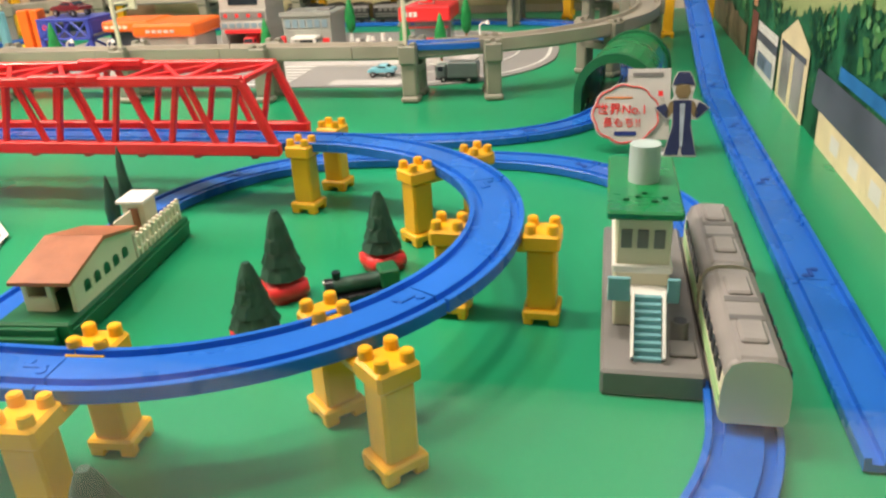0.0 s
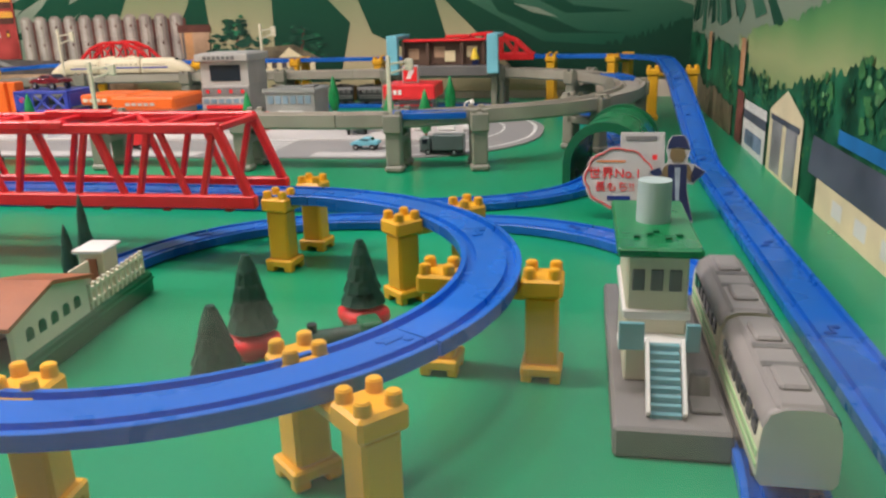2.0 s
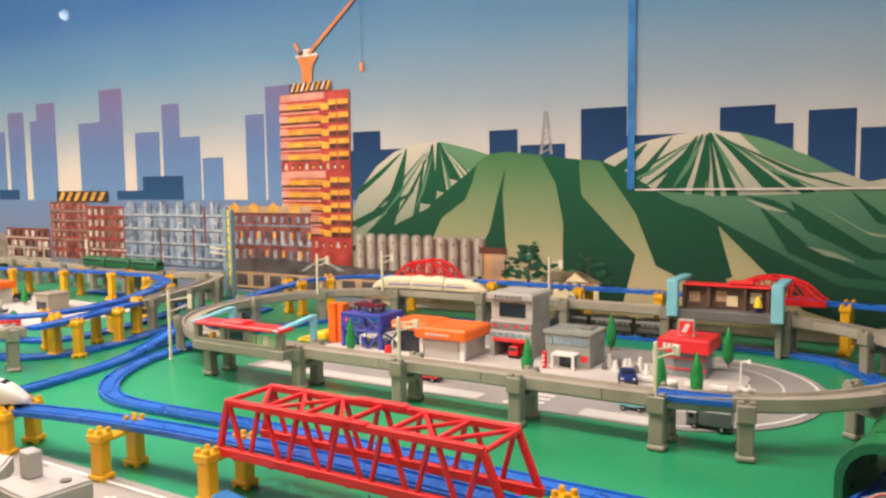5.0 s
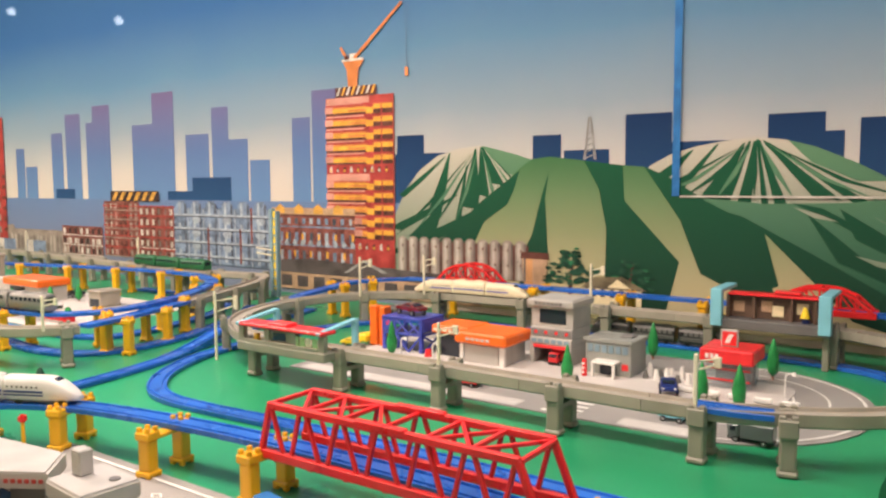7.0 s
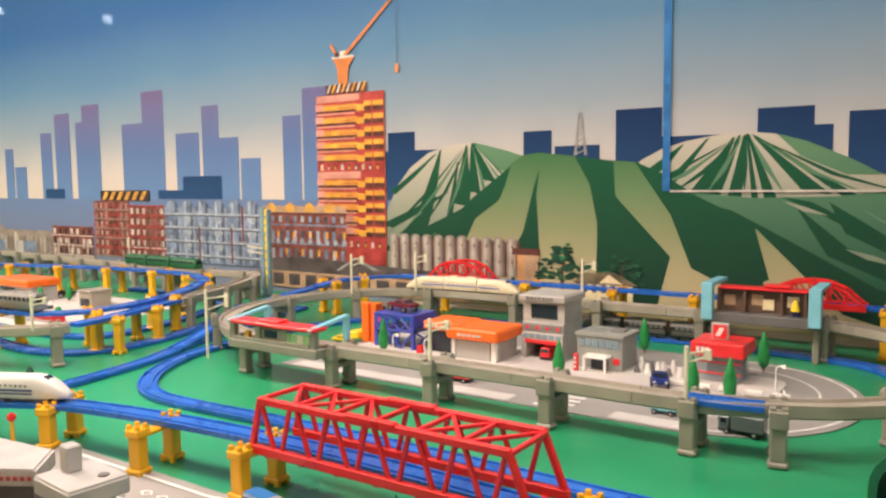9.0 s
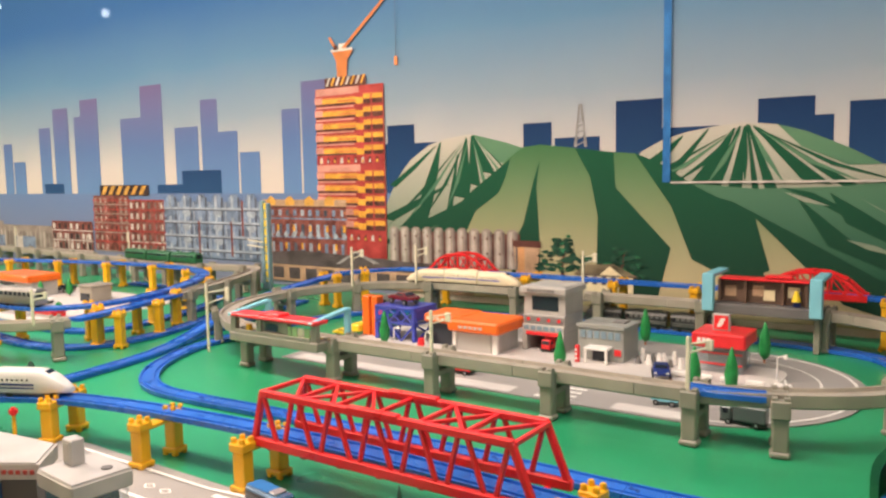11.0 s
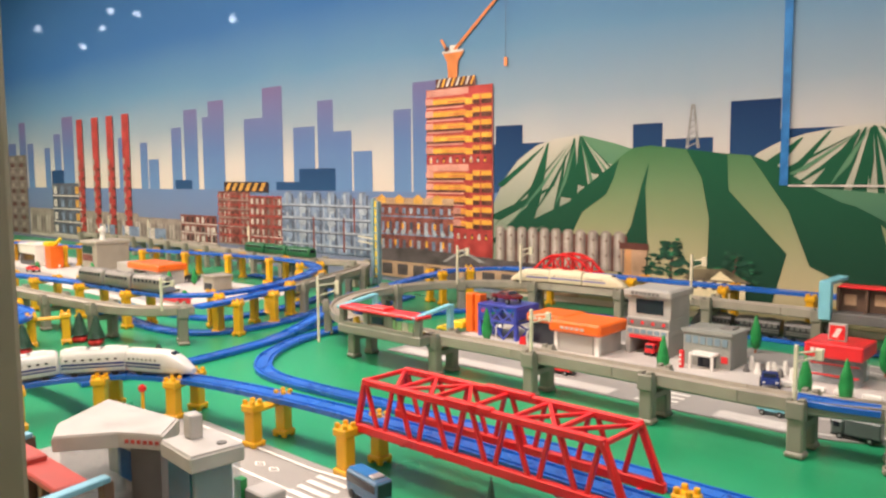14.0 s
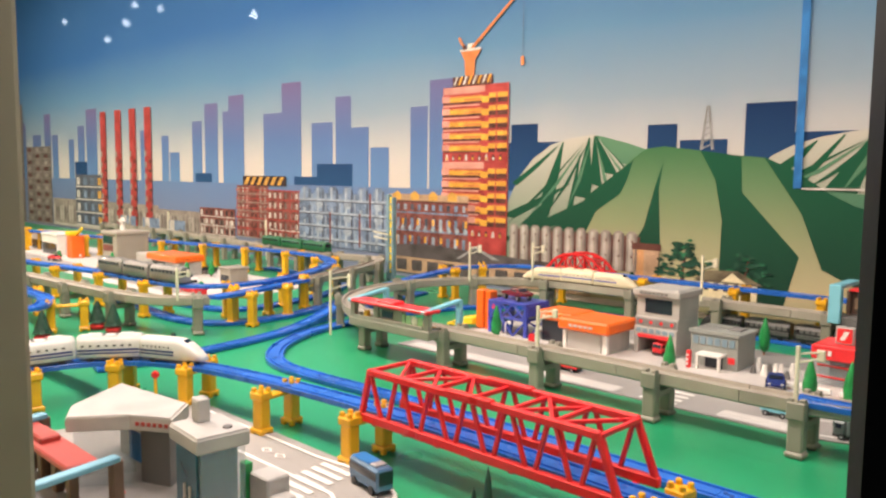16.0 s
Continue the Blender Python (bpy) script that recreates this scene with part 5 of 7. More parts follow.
# ---- streets of the town ----
def sheet(name, label, outline, z, mat, category="road"):
    b = bmesh.new()
    lo = [b.verts.new((x, y, 0.0003)) for x, y in outline]
    hi = [b.verts.new((x, y, z)) for x, y in outline]
    b.faces.new(hi)
    for i in range(len(lo)):
        j = (i + 1) % len(lo)
        b.faces.new((lo[i], lo[j], hi[j], hi[i]))
    bmesh.ops.recalc_face_normals(b, faces=b.faces)
    ob = part(name, b, mat, None)
    tagged(ob, label, category, kind="structure")
    return ob


def rounded(x0, x1, y0, y1, r, n=8, corners="1111"):
    out = []
    for cx, cy, a, c in ((x1 - r, y0 + r, -90, corners[0]), (x1 - r, y1 - r, 0, corners[1]), (x0 + r, y1 - r, 90, corners[2]), (x0 + r, y0 + r, 180, corners[3])):
        if c == "1":
            out += [(cx + r * math.cos(radians(a + 90 * i / n)), cy + r * math.sin(radians(a + 90 * i / n))) for i in range(n + 1)]
        else:
            out.append((cx + r * (1 if a in (-90, 0) else -1), cy + r * (1 if a in (0, 90) else -1)))
    return out


def line_strip(name, pts, width, z, parent, mat=ROADMARK):
    bm = bmesh.new()
    rows = []
    for i, p in enumerate(pts):
        p = Vector((*p, 0))
        d = (Vector((*pts[min(i + 1, len(pts) - 1)], 0)) - Vector((*pts[max(i - 1, 0)], 0))).normalized()
        s = Vector((d.y, -d.x, 0)) * width / 2
        rows.append((bm.verts.new((p.x - s.x, p.y - s.y, z)), bm.verts.new((p.x + s.x, p.y + s.y, z))))
    for a, b in zip(rows, rows[1:]):
        f = bm.faces.new((a[0], a[1], b[1], b[0]))
        f.normal_update()
        if f.normal.z < 0:
            f.normal_flip()
    return part(name, bm, mat, parent)


town = sheet("road", "grey printed town street sheet with white lines", rounded(-1.08, 0.135, 1.150, 1.745, 0.27, 10, "1100"), 0.003, ROADGREY)
line_strip("edge_line", rounded(-1.05, 0.118, 1.167, 1.73, 0.255, 10, "1100")[:22], 0.007, 0.0042, town)
line_strip("lane_line", rounded(-1.05, 0.055, 1.255, 1.67, 0.2, 10, "1100")[:22], 0.005, 0.0042, town)
line_strip("lane_line", rounded(-1.05, -0.01, 1.315, 1.61, 0.14, 10, "1100")[:22], 0.005, 0.0042, town)
line_strip("kerb_strip", [(-1.05, 1.178), (-0.46, 1.178)], 0.045, 0.0038, town, ROADPALE)
line_strip("kerb_strip", [(-0.25, 1.178), (-0.12, 1.178)], 0.045, 0.0038, town, ROADPALE)
for i in range(7):
    line_strip("crossing_bar", [(-0.405, 1.165 + 0.026 * i), (-0.33, 1.165 + 0.026 * i)], 0.013, 0.0043, town)
plaza = sheet("pavement", "pale grey printed pavement under the shops", rounded(-1.05, -0.02, 1.33, 1.60, 0.05), 0.0055, ROADPALE, "pavement")

corner = sheet("road", "grey printed street sheet with crossings and white lines", rounded(-0.98, -0.335, 0.02, 0.545, 0.15, 8, "0101"), 0.003, ROADGREY)
edge = [(-0.93, 0.525), (-0.58, 0.525), (-0.52, 0.533), (-0.45, 0.53), (-0.40, 0.515), (-0.36, 0.48), (-0.345, 0.43), (-0.343, 0.3)]
line_strip("edge_line", edge, 0.006, 0.0042, corner)
line_strip("lane_line", [(-0.9, 0.455), (-0.56, 0.455), (-0.46, 0.455), (-0.41, 0.43), (-0.395, 0.38), (-0.394, 0.3)], 0.006, 0.0042, corner)
for i in range(6):
    line_strip("crossing_bar", [(-0.555 + 0.014 * i * 0.2, 0.513 - 0.019 * i), (-0.49 + 0.014 * i * 0.2, 0.513 - 0.019 * i)], 0.010, 0.0043, corner)
for dx in (-0.67, -0.635):
    line_strip("diamond_mark", [(dx, 0.487), (dx + 0.011, 0.494), (dx + 0.022, 0.487), (dx + 0.011, 0.480), (dx, 0.487)], 0.003, 0.0043, corner)

far_town = sheet("pavement", "pale printed street sheet of the far town", rounded(-4.6, -2.0, 1.08, 1.60, 0.15), 0.003, ROADPALE, "pavement")
line_strip("lane_line", [(-4.5, 1.18), (-2.2, 1.18)], 0.10, 0.0042, far_town, ROADGREY)


# ---- shops ----
def windows_row(t, name, x0, x1, n, y, z0, z1, mat, fill=0.7, out=0.0012):
    w = (x1 - x0) / n
    for i in range(n):
        a = x0 + w * (i + (1 - fill) / 2)
        part(name, box(a, a + w * fill, y - out, y + 0.001, z0, z1, 0.0004), mat, t)


def bars(t, name, x0, x1, y, z, size, n, mat):
    """Plain bars in place of lettering."""
    w = (x1 - x0) / n
    for i in range(n):
        part(name, box(x0 + w * i, x0 + w * (i + 0.68), y - 0.001, y + 0.001, z, z + size), mat, t)


P0 = 0.0055
# multi-storey car stand with a lift
t = thing("car_tower", "blue plastic lattice parking tower with an orange lift", "toy parking tower")
for x in (-1.005, -0.885):
    for y in (1.425, 1.515):
        part("post", box(x - 0.005, x + 0.005, y - 0.005, y + 0.005, P0, 0.092, 0.001), PURPLE, t)
for z in (0.048, 0.088):
    part("deck", box(-1.01, -0.88, 1.42, 1.52, z, z + 0.006, 0.001), PURPLE, t)
for x0, x1 in ((-1.005, -0.965), (-0.965, -0.925), (-0.925, -0.885)):
    part("brace", bar((x0, 1.422, 0.053), (x1, 1.422, 0.089), 0.004), PURPLE, t)
    part("brace", bar((x1, 1.422, 0.053), (x0, 1.422, 0.089), 0.004), PURPLE, t)
part("front_panel", box(-1.006, -0.965, 1.4215, 1.4245, 0.056, 0.088, 0.001), PURPLE, t)
part("lower_panel", box(-0.965, -0.93, 1.424, 1.427, 0.012, 0.046, 0.001), NAVY, t)
part("side_panel", box(-0.882, -0.878, 1.425, 1.515, 0.06, 0.088, 0.0005), PURPLE, t)
for a, b in (((-1.005, 0.006), (-0.965, 0.048)), ((-0.965, 0.048), (-0.925, 0.006)), ((-0.925, 0.006), (-0.885, 0.048)), ((-0.925, 0.088), (-0.885, 0.05))):
    part("brace", bar((a[0], 1.422, a[1]), (b[0], 1.422, b[1]), 0.005), PURPLE, t)
for a, b in (((1.43, 0.006), (1.515, 0.048)), ((1.515, 0.006), (1.43, 0.048))):
    part("brace", bar((-0.882, a[0], a[1]), (-0.882, b[0], b[1]), 0.005), PURPLE, t)
part("lift_tower", box(-1.07, -1.045, 1.44, 1.47, P0, 0.112, 0.002, box(-1.038, -1.018, 1.44, 1.47, P0, 0.112, 0.002)), ORANGE, t, "orange twin lift shaft")
part("lift_car", box(-1.11, -1.075, 1.43, 1.48, 0.012, 0.032, 0.003), YBRIGHT, t)
for px, pz, m in ((-0.992, 0.076, BRED), (-0.978, 0.064, CREAM)):
    part("sticker", cyl(0, 0, 0, 0.001, 0.006, seg=12, turn=Matrix.Translation((px, 1.4215, pz)) @ pose(0, 0, 0, 90)), m, t)


def car(x, y, z, heading, paint, label, truck=False, length=0.058, size=1.0):
    c = thing("toy_car", label, "toy car", at=pose(x, y, z, 0, 0, heading) @ Matrix.Scale(size, 4))
    L, w = length / 2, 0.0125
    if truck:
        part("cab", box(L - 0.02, L, -w, w, 0.006, 0.03, 0.003), paint, c)
        part("cargo_box", box(-L, L - 0.022, -w - 0.001, w + 0.001, 0.008, 0.034, 0.0015), paint, c)
        part("windscreen", box(L - 0.004, L + 0.0006, -w + 0.002, w - 0.002, 0.019, 0.028, 0.001), GLASSDARK, c)
        part("chassis", box(-L, L, -w + 0.003, w - 0.003, 0.004, 0.008), BLACK, c)
        for s in (-1, 1):
            part("side_window", box(L - 0.014, L - 0.005, s * w - 0.0005, s * w + 0.0005, 0.019, 0.027), GLASSDARK, c)
    else:
        prof = [(-1, 0.35), (-1, 0.62), (-0.9, 0.7), (-0.62, 0.74), (-0.4, 1.0), (0.15, 1.0), (0.42, 0.72), (0.85, 0.62), (1, 0.48), (1, 0.3), (0, 0.24)]
        rings = []
        for yy, k in ((-w, 0.9), (-w * 0.92, 1.0), (w * 0.92, 1.0), (w, 0.9)):
            rings.append([(px * L, yy * (0.86 if pz > 0.8 else 1), 0.004 + (pz * 0.017 if k == 1.0 else (pz * 0.9 + 0.02) * 0.017)) for px, pz in prof])
        part("body", loft(rings, None, 0, False), paint, c)
        part("windscreen", bar((0.17 * L, 0, 0.0206), (0.42 * L, 0, 0.0168), 0.018, None, 0, 0.0012), GLASSDARK, c)
        part("rear_window", bar((-0.60 * L, 0, 0.0168), (-0.42 * L, 0, 0.0206), 0.018, None, 0, 0.0012), GLASSDARK, c)
        for s in (-1, 1):
            part("side_window", box(-0.4 * L, 0.2 * L, s * w * 0.93 - 0.0006, s * w * 0.93 + 0.0006, 0.0165, 0.0195), GLASSDARK, c)
            part("headlight", box(L * 0.95, L * 1.005, s * w * 0.7 - 0.002, s * w * 0.7 + 0.002, 0.0115, 0.014), WHITE, c)
    for sx in (-0.6, 0.6):
        for s in (-1, 1):
            wheel = part("wheel", cyl(0, 0, -0.002, 0.002, 0.0052, seg=14, turn=pose(sx * L, s * w, 0.0052, 90)), BLACK, c)
            part("hub", cyl(0, 0, -0.0022, 0.0022, 0.0026, seg=10, turn=pose(sx * L, s * w, 0.0052, 90)), STEEL, wheel)
    return c


car(-0.95, 1.47, 0.0944, 165, MAROON, "dark red toy car parked on the tower's roof", length=0.062, size=1.5)
car(-0.238, 1.41, P0, -70, NAVY, "dark blue toy car at the kerb", length=0.056, size=1.35)
car(-0.022, 1.19, 0.003, 178, DARKTEAL, "dark grey-green toy lorry on the street", True, 0.075)
car(-0.17, 1.235, 0.003, 180, TEAL, "pale blue and white toy car on the street", length=0.05)
car(-0.62, 1.235, 0.003, 180, BRED, "red toy fire engine on the street", True, 0.06)
car(-1.12, 1.42, 0.0, 20, YBRIGHT, "yellow toy car beside the lift", length=0.055)

# orange-roofed shop
t = thing("shop", "grey plastic shop with a two-part orange roof", "toy shop")
part("wall", box(-0.845, -0.755, 1.44, 1.52, P0, 0.062, 0.001), GLASSDARK, t, "smoked glass shop wing")
part("wall", box(-0.75, -0.635, 1.415, 1.52, P0, 0.055, 0.001), SHOPGREY, t)
part("roof", box(-0.858, -0.745, 1.43, 1.535, 0.062, 0.084, 0.004), ORANGE, t)
part("roof", box(-0.765, -0.62, 1.395, 1.53, 0.054, 0.082, 0.005), ORANGE, t)
part("pillar", box(-0.758, -0.748, 1.41, 1.42, P0, 0.056, 0.001), WHITE, t)
part("pillar", box(-0.645, -0.632, 1.41, 1.42, P0, 0.056, 0.001), WHITE, t)
part("shutter", box(-0.744, -0.65, 1.412, 1.416, P0, 0.05, 0.0005), SHOPGREY, t)
bars(t, "sign_bar", -0.85, -0.79, 1.4295, 0.069, 0.007, 4, CREAM)
bars(t, "sign_bar", -0.73, -0.66, 1.3945, 0.064, 0.006, 5, INK_PALE)
part("cable_drum", cyl(-0.852, 1.41, P0, 0.024, 0.011, 0.007, 12), BRED, t, "red drum in front")

# grey fire station, three storeys
t = thing("fire_station", "grey plastic three-storey fire station with red trim", "toy building", at=pose(-0.012, 0.03, 0) @ Matrix.Diagonal((1, 1, 1.04, 1)))
part("lower_wall", box(-0.60, -0.49, 1.47, 1.58, 0.05, 0.066, 0.001), SHOPGREY, t)
for a, b in ((-0.60, -0.588), (-0.502, -0.49)):
    part("side_wall", box(a, b, 1.47, 1.58, P0, 0.05, 0.0008), SHOPGREY, t)
part("back_wall", box(-0.588, -0.502, 1.565, 1.58, P0, 0.05), DARKGREY, t)
part("middle_wall", box(-0.60, -0.49, 1.475, 1.58, 0.066, 0.09, 0.001), SHOPGREY, t)
part("upper_wall", box(-0.60, -0.49, 1.48, 1.58, 0.09, 0.142, 0.001), SHOPGREY, t)
part("roof", box(-0.606, -0.484, 1.467, 1.588, 0.139, 0.154, 0.002), SHOPGREY, t)
part("roof_tray", box(-0.598, -0.492, 1.475, 1.58, 0.1542, 0.156, 0.0008), OFFWHITE, t)
bars(t, "sign_bar", -0.585, -0.51, 1.4668, 0.143, 0.007, 7, DARKGREY)
part("upper_window", box(-0.578, -0.508, 1.478, 1.481, 0.099, 0.132, 0.001), GLASSDARK, t)
part("band", box(-0.598, -0.492, 1.4735, 1.476, 0.070, 0.086, 0.0005), MIDGREY, t)
for i in range(4):
    part("emblem", cyl(0, 0, 0, 0.0015, 0.0045, seg=10, turn=Matrix.Translation((-0.585 + 0.027 * i, 1.4738, 0.078)) @ pose(0, 0, 0, 90)), BRED, t)
windows_row(t, "window", -0.597, -0.493, 6, 1.47, 0.0535, 0.063, WINBLUE, 0.75)
part("red_beam", box(-0.589, -0.501, 1.466, 1.471, 0.042, 0.050, 0.001), BRED, t)
car(-0.545, 1.515, P0, -92, BRED, "red and silver toy engine in the station bay", True, 0.05)

# small grey clinic with porch
t = thing("clinic", "small grey plastic clinic with a porch and blue windows", "toy building")
part("wall", box(-0.456, -0.347, 1.48, 1.575, P0, 0.080, 0.001), CLINICGREY, t)
part("roof", box(-0.460, -0.343, 1.476, 1.579, 0.079, 0.086, 0.0015), CLINICGREY, t)
part("parapet", box(-0.460, -0.343, 1.476, 1.480, 0.086, 0.0885, 0.0006), CLINICGREY, t)
for yy in (1.50, 1.52, 1.54):
    part("roof_seam", box(-0.452, -0.40, yy, yy + 0.003, 0.086, 0.0868), MIDGREY, t)
part("roof_hatch", box(-0.39, -0.36, 1.52, 1.56, 0.086, 0.090, 0.001), MIDGREY, t)
windows_row(t, "window", -0.452, -0.352, 6, 1.48, 0.056, 0.073, WINBLUE, 0.72, 0.002)
part("porch_roof", box(-0.428, -0.372, 1.445, 1.485, 0.036, 0.041, 0.001), WHITE, t)
for x in (-0.425, -0.375):
    part("porch_post", box(x - 0.003, x + 0.003, 1.446, 1.452, P0, 0.037, 0.0005), WHITE, t)
part("doorway", box(-0.42, -0.38, 1.478, 1.481, P0, 0.032), GLASSDARK, t)
part("notice", box(-0.368, -0.353, 1.478, 1.481, 0.02, 0.034), BRED, t)
pyl = thing("sign_pillar", "red and white plastic sign pillar beside the clinic", "sign")
part("pillar", box(-0.447, -0.437, 1.44, 1.448, P0, 0.045, 0.001), BRED, pyl)
bars(pyl, "sign_bar", -0.4455, -0.4385, 1.4398, 0.012, 0.005, 1, WHITE)
bars(pyl, "sign_bar", -0.4455, -0.4385, 1.4398, 0.022, 0.005, 1, WHITE)
bars(pyl, "sign_bar", -0.4455, -0.4385, 1.4398, 0.032, 0.005, 1, WHITE)

# red filling station
t = thing("filling_station", "red-roofed plastic filling station with a tall sign", "toy shop", at=pose(-0.014, 0.05, 0.002))
part("wall", box(-0.175, -0.085, 1.45, 1.53, P0, 0.061, 0.001), CLEAR, t, "clear plastic wall")
part("inner_wall", box(-0.17, -0.09, 1.51, 1.528, P0, 0.056), MIDGREY, t)
for z in (0.022, 0.045):
    part("red_rail", box(-0.176, -0.084, 1.448, 1.452, z, z + 0.003), BRED, t)
part("roof", box(-0.185, -0.075, 1.435, 1.54, 0.060, 0.090, 0.003), BRED, t)
part("sign_board", box(-0.15, -0.115, 1.47, 1.48, 0.09, 0.127, 0.0015), OFFWHITE, t)
part("sign_face", box(-0.147, -0.118, 1.4685, 1.471, 0.094, 0.123, 0.0005), BRED, t)
part("sign_mark", prism([(-0.142, 0.099), (-0.132, 0.099), (-0.123, 0.118), (-0.133, 0.118)], 0.001, None, 0, Matrix.Translation((0, 1.4678, 0))), WHITE, t)
bars(t, "sign_bar", -0.172, -0.142, 1.4345, 0.070, 0.010, 3, WHITE)
for i in range(5):
    part("planter", box(-0.21 + 0.05 * i, -0.175 + 0.05 * i, 1.375, 1.385, P0, 0.016, 0.002), WHITE, t)
# Plain cones standing in for the small white and dark figures there.
fence = thing("white_bushes", "small white and dark grey plastic cones on the pavement", "toy bushes")
for i in range(9):
    part("shrub", cyl(-0.32 + 0.024 * (i % 5), 1.50 + 0.03 * (i // 5), P0, 0.022 + 0.006 * (i % 3), 0.008, 0.004, 8), WHITE if i % 3 else DARKGREY, fence)


# ---- stations on the viaduct ----
def station(x0, x1, y, z):
    t = thing("viaduct_station", "grey plastic viaduct station with red roof and blue gates", "toy station", "viaduct stations")
    ya, yb = y - 0.075, y - 0.026
    part("platform", box(x0, x1, ya, yb, z - 0.014, z + 0.006, 0.002), PIERGREY, t)
    part("platform_edge", box(x0, x1, yb - 0.005, yb - 0.001, z + 0.0062, z + 0.0075), YBRIGHT, t)
    top = z + 0.042
    for i in range(4):
        xx = x0 + 0.012 + (x1 - x0 - 0.024) * i / 3
        part("column", box(xx - 0.008, xx + 0.008, ya + 0.003, ya + 0.016, z - 0.012, top, 0.001), PIERGREY, t)
    part("back_screen", box(x0 + 0.095, x0 + 0.165, ya + 0.008, ya + 0.014, z + 0.006, top - 0.004, 0.001), PIERGREY, t)
    part("screen_window", box(x0 + 0.112, x0 + 0.15, ya + 0.006, ya + 0.009, z + 0.018, z + 0.034, 0.0005), GLASSDARK, t)
    part("rail_panel", box(x0 + 0.02, x1 - 0.02, ya + 0.001, ya + 0.005, z - 0.004, z + 0.014, 0.001), PIERGREY, t)
    part("roof", box(x0 + 0.012, x1 - 0.002, ya - 0.006, yb - 0.008, top, top + 0.009, 0.0025), BRED, t)
    part("roof_ridge", box(x0 + 0.10, x0 + 0.16, ya, yb - 0.014, top + 0.008, top + 0.015, 0.002), BRED, t)
    for i in range(4):
        part("poster", box(x0 + 0.178 + 0.018 * i, x0 + 0.192 + 0.018 * i, ya + 0.004, ya + 0.006, z + 0.012, z + 0.034), (PALEGREEN, PALEGREEN, CREAM, PALEGREEN)[i], t)
    part("vending_box", box(x0 + 0.05, x0 + 0.062, ya + 0.006, ya + 0.016, z + 0.006, z + 0.026, 0.001), YELLOW, t)
    for xx in (x0 + 0.012, x1 - 0.012):
        part("gate_beam", bar((xx, ya - 0.006, top + 0.004), (xx, y + 0.036, top + 0.020), 0.013, None, 0, 0.007), TEAL, t)
        part("gate_leg", box(xx - 0.007, xx + 0.007, y + 0.030, y + 0.042, z - 0.01, top + 0.022, 0.0015), TEAL, t)
    return t


station(-1.095, -0.825, 1.08, VF)
# the back station seen from across the town
t = thing("viaduct_station", "grey plastic viaduct station with brown wall and blue gates", "toy station", "viaduct stations")
part("platform", box(-0.255, 0.01, 1.775, 1.843, VB - 0.008, VB + 0.016, 0.002), DARKGREY, t)
part("platform_edge", box(-0.25, 0.005, 1.8325, 1.836, VB + 0.0162, VB + 0.0175), YBRIGHT, t)
for xx in (-0.242, 0.0):
    part("gate_leg", box(xx - 0.015, xx + 0.012, 1.765, 1.785, VB - 0.002, VB + 0.082, 0.002), TEAL, t)
    part("gate_beam", box(xx - 0.015, xx + 0.012, 1.765, 1.91, VB + 0.079, VB + 0.089, 0.002), TEAL, t)
part("roof", box(-0.225, -0.02, 1.80, 1.845, VB + 0.072, VB + 0.078, 0.002), BRED, t)
part("roof_ridge", box(-0.12, -0.06, 1.805, 1.84, VB + 0.080, VB + 0.087, 0.002), BRED, t)
part("back_wall", box(-0.225, -0.02, 1.822, 1.83, VB + 0.016, VB + 0.073, 0.001), BROWNWALL, t)
for xx in (-0.225, -0.165, -0.08, -0.028):
    part("column", box(xx - 0.004, xx + 0.004, 1.806, 1.818, VB + 0.016, VB + 0.073, 0.0008), BROWNWALL, t)
for xx, zz in ((-0.215, 0.03), (-0.15, 0.034), (-0.125, 0.024), (-0.07, 0.034)):
    part("poster", box(xx, xx + 0.026, 1.8195, 1.8225, VB + zz, VB + zz + 0.026), INK_TAN if xx < -0.14 else INK_CREAM, t)
part("vending_box", box(-0.055, -0.04, 1.80, 1.815, VB + 0.016, VB + 0.05, 0.001), NAVY, t)
part("yellow_bell", cyl(-0.048, 1.798, VB + 0.03, VB + 0.055, 0.011, 0.004, 12), YBRIGHT, t, "small yellow bell")
for xx in (-0.242, -0.01):
    part("prop", box(xx, xx + 0.014, 1.80, 1.82, 0.0, VB - 0.007, 0.002), PIERGREY, t)


# ---- engine shed with the stop platform ----
t = thing("engine_shed", "white plastic engine shed tower with green roof, stairs and tank", "toy building")
part("base", box(0.233, 0.297, 0.281, 0.515, 0.0, 0.019, 0.002), MIDGREY, t)
part("tower_wall", box(0.2405, 0.2755, 0.338, 0.42, 0.019, 0.1, 0.0012), CREAM, t)
part("wall_band", box(0.2385, 0.2775, 0.336, 0.422, 0.060, 0.066, 0.001), WHITE, t)
for i in range(3):
    part("window", box(0.2435 + 0.0105 * i, 0.2505 + 0.0105 * i, 0.3368, 0.339, 0.078, 0.091, 0.0004), MIDGREY, t)
    part("window", box(0.2745, 0.2767, 0.347 + 0.022 * i, 0.359 + 0.022 * i, 0.078, 0.091, 0.0004), MIDGREY, t)
shed_roof = part("roof", box(0.234, 0.282, 0.330, 0.447, 0.100, 0.106, 0.0015), GREENP, t)
for sx, sy in ((-0.012, 0), (-0.004, 0.006), (0.006, -0.003), (0.013, 0.004), (0.0, 0.012)):
    part("roof_vent", box(0.258 + sx - 0.0018, 0.258 + sx + 0.0018, 0.352 + sy - 0.0015, 0.352 + sy + 0.0015, 0.1058, 0.1075), DGREEN, shed_roof)
part("water_tank", cyl(0.2585, 0.392, 0.1058, 0.1325, 0.0108, 0.0105, 32), TANKGREY, t, "pale grey round tank")
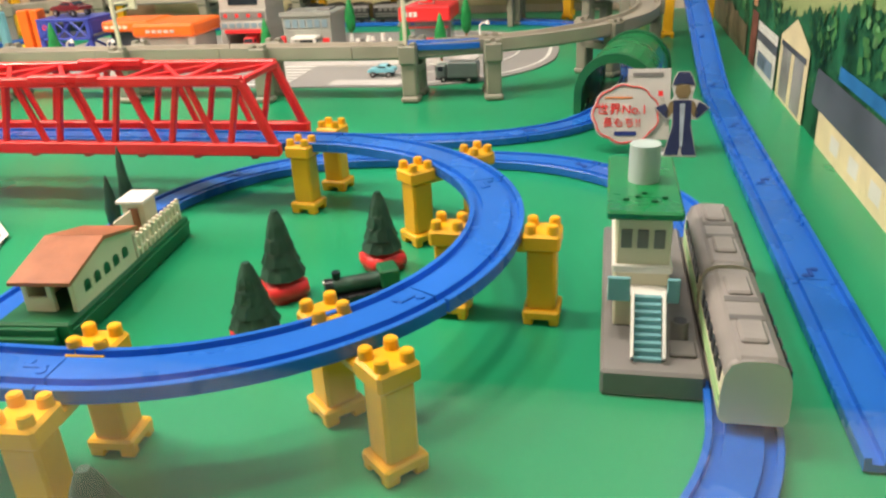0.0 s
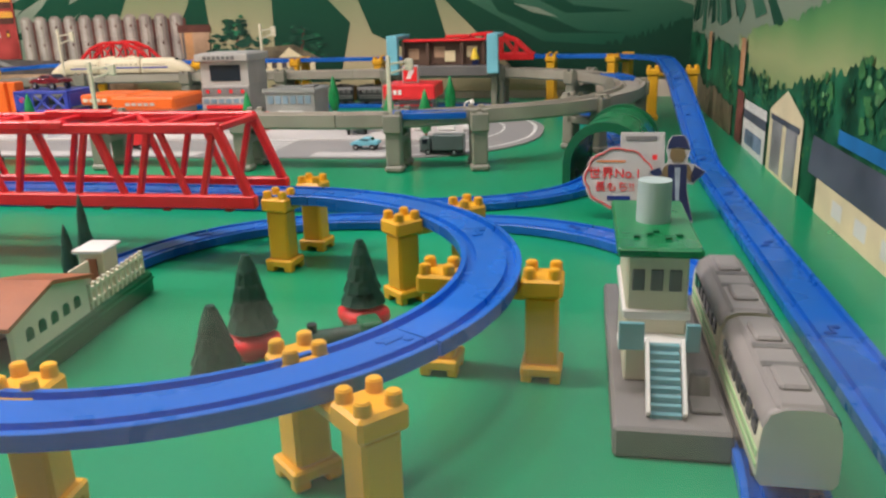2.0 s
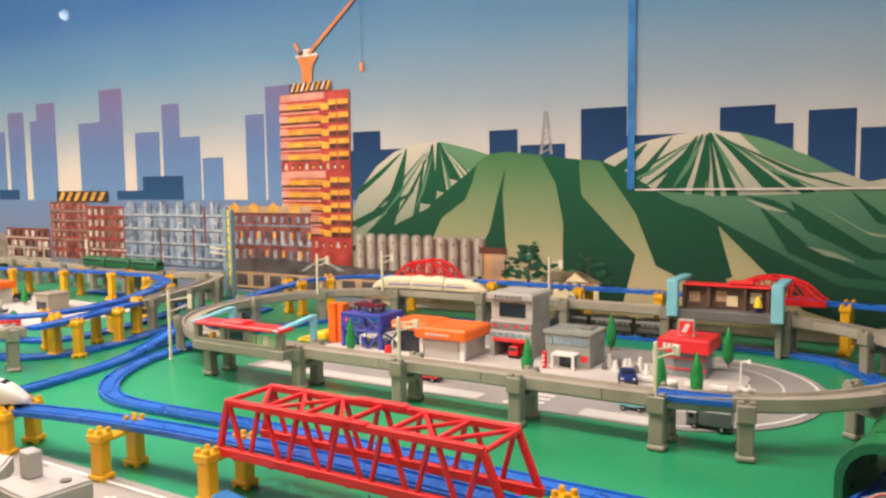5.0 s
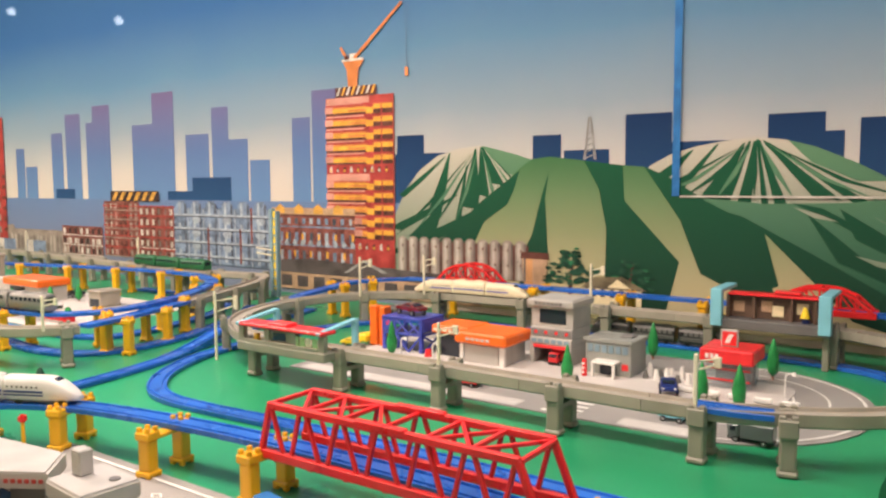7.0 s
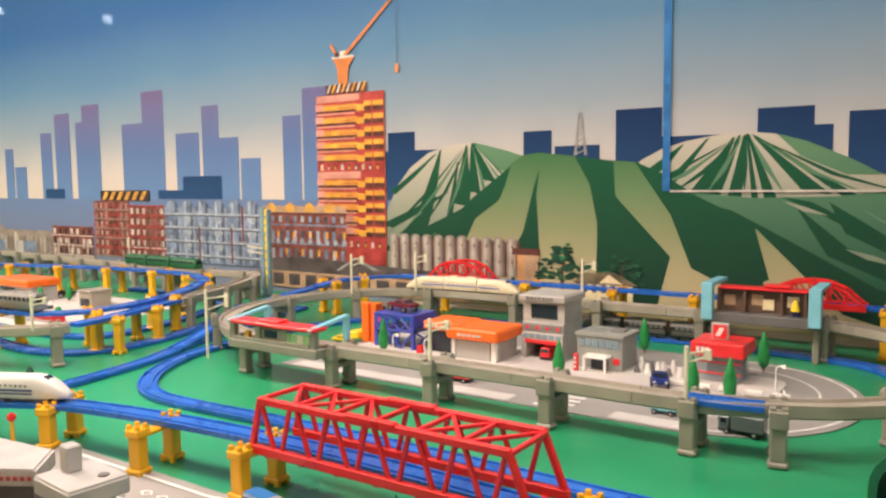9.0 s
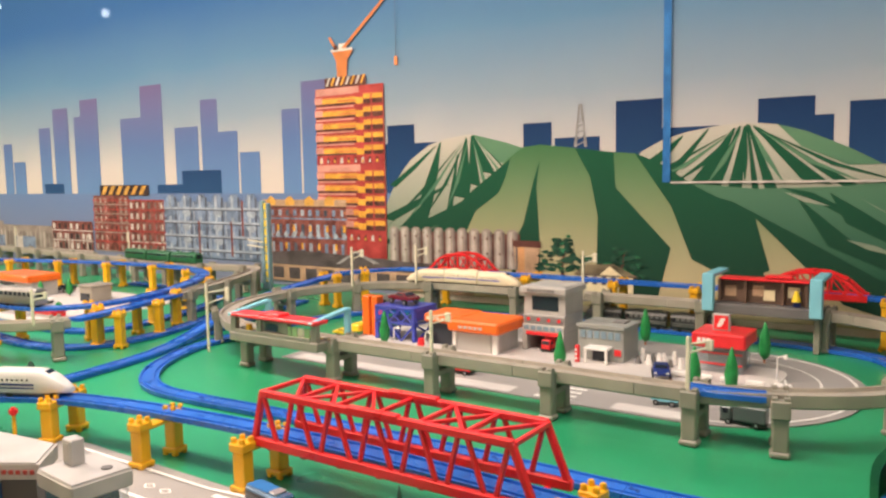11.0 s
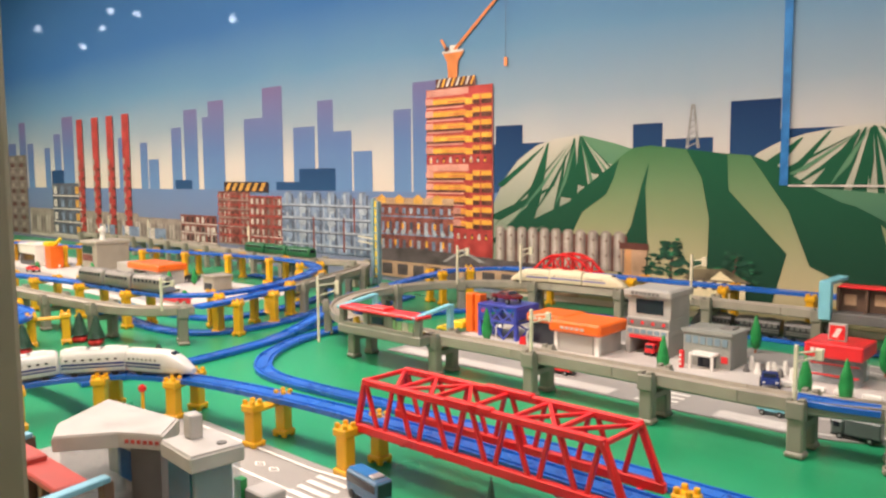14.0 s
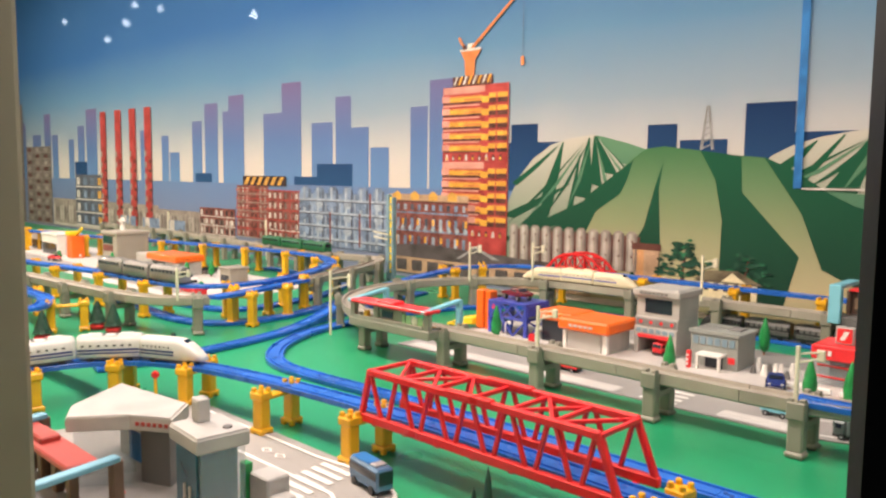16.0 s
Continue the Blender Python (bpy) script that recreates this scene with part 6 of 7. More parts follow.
part("balcony", box(0.236, 0.281, 0.322, 0.3395, 0.047, 0.051, 0.001), WHITE, t)
for a, b in ((0.236, 0.2505), (0.2735, 0.2815)):
    part("balcony_panel", box(a, b, 0.3205, 0.3235, 0.047, 0.064, 0.0006), SHADETEAL, t)
for i in range(9):
    z = 0.021 + i * 0.0037
    part("step", box(0.2535, 0.2705, 0.2925 + i * 0.0034, 0.2965 + i * 0.0034, z - 0.003, z + 0.0008, 0.0004), SHADETEAL, t)
for x in (0.2522, 0.272):
    part("stair_side", bar((x, 0.2925, 0.0215), (x, 0.322, 0.0535), 0.002, None, 0, 0.008), WHITE, t)
cup = part("drain_cup", cyl(0.2835, 0.325, 0.018, 0.0325, 0.0062, 0.0055, 14), MIDGREY, t)
# Black disc painted for the shade inside the cup, which is solid.
part("drain_hole_shade", cyl(0.2835, 0.325, 0.0322, 0.0329, 0.0044, seg=14), BLACK, cup)
part("low_block", box(0.276, 0.293, 0.300, 0.318, 0.019, 0.022, 0.001), DARKGREY, t)
part("stop_bed", box(0.2975, 0.341, 0.289, 0.512, 0.0, 0.0125, 0.002), MIDGREY, t)
part("stop_plate", box(0.3075, 0.3265, 0.318, 0.462, 0.0125, 0.0155, 0.0012), YBRIGHT, t, "yellow sliding stop plate")
part("stop_plate_end", box(0.3085, 0.3255, 0.303, 0.316, 0.0125, 0.0175, 0.001), YELLOW, t)
part("stop_slot", box(0.311, 0.322, 0.482, 0.494, 0.0125, 0.0148, 0.0008), DARKGREY, t)

# ---- country station by the oval ----
st = pose(-0.180, 0.29, 0, 0, 0, 5)
t = thing("country_station", "cream plastic station with brown gabled roof on a green platform", "toy station", at=st)
part("platform", box(-0.03, 0.03, 0.0, 0.215, 0.0, 0.021, 0.002), DGREEN, t)
for i in range(3):
    part("front_step", box(-0.03, 0.02, -0.012 + 0.004 * i, 0.0, 0.0, 0.006 + 0.006 * i, 0.0006), DGREEN, t)
for z in (0.0135,):
    part("platform_ledge", box(0.0298, 0.0322, 0.002, 0.213, z, z + 0.0025, 0.0006), DGREEN, t)
ROOFLINE = [(0.010, 0.0495), (0.066, 0.0635), (0.118, 0.0505)]
part("roof", prism(ROOFLINE + [(y, z - 0.003) for y, z in ROOFLINE[::-1]], 0.050, None, 0, pose(0.0315, 0, 0, 0, 0, 90)), BROWN, t)
for x in (0.0275, -0.0105):
    part("side_wall", prism([(0.020, 0.021), (0.112, 0.021), (0.112, 0.0485), (0.066, 0.0602), (0.020, 0.0485)], 0.003, None, 0, pose(x, 0, 0, 0, 0, 90)), CREAM, t)
part("end_wall", box(-0.0135, 0.0245, 0.108, 0.1118, 0.021, 0.0485, 0.0006), CREAM, t)
part("front_beam", box(-0.0135, 0.0245, 0.020, 0.0235, 0.043, 0.0485, 0.0004), CREAM, t)
for x in (-0.0125, 0.007, 0.0255):
    part("porch_post", box(x - 0.0022, x + 0.0022, 0.018, 0.0225, 0.021, 0.049, 0.0004), CREAM, t)
part("front_rail", box(-0.0125, 0.007, 0.018, 0.0215, 0.021, 0.033, 0.0004), CREAM, t)
for i in range(5):
    w = cyl(0, 0, 0, 0.0012, 0.0042, seg=12, turn=Matrix.Translation((0.0270, 0.036 + 0.0150 * i, 0.036)) @ pose(0, 0, 0, 0, 90, 0))
    box(0.0271, 0.0282, 0.032 + 0.0150 * i, 0.040 + 0.0150 * i, 0.031, 0.036, 0, w)
    part("window", w, DGREEN, t, "round-headed dark green window")
part("fence_rail", box(0.025, 0.0275, 0.114, 0.206, 0.036, 0.039, 0.0004), CREAM, t)
part("fence_rail", box(0.025, 0.0275, 0.114, 0.206, 0.026, 0.0285, 0.0004), CREAM, t)
for i in range(12):
    part("fence_post", box(0.0245, 0.028, 0.115 + 0.008 * i, 0.118 + 0.008 * i, 0.021, 0.042, 0.0005), CREAM, t)
part("name_board", box(-0.001, 0.001, 0.135, 0.165, 0.021, 0.046, 0.0005), CREAM, t)
part("hut_wall", box(-0.012, 0.01, 0.172, 0.196, 0.021, 0.050, 0.0008), CREAM, t)
part("hut_roof", box(-0.015, 0.013, 0.168, 0.2, 0.050, 0.0535, 0.0008), WHITE, t)
part("hut_door", box(-0.005, 0.004, 0.1705, 0.1725, 0.021, 0.045), BROWN, t)

# ---- tunnel ----
tm = pose(0.243, 0.965, 0, 0, 0, -9)
t = thing("tunnel", "glossy green plastic half-round tunnel over the rail", "toy tunnel", at=tm)


def tunnel_ring(y, r, h):
    pts = [(-r, y, 0.0)] + [(-r * math.cos(radians(a)), y, h - r + r * math.sin(radians(a))) for a in range(0, 181, 15)] + [(r, y, 0.0)]
    return pts


def tunnel_shell(y0, y1, ro, ri, ho, hi, bulge=0.0):
    rings = []
    for k in (0, 0.25, 0.5, 0.75, 1.0):
        g = bulge * math.sin(math.pi * k)
        rings.append(tunnel_ring(y0 + (y1 - y0) * k, ro + g, ho + g) + tunnel_ring(y0 + (y1 - y0) * k, ri, hi)[::-1])
    return loft(rings, None, 0, False)


part("shell", tunnel_shell(0.008, 0.20, 0.054, 0.048, 0.083, 0.076, 0.003), GREENP, t)
part("portal_rim", tunnel_shell(0.0, 0.010, 0.058, 0.047, 0.088, 0.075), DGREEN, t)
part("portal_rim", tunnel_shell(0.198, 0.208, 0.058, 0.047, 0.088, 0.075), DGREEN, t)

# ---- cut-out sign ----
sm = pose(0.276, 0.78, 0.0, -20, 0, 0)
t = thing("cutout_sign", "white cut-out board with red cloud frame leaning on its stand", "sign", at=sm)
cloud = []
for i in range(60):
    a = 2 * math.pi * i / 60
    r = 1 + 0.07 * abs(math.sin(a * 4.5))
    cloud.append((-0.021 + 0.039 * r * math.cos(a), 0.05 + 0.035 * r * math.sin(a)))
# The white boards are toned down in colour for the shade they stand in.
part("board", prism(cloud, 0.002), OFFWHITE, t)
part("board", box(-0.02, 0.03, 0.0022, 0.004, 0.02, 0.104, 0.0006), OFFWHITE, t)
rim = bmesh.new()
for i in range(60):
    j = (i + 1) % 60
    p, q = [(-0.021 + (cloud[k][0] + 0.021) * 0.93, -0.0006, 0.05 + (cloud[k][1] - 0.05) * 0.93) for k in (i, j)]
    bar(p, q, 0.0022, rim, 0, 0.0012)
part("red_frame", rim, BRED, t)
part("name_bar", box(-0.014, 0.021, 0.0014, 0.0023, 0.094, 0.099), DARKGREY, t)
part("label_bar", box(-0.034, -0.008, -0.0008, 0.0, 0.0245, 0.0295), NAVY, t)
part("small_bar", box(-0.047, -0.014, -0.0008, 0.0, 0.0685, 0.0705), INK_ORANGE, t)
for line, size, height in (("世界No.1", 0.0148, 0.0505), ("長もち!!", 0.0128, 0.0355)):
    words = bpy.data.curves.new("lettering", "FONT")
    words.body, words.size, words.extrude, words.align_x = line, size, 0.0003, "CENTER"
    text_ob = new("lettering", words)
    bpy.context.view_layer.update()
    flat = bpy.data.meshes.new_from_object(text_ob.evaluated_get(bpy.context.evaluated_depsgraph_get()))
    bpy.data.objects.remove(text_ob)
    flat.materials.clear()
    flat.materials.append(BRED)
    lettering = new("lettering", flat)
    lettering.parent = t
    lettering.matrix_local = pose(-0.026, -0.0008, height, 90)
# plain coloured shapes on the taller part of the board
part("board", prism([(0.0235, 0.0), (0.0615, 0.0), (0.0545, 0.036), (0.0545, 0.044), (0.0605, 0.0430), (0.0745, 0.0575), (0.0625, 0.066), (0.055, 0.068), (0.0545, 0.072), (0.0575, 0.083), (0.055, 0.093), (0.0505, 0.0995), (0.0375, 0.0995), (0.033, 0.093), (0.0305, 0.083), (0.0335, 0.072), (0.032, 0.068), (0.0275, 0.065), (0.0235, 0.064), (0.0115, 0.0575), (0.0255, 0.0430), (0.032, 0.044), (0.032, 0.036)], 0.002, None, 0, Matrix.Translation((0, -0.0025, 0))), OFFWHITE, t)
for pts, m in (([(0.0245, 0.002), (0.040, 0.002), (0.0425, 0.014), (0.045, 0.002), (0.0605, 0.002), (0.0535, 0.036), (0.054, 0.066), (0.033, 0.066), (0.033, 0.036)], FIGNAVY),
               ([(0.0325, 0.066), (0.0285, 0.063), (0.0235, 0.050), (0.028, 0.0455), (0.0335, 0.052)], KHAKI), ([(0.0545, 0.066), (0.0575, 0.063), (0.0615, 0.050), (0.057, 0.0455), (0.0535, 0.052)], KHAKI),
               ([(0.0125, 0.0575), (0.026, 0.0445), (0.0285, 0.052), (0.024, 0.0625)], FIGNAVY), ([(0.0735, 0.0575), (0.06, 0.0445), (0.0575, 0.052), (0.062, 0.0645)], FIGNAVY),
               ([(0.036, 0.084), (0.0345, 0.075), (0.038, 0.0685), (0.049, 0.0685), (0.0525, 0.075), (0.051, 0.084)], KHAKI), ([(0.0315, 0.083), (0.034, 0.092), (0.038, 0.0985), (0.050, 0.0985), (0.054, 0.092), (0.0565, 0.083), (0.044, 0.0855)], FIGNAVY)):
    part("colour_patch", prism(pts, 0.0008, None, 0, Matrix.Translation((0, -0.0034, 0))), m, t)
part("pale_stripe", prism([(0.042, 0.012), (0.045, 0.012), (0.0465, 0.062), (0.0405, 0.062)], 0.0008, None, 0, Matrix.Translation((0, -0.0042, 0))), INK_HAZE, t)
part("red_mark", box(0.0155, 0.021, -0.0032, -0.0025, 0.071, 0.077), BRED, t)
part("stand", box(-0.01, 0.03, 0.003, 0.03, 0.0, 0.002, 0, None, 0, pose(0, 0, 0, 20)), WHITE, t)


# ---- trains ----
def car_body(length, width, height, nose=0.0, base=0.006):
    """Rounded railway car along x; nose: how much of its front tapers down."""
    rings = []
    n = 14
    for i in range(n + 1):
        k = i / n
        x = -length / 2 + length * k
        s, hs = 1.0, 1.0
        if nose and x > length / 2 - nose:
            q = (x - (length / 2 - nose)) / nose
            s = 1 - 0.62 * q ** 2.4
            hs = 1 - 0.80 * q ** 1.5
        w, h = width / 2 * s, (height - base) * hs
        ring = []
        for u, v in ((-0.86, 0), (-1, 0.08), (-1, 0.5), (-0.95, 0.74), (-0.78, 0.92), (-0.45, 0.99), (0, 1.0), (0.45, 0.99), (0.78, 0.92), (0.95, 0.74), (1, 0.5), (1, 0.08), (0.86, 0)):
            ring.append((x, u * w, base + v * h))
        rings.append(ring)
    return loft(rings, None, 0, True)


def rail_car(pts, s, name, label, group, body, roof, window, band, length=0.118, width=0.036, height=0.046, nose=0.0, flip=False, closed=False, low_band=True, bogies=True):
    total = sum((b - a).length for a, b in zip(pts, pts[1:]))
    if closed:
        s %= total
    p, h = along(pts, s)
    c = thing(name, label, "toy train", group, at=pose(p.x, p.y, p.z + 0.0006, 0, 0, h + (180 if flip else 0)))
    shell = car_body(length, width, height, nose)
    if roof:
        for f in shell.faces:
            if f.calc_center_median().z > height * 0.84:
                f.material_index = 1
    part("body", shell, [body, roof or body], c)
    L, w = length / 2, width / 2
    end = L - nose * 0.95 - 0.006
    if roof:
        top = part("roof", box(-L + 0.002, L - max(nose, 0.002), -w * 0.62, w * 0.62, height - 0.003, height + 0.0012, 0.002), roof, c)
        for k in (-0.5, 0.5):
            part("roof_unit", box(k * L - 0.012, k * L + 0.012, -w * 0.4, w * 0.4, height, height + 0.004, 0.0015), roof, top)
            part("roof_slot", box(k * L * 0.4 - 0.003, k * L * 0.4 + 0.003, -w * 0.55, w * 0.55, height + 0.001, height + 0.0016), DARKGREY, top)
    n = 7 if nose or length > 0.1 else 5
    for sgn in (-1, 1):
        for i in range(n):
            a = -L + 0.008 + (end + L - 0.012) * i / n
            part("window", box(a, a + (end + L) / n * (0.3 if nose or not low_band else 0.34 if band is NAVY else 0.6), sgn * w - 0.0008, sgn * w + 0.0006, height * 0.60, height * (0.67 if nose or band is NAVY or not low_band else 0.80), 0.0003), window, c)
        if band:
            part("stripe", box(-L + 0.002, end, sgn * w - 0.0008, sgn * w + 0.0007, height * 0.42, height * 0.50, 0.0003), band, c)
            if low_band:
                part("stripe", box(-L + 0.002, end, sgn * w - 0.0008, sgn * w + 0.0006, height * 0.30, height * 0.36, 0.0003), band, c)
    if nose:
        part("windscreen", bar((L - nose * 0.80, 0, height * 0.93), (L - nose * 0.52, 0, height * 0.68), width * 0.46, None, 0, 0.004), GLASSDARK, c)
    elif not flip:
        part("end_window", box(L - 0.0008, L + 0.0006, -w * 0.7, w * 0.7, height * 0.55, height * 0.85, 0.0003), GLASSDARK, c)
    if bogies:
        for k in (-0.6, 0.6):
            for sgn in (-1, 1):
                part("wheel", cyl(0, 0, -0.002, 0.002, 0.0062, seg=12, turn=pose(k * L, sgn * 0.0135, 0.0032, 90)), BLACK, c)
        part("underframe", box(-L + 0.006, L - max(nose * 0.6, 0.006), -w * 0.8, w * 0.8, 0.0025, 0.007, 0.0008), DARKGREY, c)
    return c


PTS_A = smooth_path(LINE_A, 0.012)


def reach(pts, test):
    """How far along a path the first point lies that passes the test."""
    s = 0.0
    for a, b in zip(pts, pts[1:]):
        if test(a):
            return s
        s += (b - a).length
    return s


g = "white bullet train"
s0 = reach(PTS_A, lambda p: p.x > -1.025)
rail_car(PTS_A, s0, "bullet_train_car", "white plastic bullet train nose car with blue stripes", g, BULLET, None, GLASSDARK, NAVY, 0.135, 0.037, 0.045, 0.055)
rail_car(PTS_A, s0 - 0.128, "bullet_train_car", "white plastic bullet train middle car with blue stripes", g, BULLET, BULLET, GLASSDARK, NAVY, 0.115, 0.037, 0.046)
rail_car(PTS_A, s0 - 0.25, "bullet_train_car", "white plastic bullet train tail car with blue stripes", g, BULLET, BULLET, GLASSDARK, NAVY, 0.115, 0.037, 0.046)

g = "ivory bullet train"
s0 = reach(PTS_V, lambda p: p.y > 1.7 and p.x < -1.13)
rail_car(PTS_V, s0, "bullet_train_car", "ivory plastic bullet train nose car on the viaduct", g, IVORY, None, GLASSDARK, PURPLE, 0.135, 0.037, 0.045, 0.055, low_band=False)
rail_car(PTS_V, s0 - 0.128, "bullet_train_car", "ivory plastic bullet train middle car on the viaduct", g, IVORY, IVORY, GLASSDARK, PURPLE, 0.115, 0.037, 0.046, low_band=False)
rail_car(PTS_V, s0 - 0.256, "bullet_train_car", "ivory plastic bullet train tail car on the viaduct", g, IVORY, None, GLASSDARK, PURPLE, 0.135, 0.037, 0.045, 0.055, True, low_band=False)

g = "grey-roofed commuter train"
for s in (-0.108, -0.229):
    rail_car(PTS_F, s, "commuter_train_car", "cream and pale green plastic commuter car with grey roof", g, CREAM, TRAINROOF, GLASSDARK, PALEGREEN, 0.116, 0.037, 0.047, closed=True)

g = "black steam train"
s0 = reach(PTS_D, lambda p: p.y > 1.8 and p.x < -0.55)
for i in range(3):
    rail_car(PTS_D, s0 - 0.128 * i, "dark_train_car", "black plastic train car standing under the viaduct", g, BLACK, DARKGREY, DARKGREY, DARKGREY, 0.118, 0.036, 0.045, 0.03 if i == 0 else 0.0)
s0 = reach(PTS_D, lambda p: p.y > 1.5 and p.x < -1.2)
rail_car(PTS_D, s0, "dark_train_car", "black plastic tank wagon at the loop's far curve", g, BLACK, DARKGREY, DARKGREY, None, 0.11, 0.036, 0.045)

g = "dark green train"
s0 = reach(PTS_VL, lambda p: p.x > -2.32)
for i in range(3):
    rail_car(PTS_VL, s0 - 0.165 * i, "green_train_car", "dark green plastic goods train car on the far viaduct", g, DGREEN, DGREEN, GLASSDARK, None, 0.155, 0.036, 0.045)
g = "silver train"
s0 = reach(PTS_U, lambda p: p.x > -1.80)
for i in range(3):
    rail_car(PTS_U, s0 - 0.155 * i, "silver_train_car", "silver grey plastic commuter train car on the upper rail", g, SILVER, SILVER, GLASSDARK, None, 0.145, 0.037, 0.048)

# small tank engine on the board inside the loop
t = thing("toy_locomotive", "small dark green and black toy tank engine beside the tree", "toy train", at=pose(0.045, 0.395, 0, 0, 0, 28))
part("chassis", box(-0.03, 0.03, -0.011, 0.011, 0.003, 0.009, 0.001), BLACK, t)
part("boiler", cyl(0, 0, -0.022, 0.022, 0.0068, seg=16, turn=pose(-0.006, 0, 0.0145, 0, 90, 0)), PINE, t)
part("cab", box(0.012, 0.028, -0.010, 0.010, 0.009, 0.025, 0.0015), DGREEN, t)
part("funnel", cyl(-0.022, 0, 0.019, 0.027, 0.003, 0.0038, 10), BLACK, t)
part("smokebox", cyl(0, 0, -0.003, 0.003, 0.0071, seg=16, turn=pose(-0.029, 0, 0.0145, 0, 90, 0)), BLACK, t)
part("lamp", cyl(0, 0, -0.001, 0.001, 0.002, seg=8, turn=pose(-0.0325, 0, 0.019, 0, 90, 0)), WHITE, t)
for sx in (-0.018, 0.0, 0.018):
    for sy in (-0.0115, 0.0115):
        part("wheel", cyl(0, 0, -0.0015, 0.0015, 0.0048, seg=12, turn=pose(sx, sy, 0.0048, 90)), BLACK, t)

# ---- bus and the front corner town ----
t = thing("toy_bus", "metallic blue toy coach on the street corner", "toy bus", at=pose(-0.440, 0.508, 0.0042, 0, 0, -9))
BUS = material("metallic_blue_paint", (0.09, 0.19, 0.33), 0.2, metal=0.3, coat=0.5)
part("body", box(-0.037, 0.037, -0.0135, 0.0135, 0.004, 0.036, 0.003), BUS, t)
part("roof_panel", box(-0.034, 0.010, -0.011, 0.011, 0.0358, 0.0375, 0.0008), INK_BLUE, t)
part("roof_unit", box(0.012, 0.026, -0.009, 0.009, 0.0358, 0.039, 0.001), STEEL, t)
for sgn in (-1, 1):
    part("window_band", box(-0.034, 0.034, sgn * 0.0135 - 0.0008, sgn * 0.0135 + 0.0006, 0.020, 0.031, 0.0003), GLASSDARK, t)
part("windscreen", box(0.0365, 0.0377, -0.011, 0.011, 0.014, 0.032, 0.0003), GLASSDARK, t)
part("rear_window", box(-0.0377, -0.0365, -0.010, 0.010, 0.020, 0.031, 0.0003), GLASSDARK, t)
for sx in (-0.022, 0.022):
    for sy in (-0.0135, 0.0135):
        part("wheel", cyl(0, 0, -0.0015, 0.0015, 0.0058, seg=14, turn=pose(sx, sy, 0.0052, 90)), BLACK, t)


def slab(outline, z0, z1):
    b = bmesh.new()
    lo = [b.verts.new((x, y, z0)) for x, y in outline]
    hi = [b.verts.new((x, y, z1)) for x, y in outline]
    b.faces.new(lo[::-1])
    b.faces.new(hi)
    for i in range(len(lo)):
        j = (i + 1) % len(lo)
        b.faces.new((lo[i], lo[j], hi[j], hi[i]))
    bmesh.ops.recalc_face_normals(b, faces=b.faces)
    return b


t = thing("car_dealer", "white V-shaped plastic roof over clear showroom walls", "toy building")
vee = [(-0.750, 0.234), (-0.700, 0.208), (-0.655, 0.272), (-0.600, 0.305), (-0.650, 0.355), (-0.816, 0.335)]
part("roof", slab(vee, 0.088, 0.106), SHOPGREY, t)
part("roof_top", slab([(-0.733 + (x + 0.733) * 0.97, 0.27 + (y - 0.27) * 0.96) for x, y in vee], 0.106, 0.108), OFFWHITE, t)
part("show_window", slab([(-0.740, 0.240), (-0.702, 0.218), (-0.662, 0.278), (-0.70, 0.30)], 0.004, 0.0875), CLEAR, t, "clear bluish showroom wall")
part("back_wall", slab([(-0.80, 0.33), (-0.66, 0.345), (-0.66, 0.335), (-0.79, 0.318)], 0.003, 0.0875), SHOPGREY, t)
part("office", slab([(-0.66, 0.29), (-0.615, 0.308), (-0.645, 0.345), (-0.675, 0.335)], 0.003, 0.0875), DARKGREY, t)
part("poster_panel", box(-0.71, -0.675, 0.296, 0.298, 0.03, 0.07), INK_BLUE, t)
for i in range(6):
    a0 = Vector((-0.648, 0.276, 0)) + Vector((0.044, 0.026, 0)) * (i / 6 + 0.05)
    part("sign_bar", bar(a0 + Vector((0, -0.0008, 0.097)), a0 + Vector((0.0045, 0.0019, 0.097)), 0.0012, None, 0, 0.005), DULLRED, t)
for i in range(5):
    a0 = Vector((-0.746, 0.2310, 0)) + Vector((0.040, -0.021, 0)) * (i / 5 + 0.05)
    part("sign_bar", bar(a0 + Vector((0, -0.0008, 0.097)), a0 + Vector((0.0045, -0.0026, 0.097)), 0.0012, None, 0, 0.005), DULLRED, t)
part("forecourt", slab([(-0.80, 0.15), (-0.60, 0.15), (-0.56, 0.30), (-0.66, 0.35), (-0.82, 0.34)], 0.003, 0.010), MIDGREY, t)
for x, y in ((-0.625, 0.225), (-0.645, 0.255)):
    part("floor_mark", box(x - 0.007, x + 0.007, y - 0.003, y + 0.003, 0.0101, 0.0115), BRED, t)

dm = pose(-0.512, 0.305, 0.003, 0, 0, -5)
t = thing("corner_store", "white flat-roofed plastic store with blue glass front and roof box", "toy building", at=dm)
part("roof", box(-0.034, 0.047, -0.034, 0.034, 0.098, 0.117, 0.002), SHOPGREY, t)
part("roof_top", box(-0.0325, 0.0455, -0.0325, 0.0325, 0.1168, 0.119, 0.001), OFFWHITE, t)
part("roof_box", box(-0.026, -0.006, -0.008, 0.008, 0.119, 0.148, 0.0015), OFFWHITE, t)
part("box_panel", box(-0.023, -0.009, -0.0088, -0.0075, 0.124, 0.144), SHOPGREY, t)
part("vent_ring", cyl(0.028, 0.014, 0.119, 0.1205, 0.006, seg=14), DARKGREY, t)
part("glass_front", box(-0.028, 0.028, -0.027, -0.024, 0.0, 0.098, 0.0005), TEALGLASS, t, "blue-green glazed front")
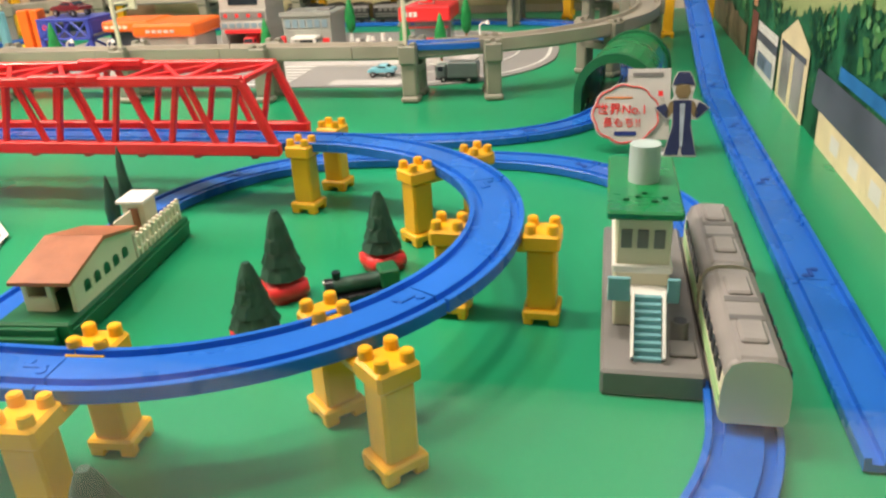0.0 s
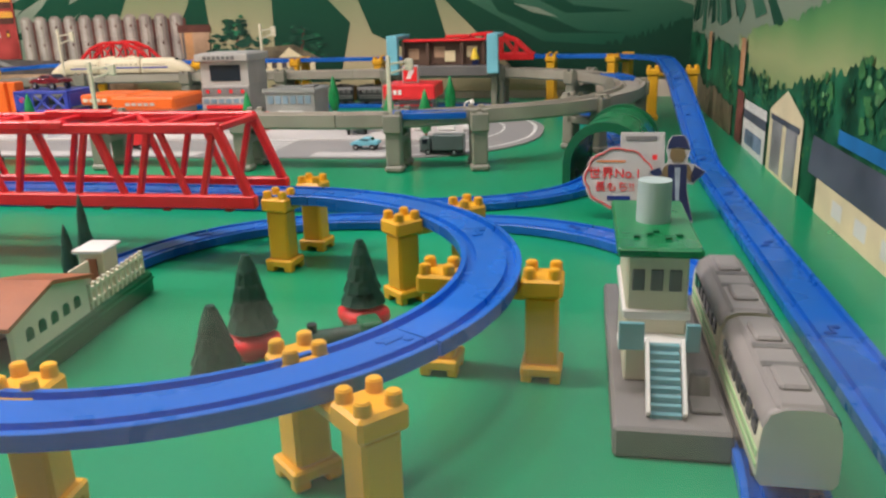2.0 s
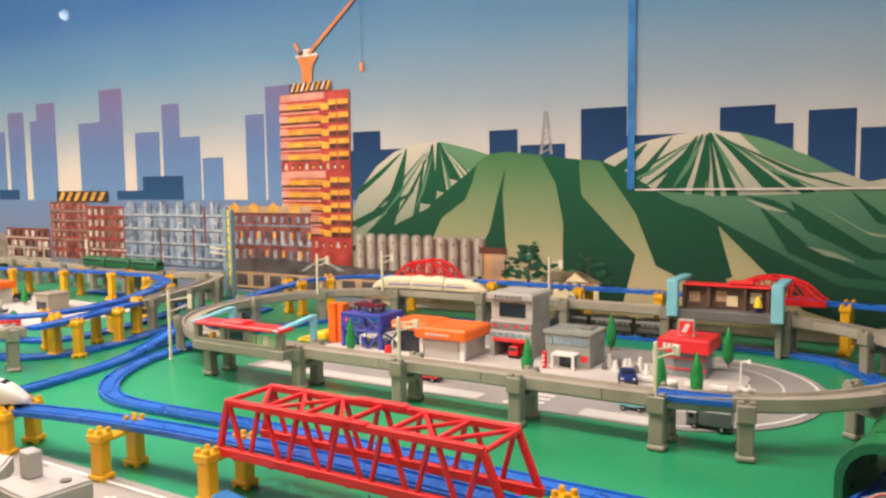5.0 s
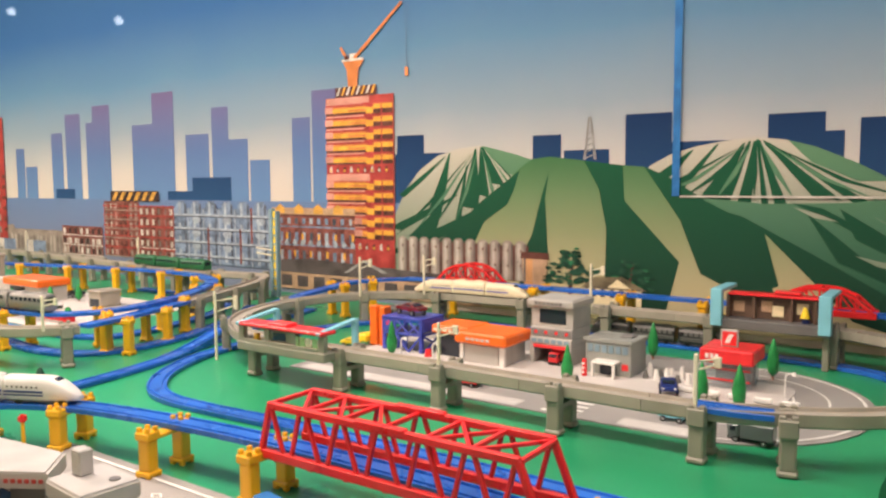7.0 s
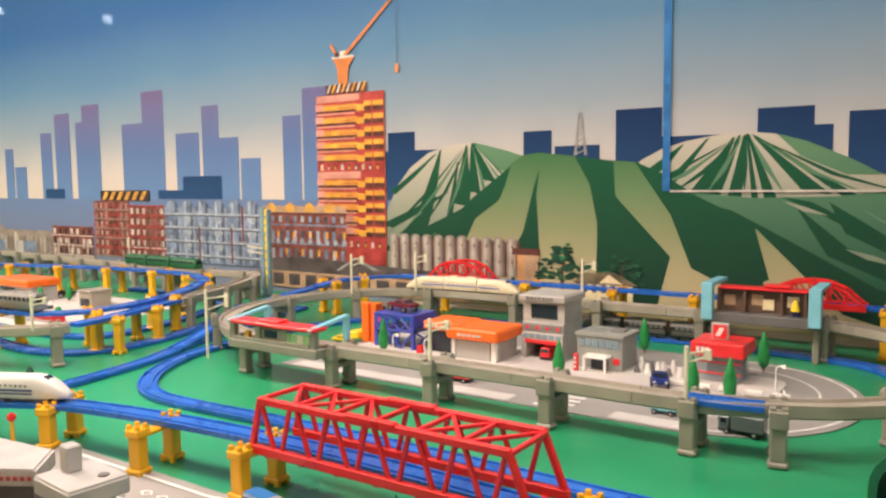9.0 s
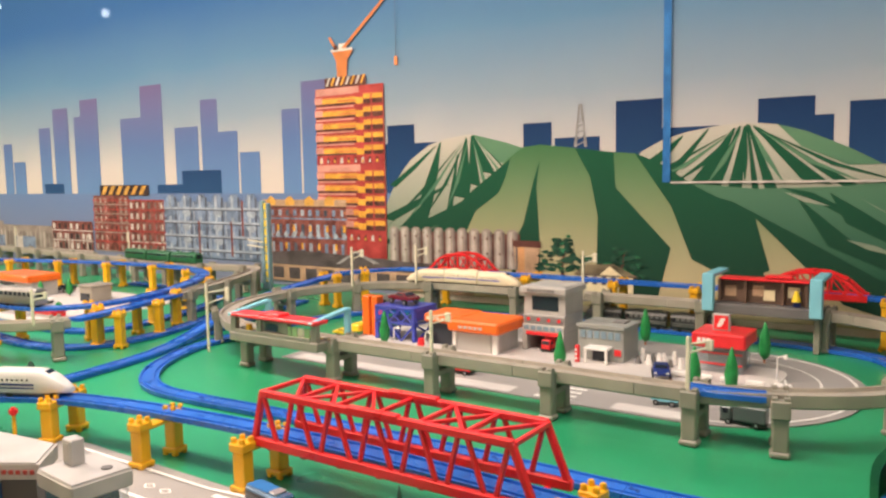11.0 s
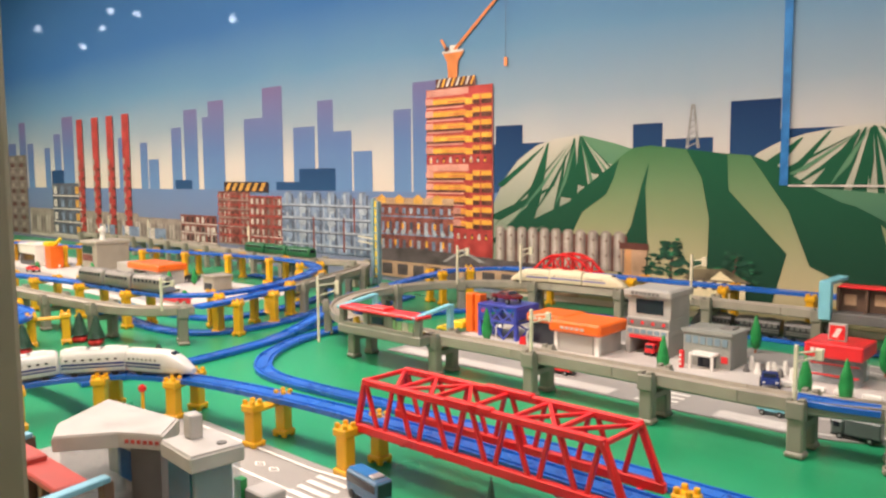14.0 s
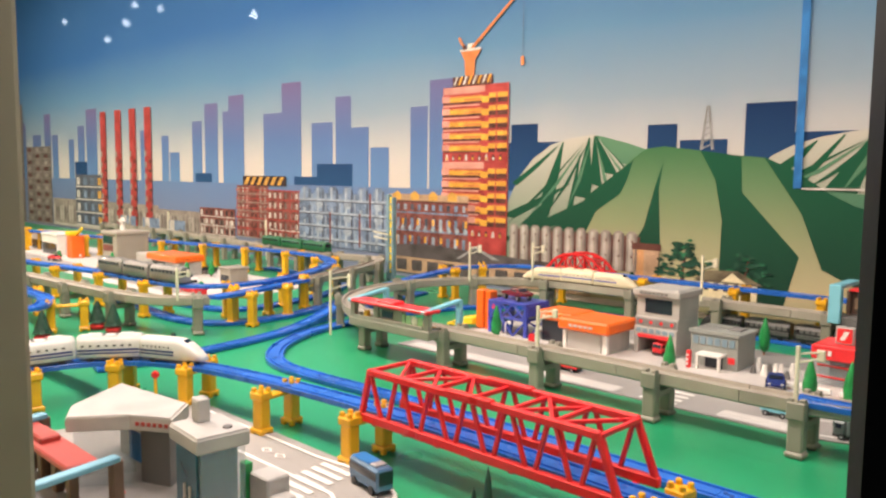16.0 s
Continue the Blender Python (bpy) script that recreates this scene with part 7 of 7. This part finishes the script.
part("glass_side", box(-0.031, -0.028, -0.027, 0.026, 0.0, 0.098, 0.0005), TEALGLASS, t)
part("rear_block", box(-0.027, 0.026, -0.02, 0.028, 0.0, 0.098, 0.001), MIDGREY, t)
part("side_wall", box(0.028, 0.042, -0.024, 0.03, 0.0, 0.098, 0.001), CLEAR, t)
for x in (-0.005, 0.01):
    part("door_post", box(x, x + 0.004, -0.0295, -0.027, 0.0, 0.05, 0.0004), SHOPGREY, t)
t = thing("vending_row", "white plastic kiosk with green top boxes", "toy kiosk")
part("kiosk", box(-0.510, -0.468, 0.362, 0.396, 0.003, 0.046, 0.002), OFFWHITE, t)
part("counter", box(-0.468, -0.445, 0.362, 0.39, 0.003, 0.026, 0.002), OFFWHITE, t)
part("green_box", box(-0.527, -0.513, 0.358, 0.370, 0.003, 0.056, 0.001), LEAF, t)
part("green_board", box(-0.43, -0.39, 0.262, 0.266, 0.003, 0.03, 0.001), LEAF, t)
for i in range(3):
    part("hedge", box(-0.545 + 0.03 * i, -0.525 + 0.03 * i, 0.205, 0.213, 0.003, 0.012, 0.002), LEAF, t)

t = thing("track_station", "red-roofed plastic station with a light blue gate beam", "toy station")
part("platform", box(-0.86, -0.54, 0.140, 0.185, 0.003, 0.032, 0.002), MIDGREY, t)
part("platform_edge", box(-0.86, -0.54, 0.141, 0.146, 0.0321, 0.0335), YBRIGHT, t)
part("platform_edge", box(-0.86, -0.54, 0.110, 0.116, 0.003, 0.02), YBRIGHT, t)
part("roof", box(-0.81, -0.582, 0.164, 0.204, 0.076, 0.085, 0.002), DULLRED, t)
part("roof_ridge", box(-0.735, -0.685, 0.172, 0.197, 0.084, 0.093, 0.002), DULLRED, t)
for i in range(5):
    part("column", box(-0.80 + 0.047 * i, -0.787 + 0.047 * i, 0.174, 0.185, 0.032, 0.0765, 0.001), BROWNWALL, t)
part("back_screen", box(-0.79, -0.62, 0.186, 0.191, 0.034, 0.072), BROWNWALL, t)
for x in (-0.559, -0.79):
    part("gate_beam", bar((x + 0.008, 0.108, 0.084), (x, 0.215, 0.090), 0.015, None, 0, 0.007), SOFTBLUE, t)
    part("gate_leg", box(x - 0.008, x + 0.007, 0.206, 0.219, 0.003, 0.088, 0.001), BROWNWALL, t)

# ---- far town ----
t = thing("far_office", "grey plastic office block with a white ball on its roof", "toy building")
part("wall", box(-3.27, -3.12, 1.33, 1.48, 0.003, 0.14, 0.002), GREY, t)
part("roof", box(-3.275, -3.115, 1.325, 1.485, 0.14, 0.155, 0.003), GREY, t)
part("window_band", box(-3.26, -3.16, 1.3285, 1.331, 0.098, 0.132), GLASSDARK, t)
part("red_band", box(-3.26, -3.16, 1.3285, 1.331, 0.065, 0.092), INK_BROWN, t)
part("ball_post", cyl(-3.21, 1.40, 0.155, 0.185, 0.014, 0.01, 10), WHITE, t)
part("ball", cyl(-3.21, 1.40, 0.183, 0.215, 0.018, 0.018, 12, None, 0, 0.009), WHITE, t)
t = thing("far_shop", "orange-roofed plastic shop of the far town", "toy shop", at=pose(0.035, 0, 0))
part("wall", box(-2.88, -2.64, 1.36, 1.46, 0.003, 0.06, 0.001), SHOPGREY, t)
part("shop_window", box(-2.87, -2.76, 1.3585, 1.361, 0.01, 0.05), GLASSDARK, t)
part("roof", box(-2.89, -2.63, 1.34, 1.47, 0.058, 0.085, 0.004), ORANGE, t)
part("annex", box(-3.05, -2.9, 1.37, 1.46, 0.003, 0.07, 0.002), SHOPGREY, t)
for x0, x1, y0, y1, h, m in ((-2.36, -2.285, 1.40, 1.48, 0.055, GREY), (-3.95, -3.74, 1.30, 1.42, 0.10, WHITE), (-4.25, -4.02, 1.35, 1.45, 0.09, SHOPGREY), (-2.66, -2.58, 1.20, 1.24, 0.02, WHITE), (-2.2, -2.1, 1.15, 1.2, 0.02, BRED)):
    t = thing("far_kiosk", "small plain plastic building of the far town", "toy building", "far small buildings")
    part("wall", box(x0, x1, y0, y1, 0.003, h, 0.002), m, t)
    part("roof", box(x0 - 0.004, x1 + 0.004, y0 - 0.004, y1 + 0.004, h, h + 0.008, 0.002), m, t)
    part("opening", box(x0 + 0.01, x1 - 0.01, y0 - 0.0015, y0 + 0.001, 0.004, h * 0.6), GLASSDARK if h > 0.03 else SHOPGREY, t)
for x, y, h, m, words in ((-2.47, 1.52, 70, NAVY, "dark blue toy car parked in the far town"), (-2.62, 1.50, 100, BLACK, "black toy car parked in the far town"), (-2.42, 1.30, 10, WHITE, "white toy car on the far street"), (-3.0, 1.22, 0, YBRIGHT, "yellow toy car on the far street"), (-3.5, 1.20, 5, BRED, "red toy car on the far street")):
    car(x, y, 0.0045, h, m, words, size=1.3)
for i in range(10):
    shrub = thing("toy_shrub", "small round green plastic shrub of the far town", "toy bush", "far shrubs")
    x, y = -2.25 - 0.17 * i, 1.26 + 0.05 * (i % 4)
    part("crown", cyl(x, y, 0.004, 0.030 + 0.006 * (i % 3), 0.016, 0.007, 9, None, 0, 0.004), (LEAF, DGREEN, GREENP)[i % 3], shrub)
t = thing("toy_crane", "orange and yellow plastic crane in the far town", "toy crane")
part("tower", box(-3.62, -3.55, 1.30, 1.36, 0.003, 0.11, 0.003), ORANGE, t)
part("jib", bar((-3.59, 1.33, 0.11), (-3.50, 1.33, 0.15), 0.012), YBRIGHT, t)
part("cab", box(-3.64, -3.58, 1.30, 1.35, 0.11, 0.13, 0.003), YBRIGHT, t)
for i in range(14):
    t = thing("far_block", "loose yellow plastic block on the far layout", "toy block", "loose yellow blocks")
    x, y = -4.1 - 0.13 * (i % 7), 1.2 + 0.17 * (i // 7) + 0.04 * (i % 3)
    b = box(x - 0.025, x + 0.025, y - 0.02, y + 0.02, 0.0, 0.05 + 0.02 * (i % 3), 0.004)
    part("block", b, YELLOW, t)
t = thing("red_ball_toy", "small red plastic signal lamp on its stub", "toy signal")
part("stub", cyl(-0.988, 0.470, 0.0, 0.058, 0.004, 0.003, 8), YELLOW, t)
part("lamp", cyl(-0.988, 0.470, 0.057, 0.070, 0.0075, 0.0065, 12, None, 0, 0.003), BRED, t)
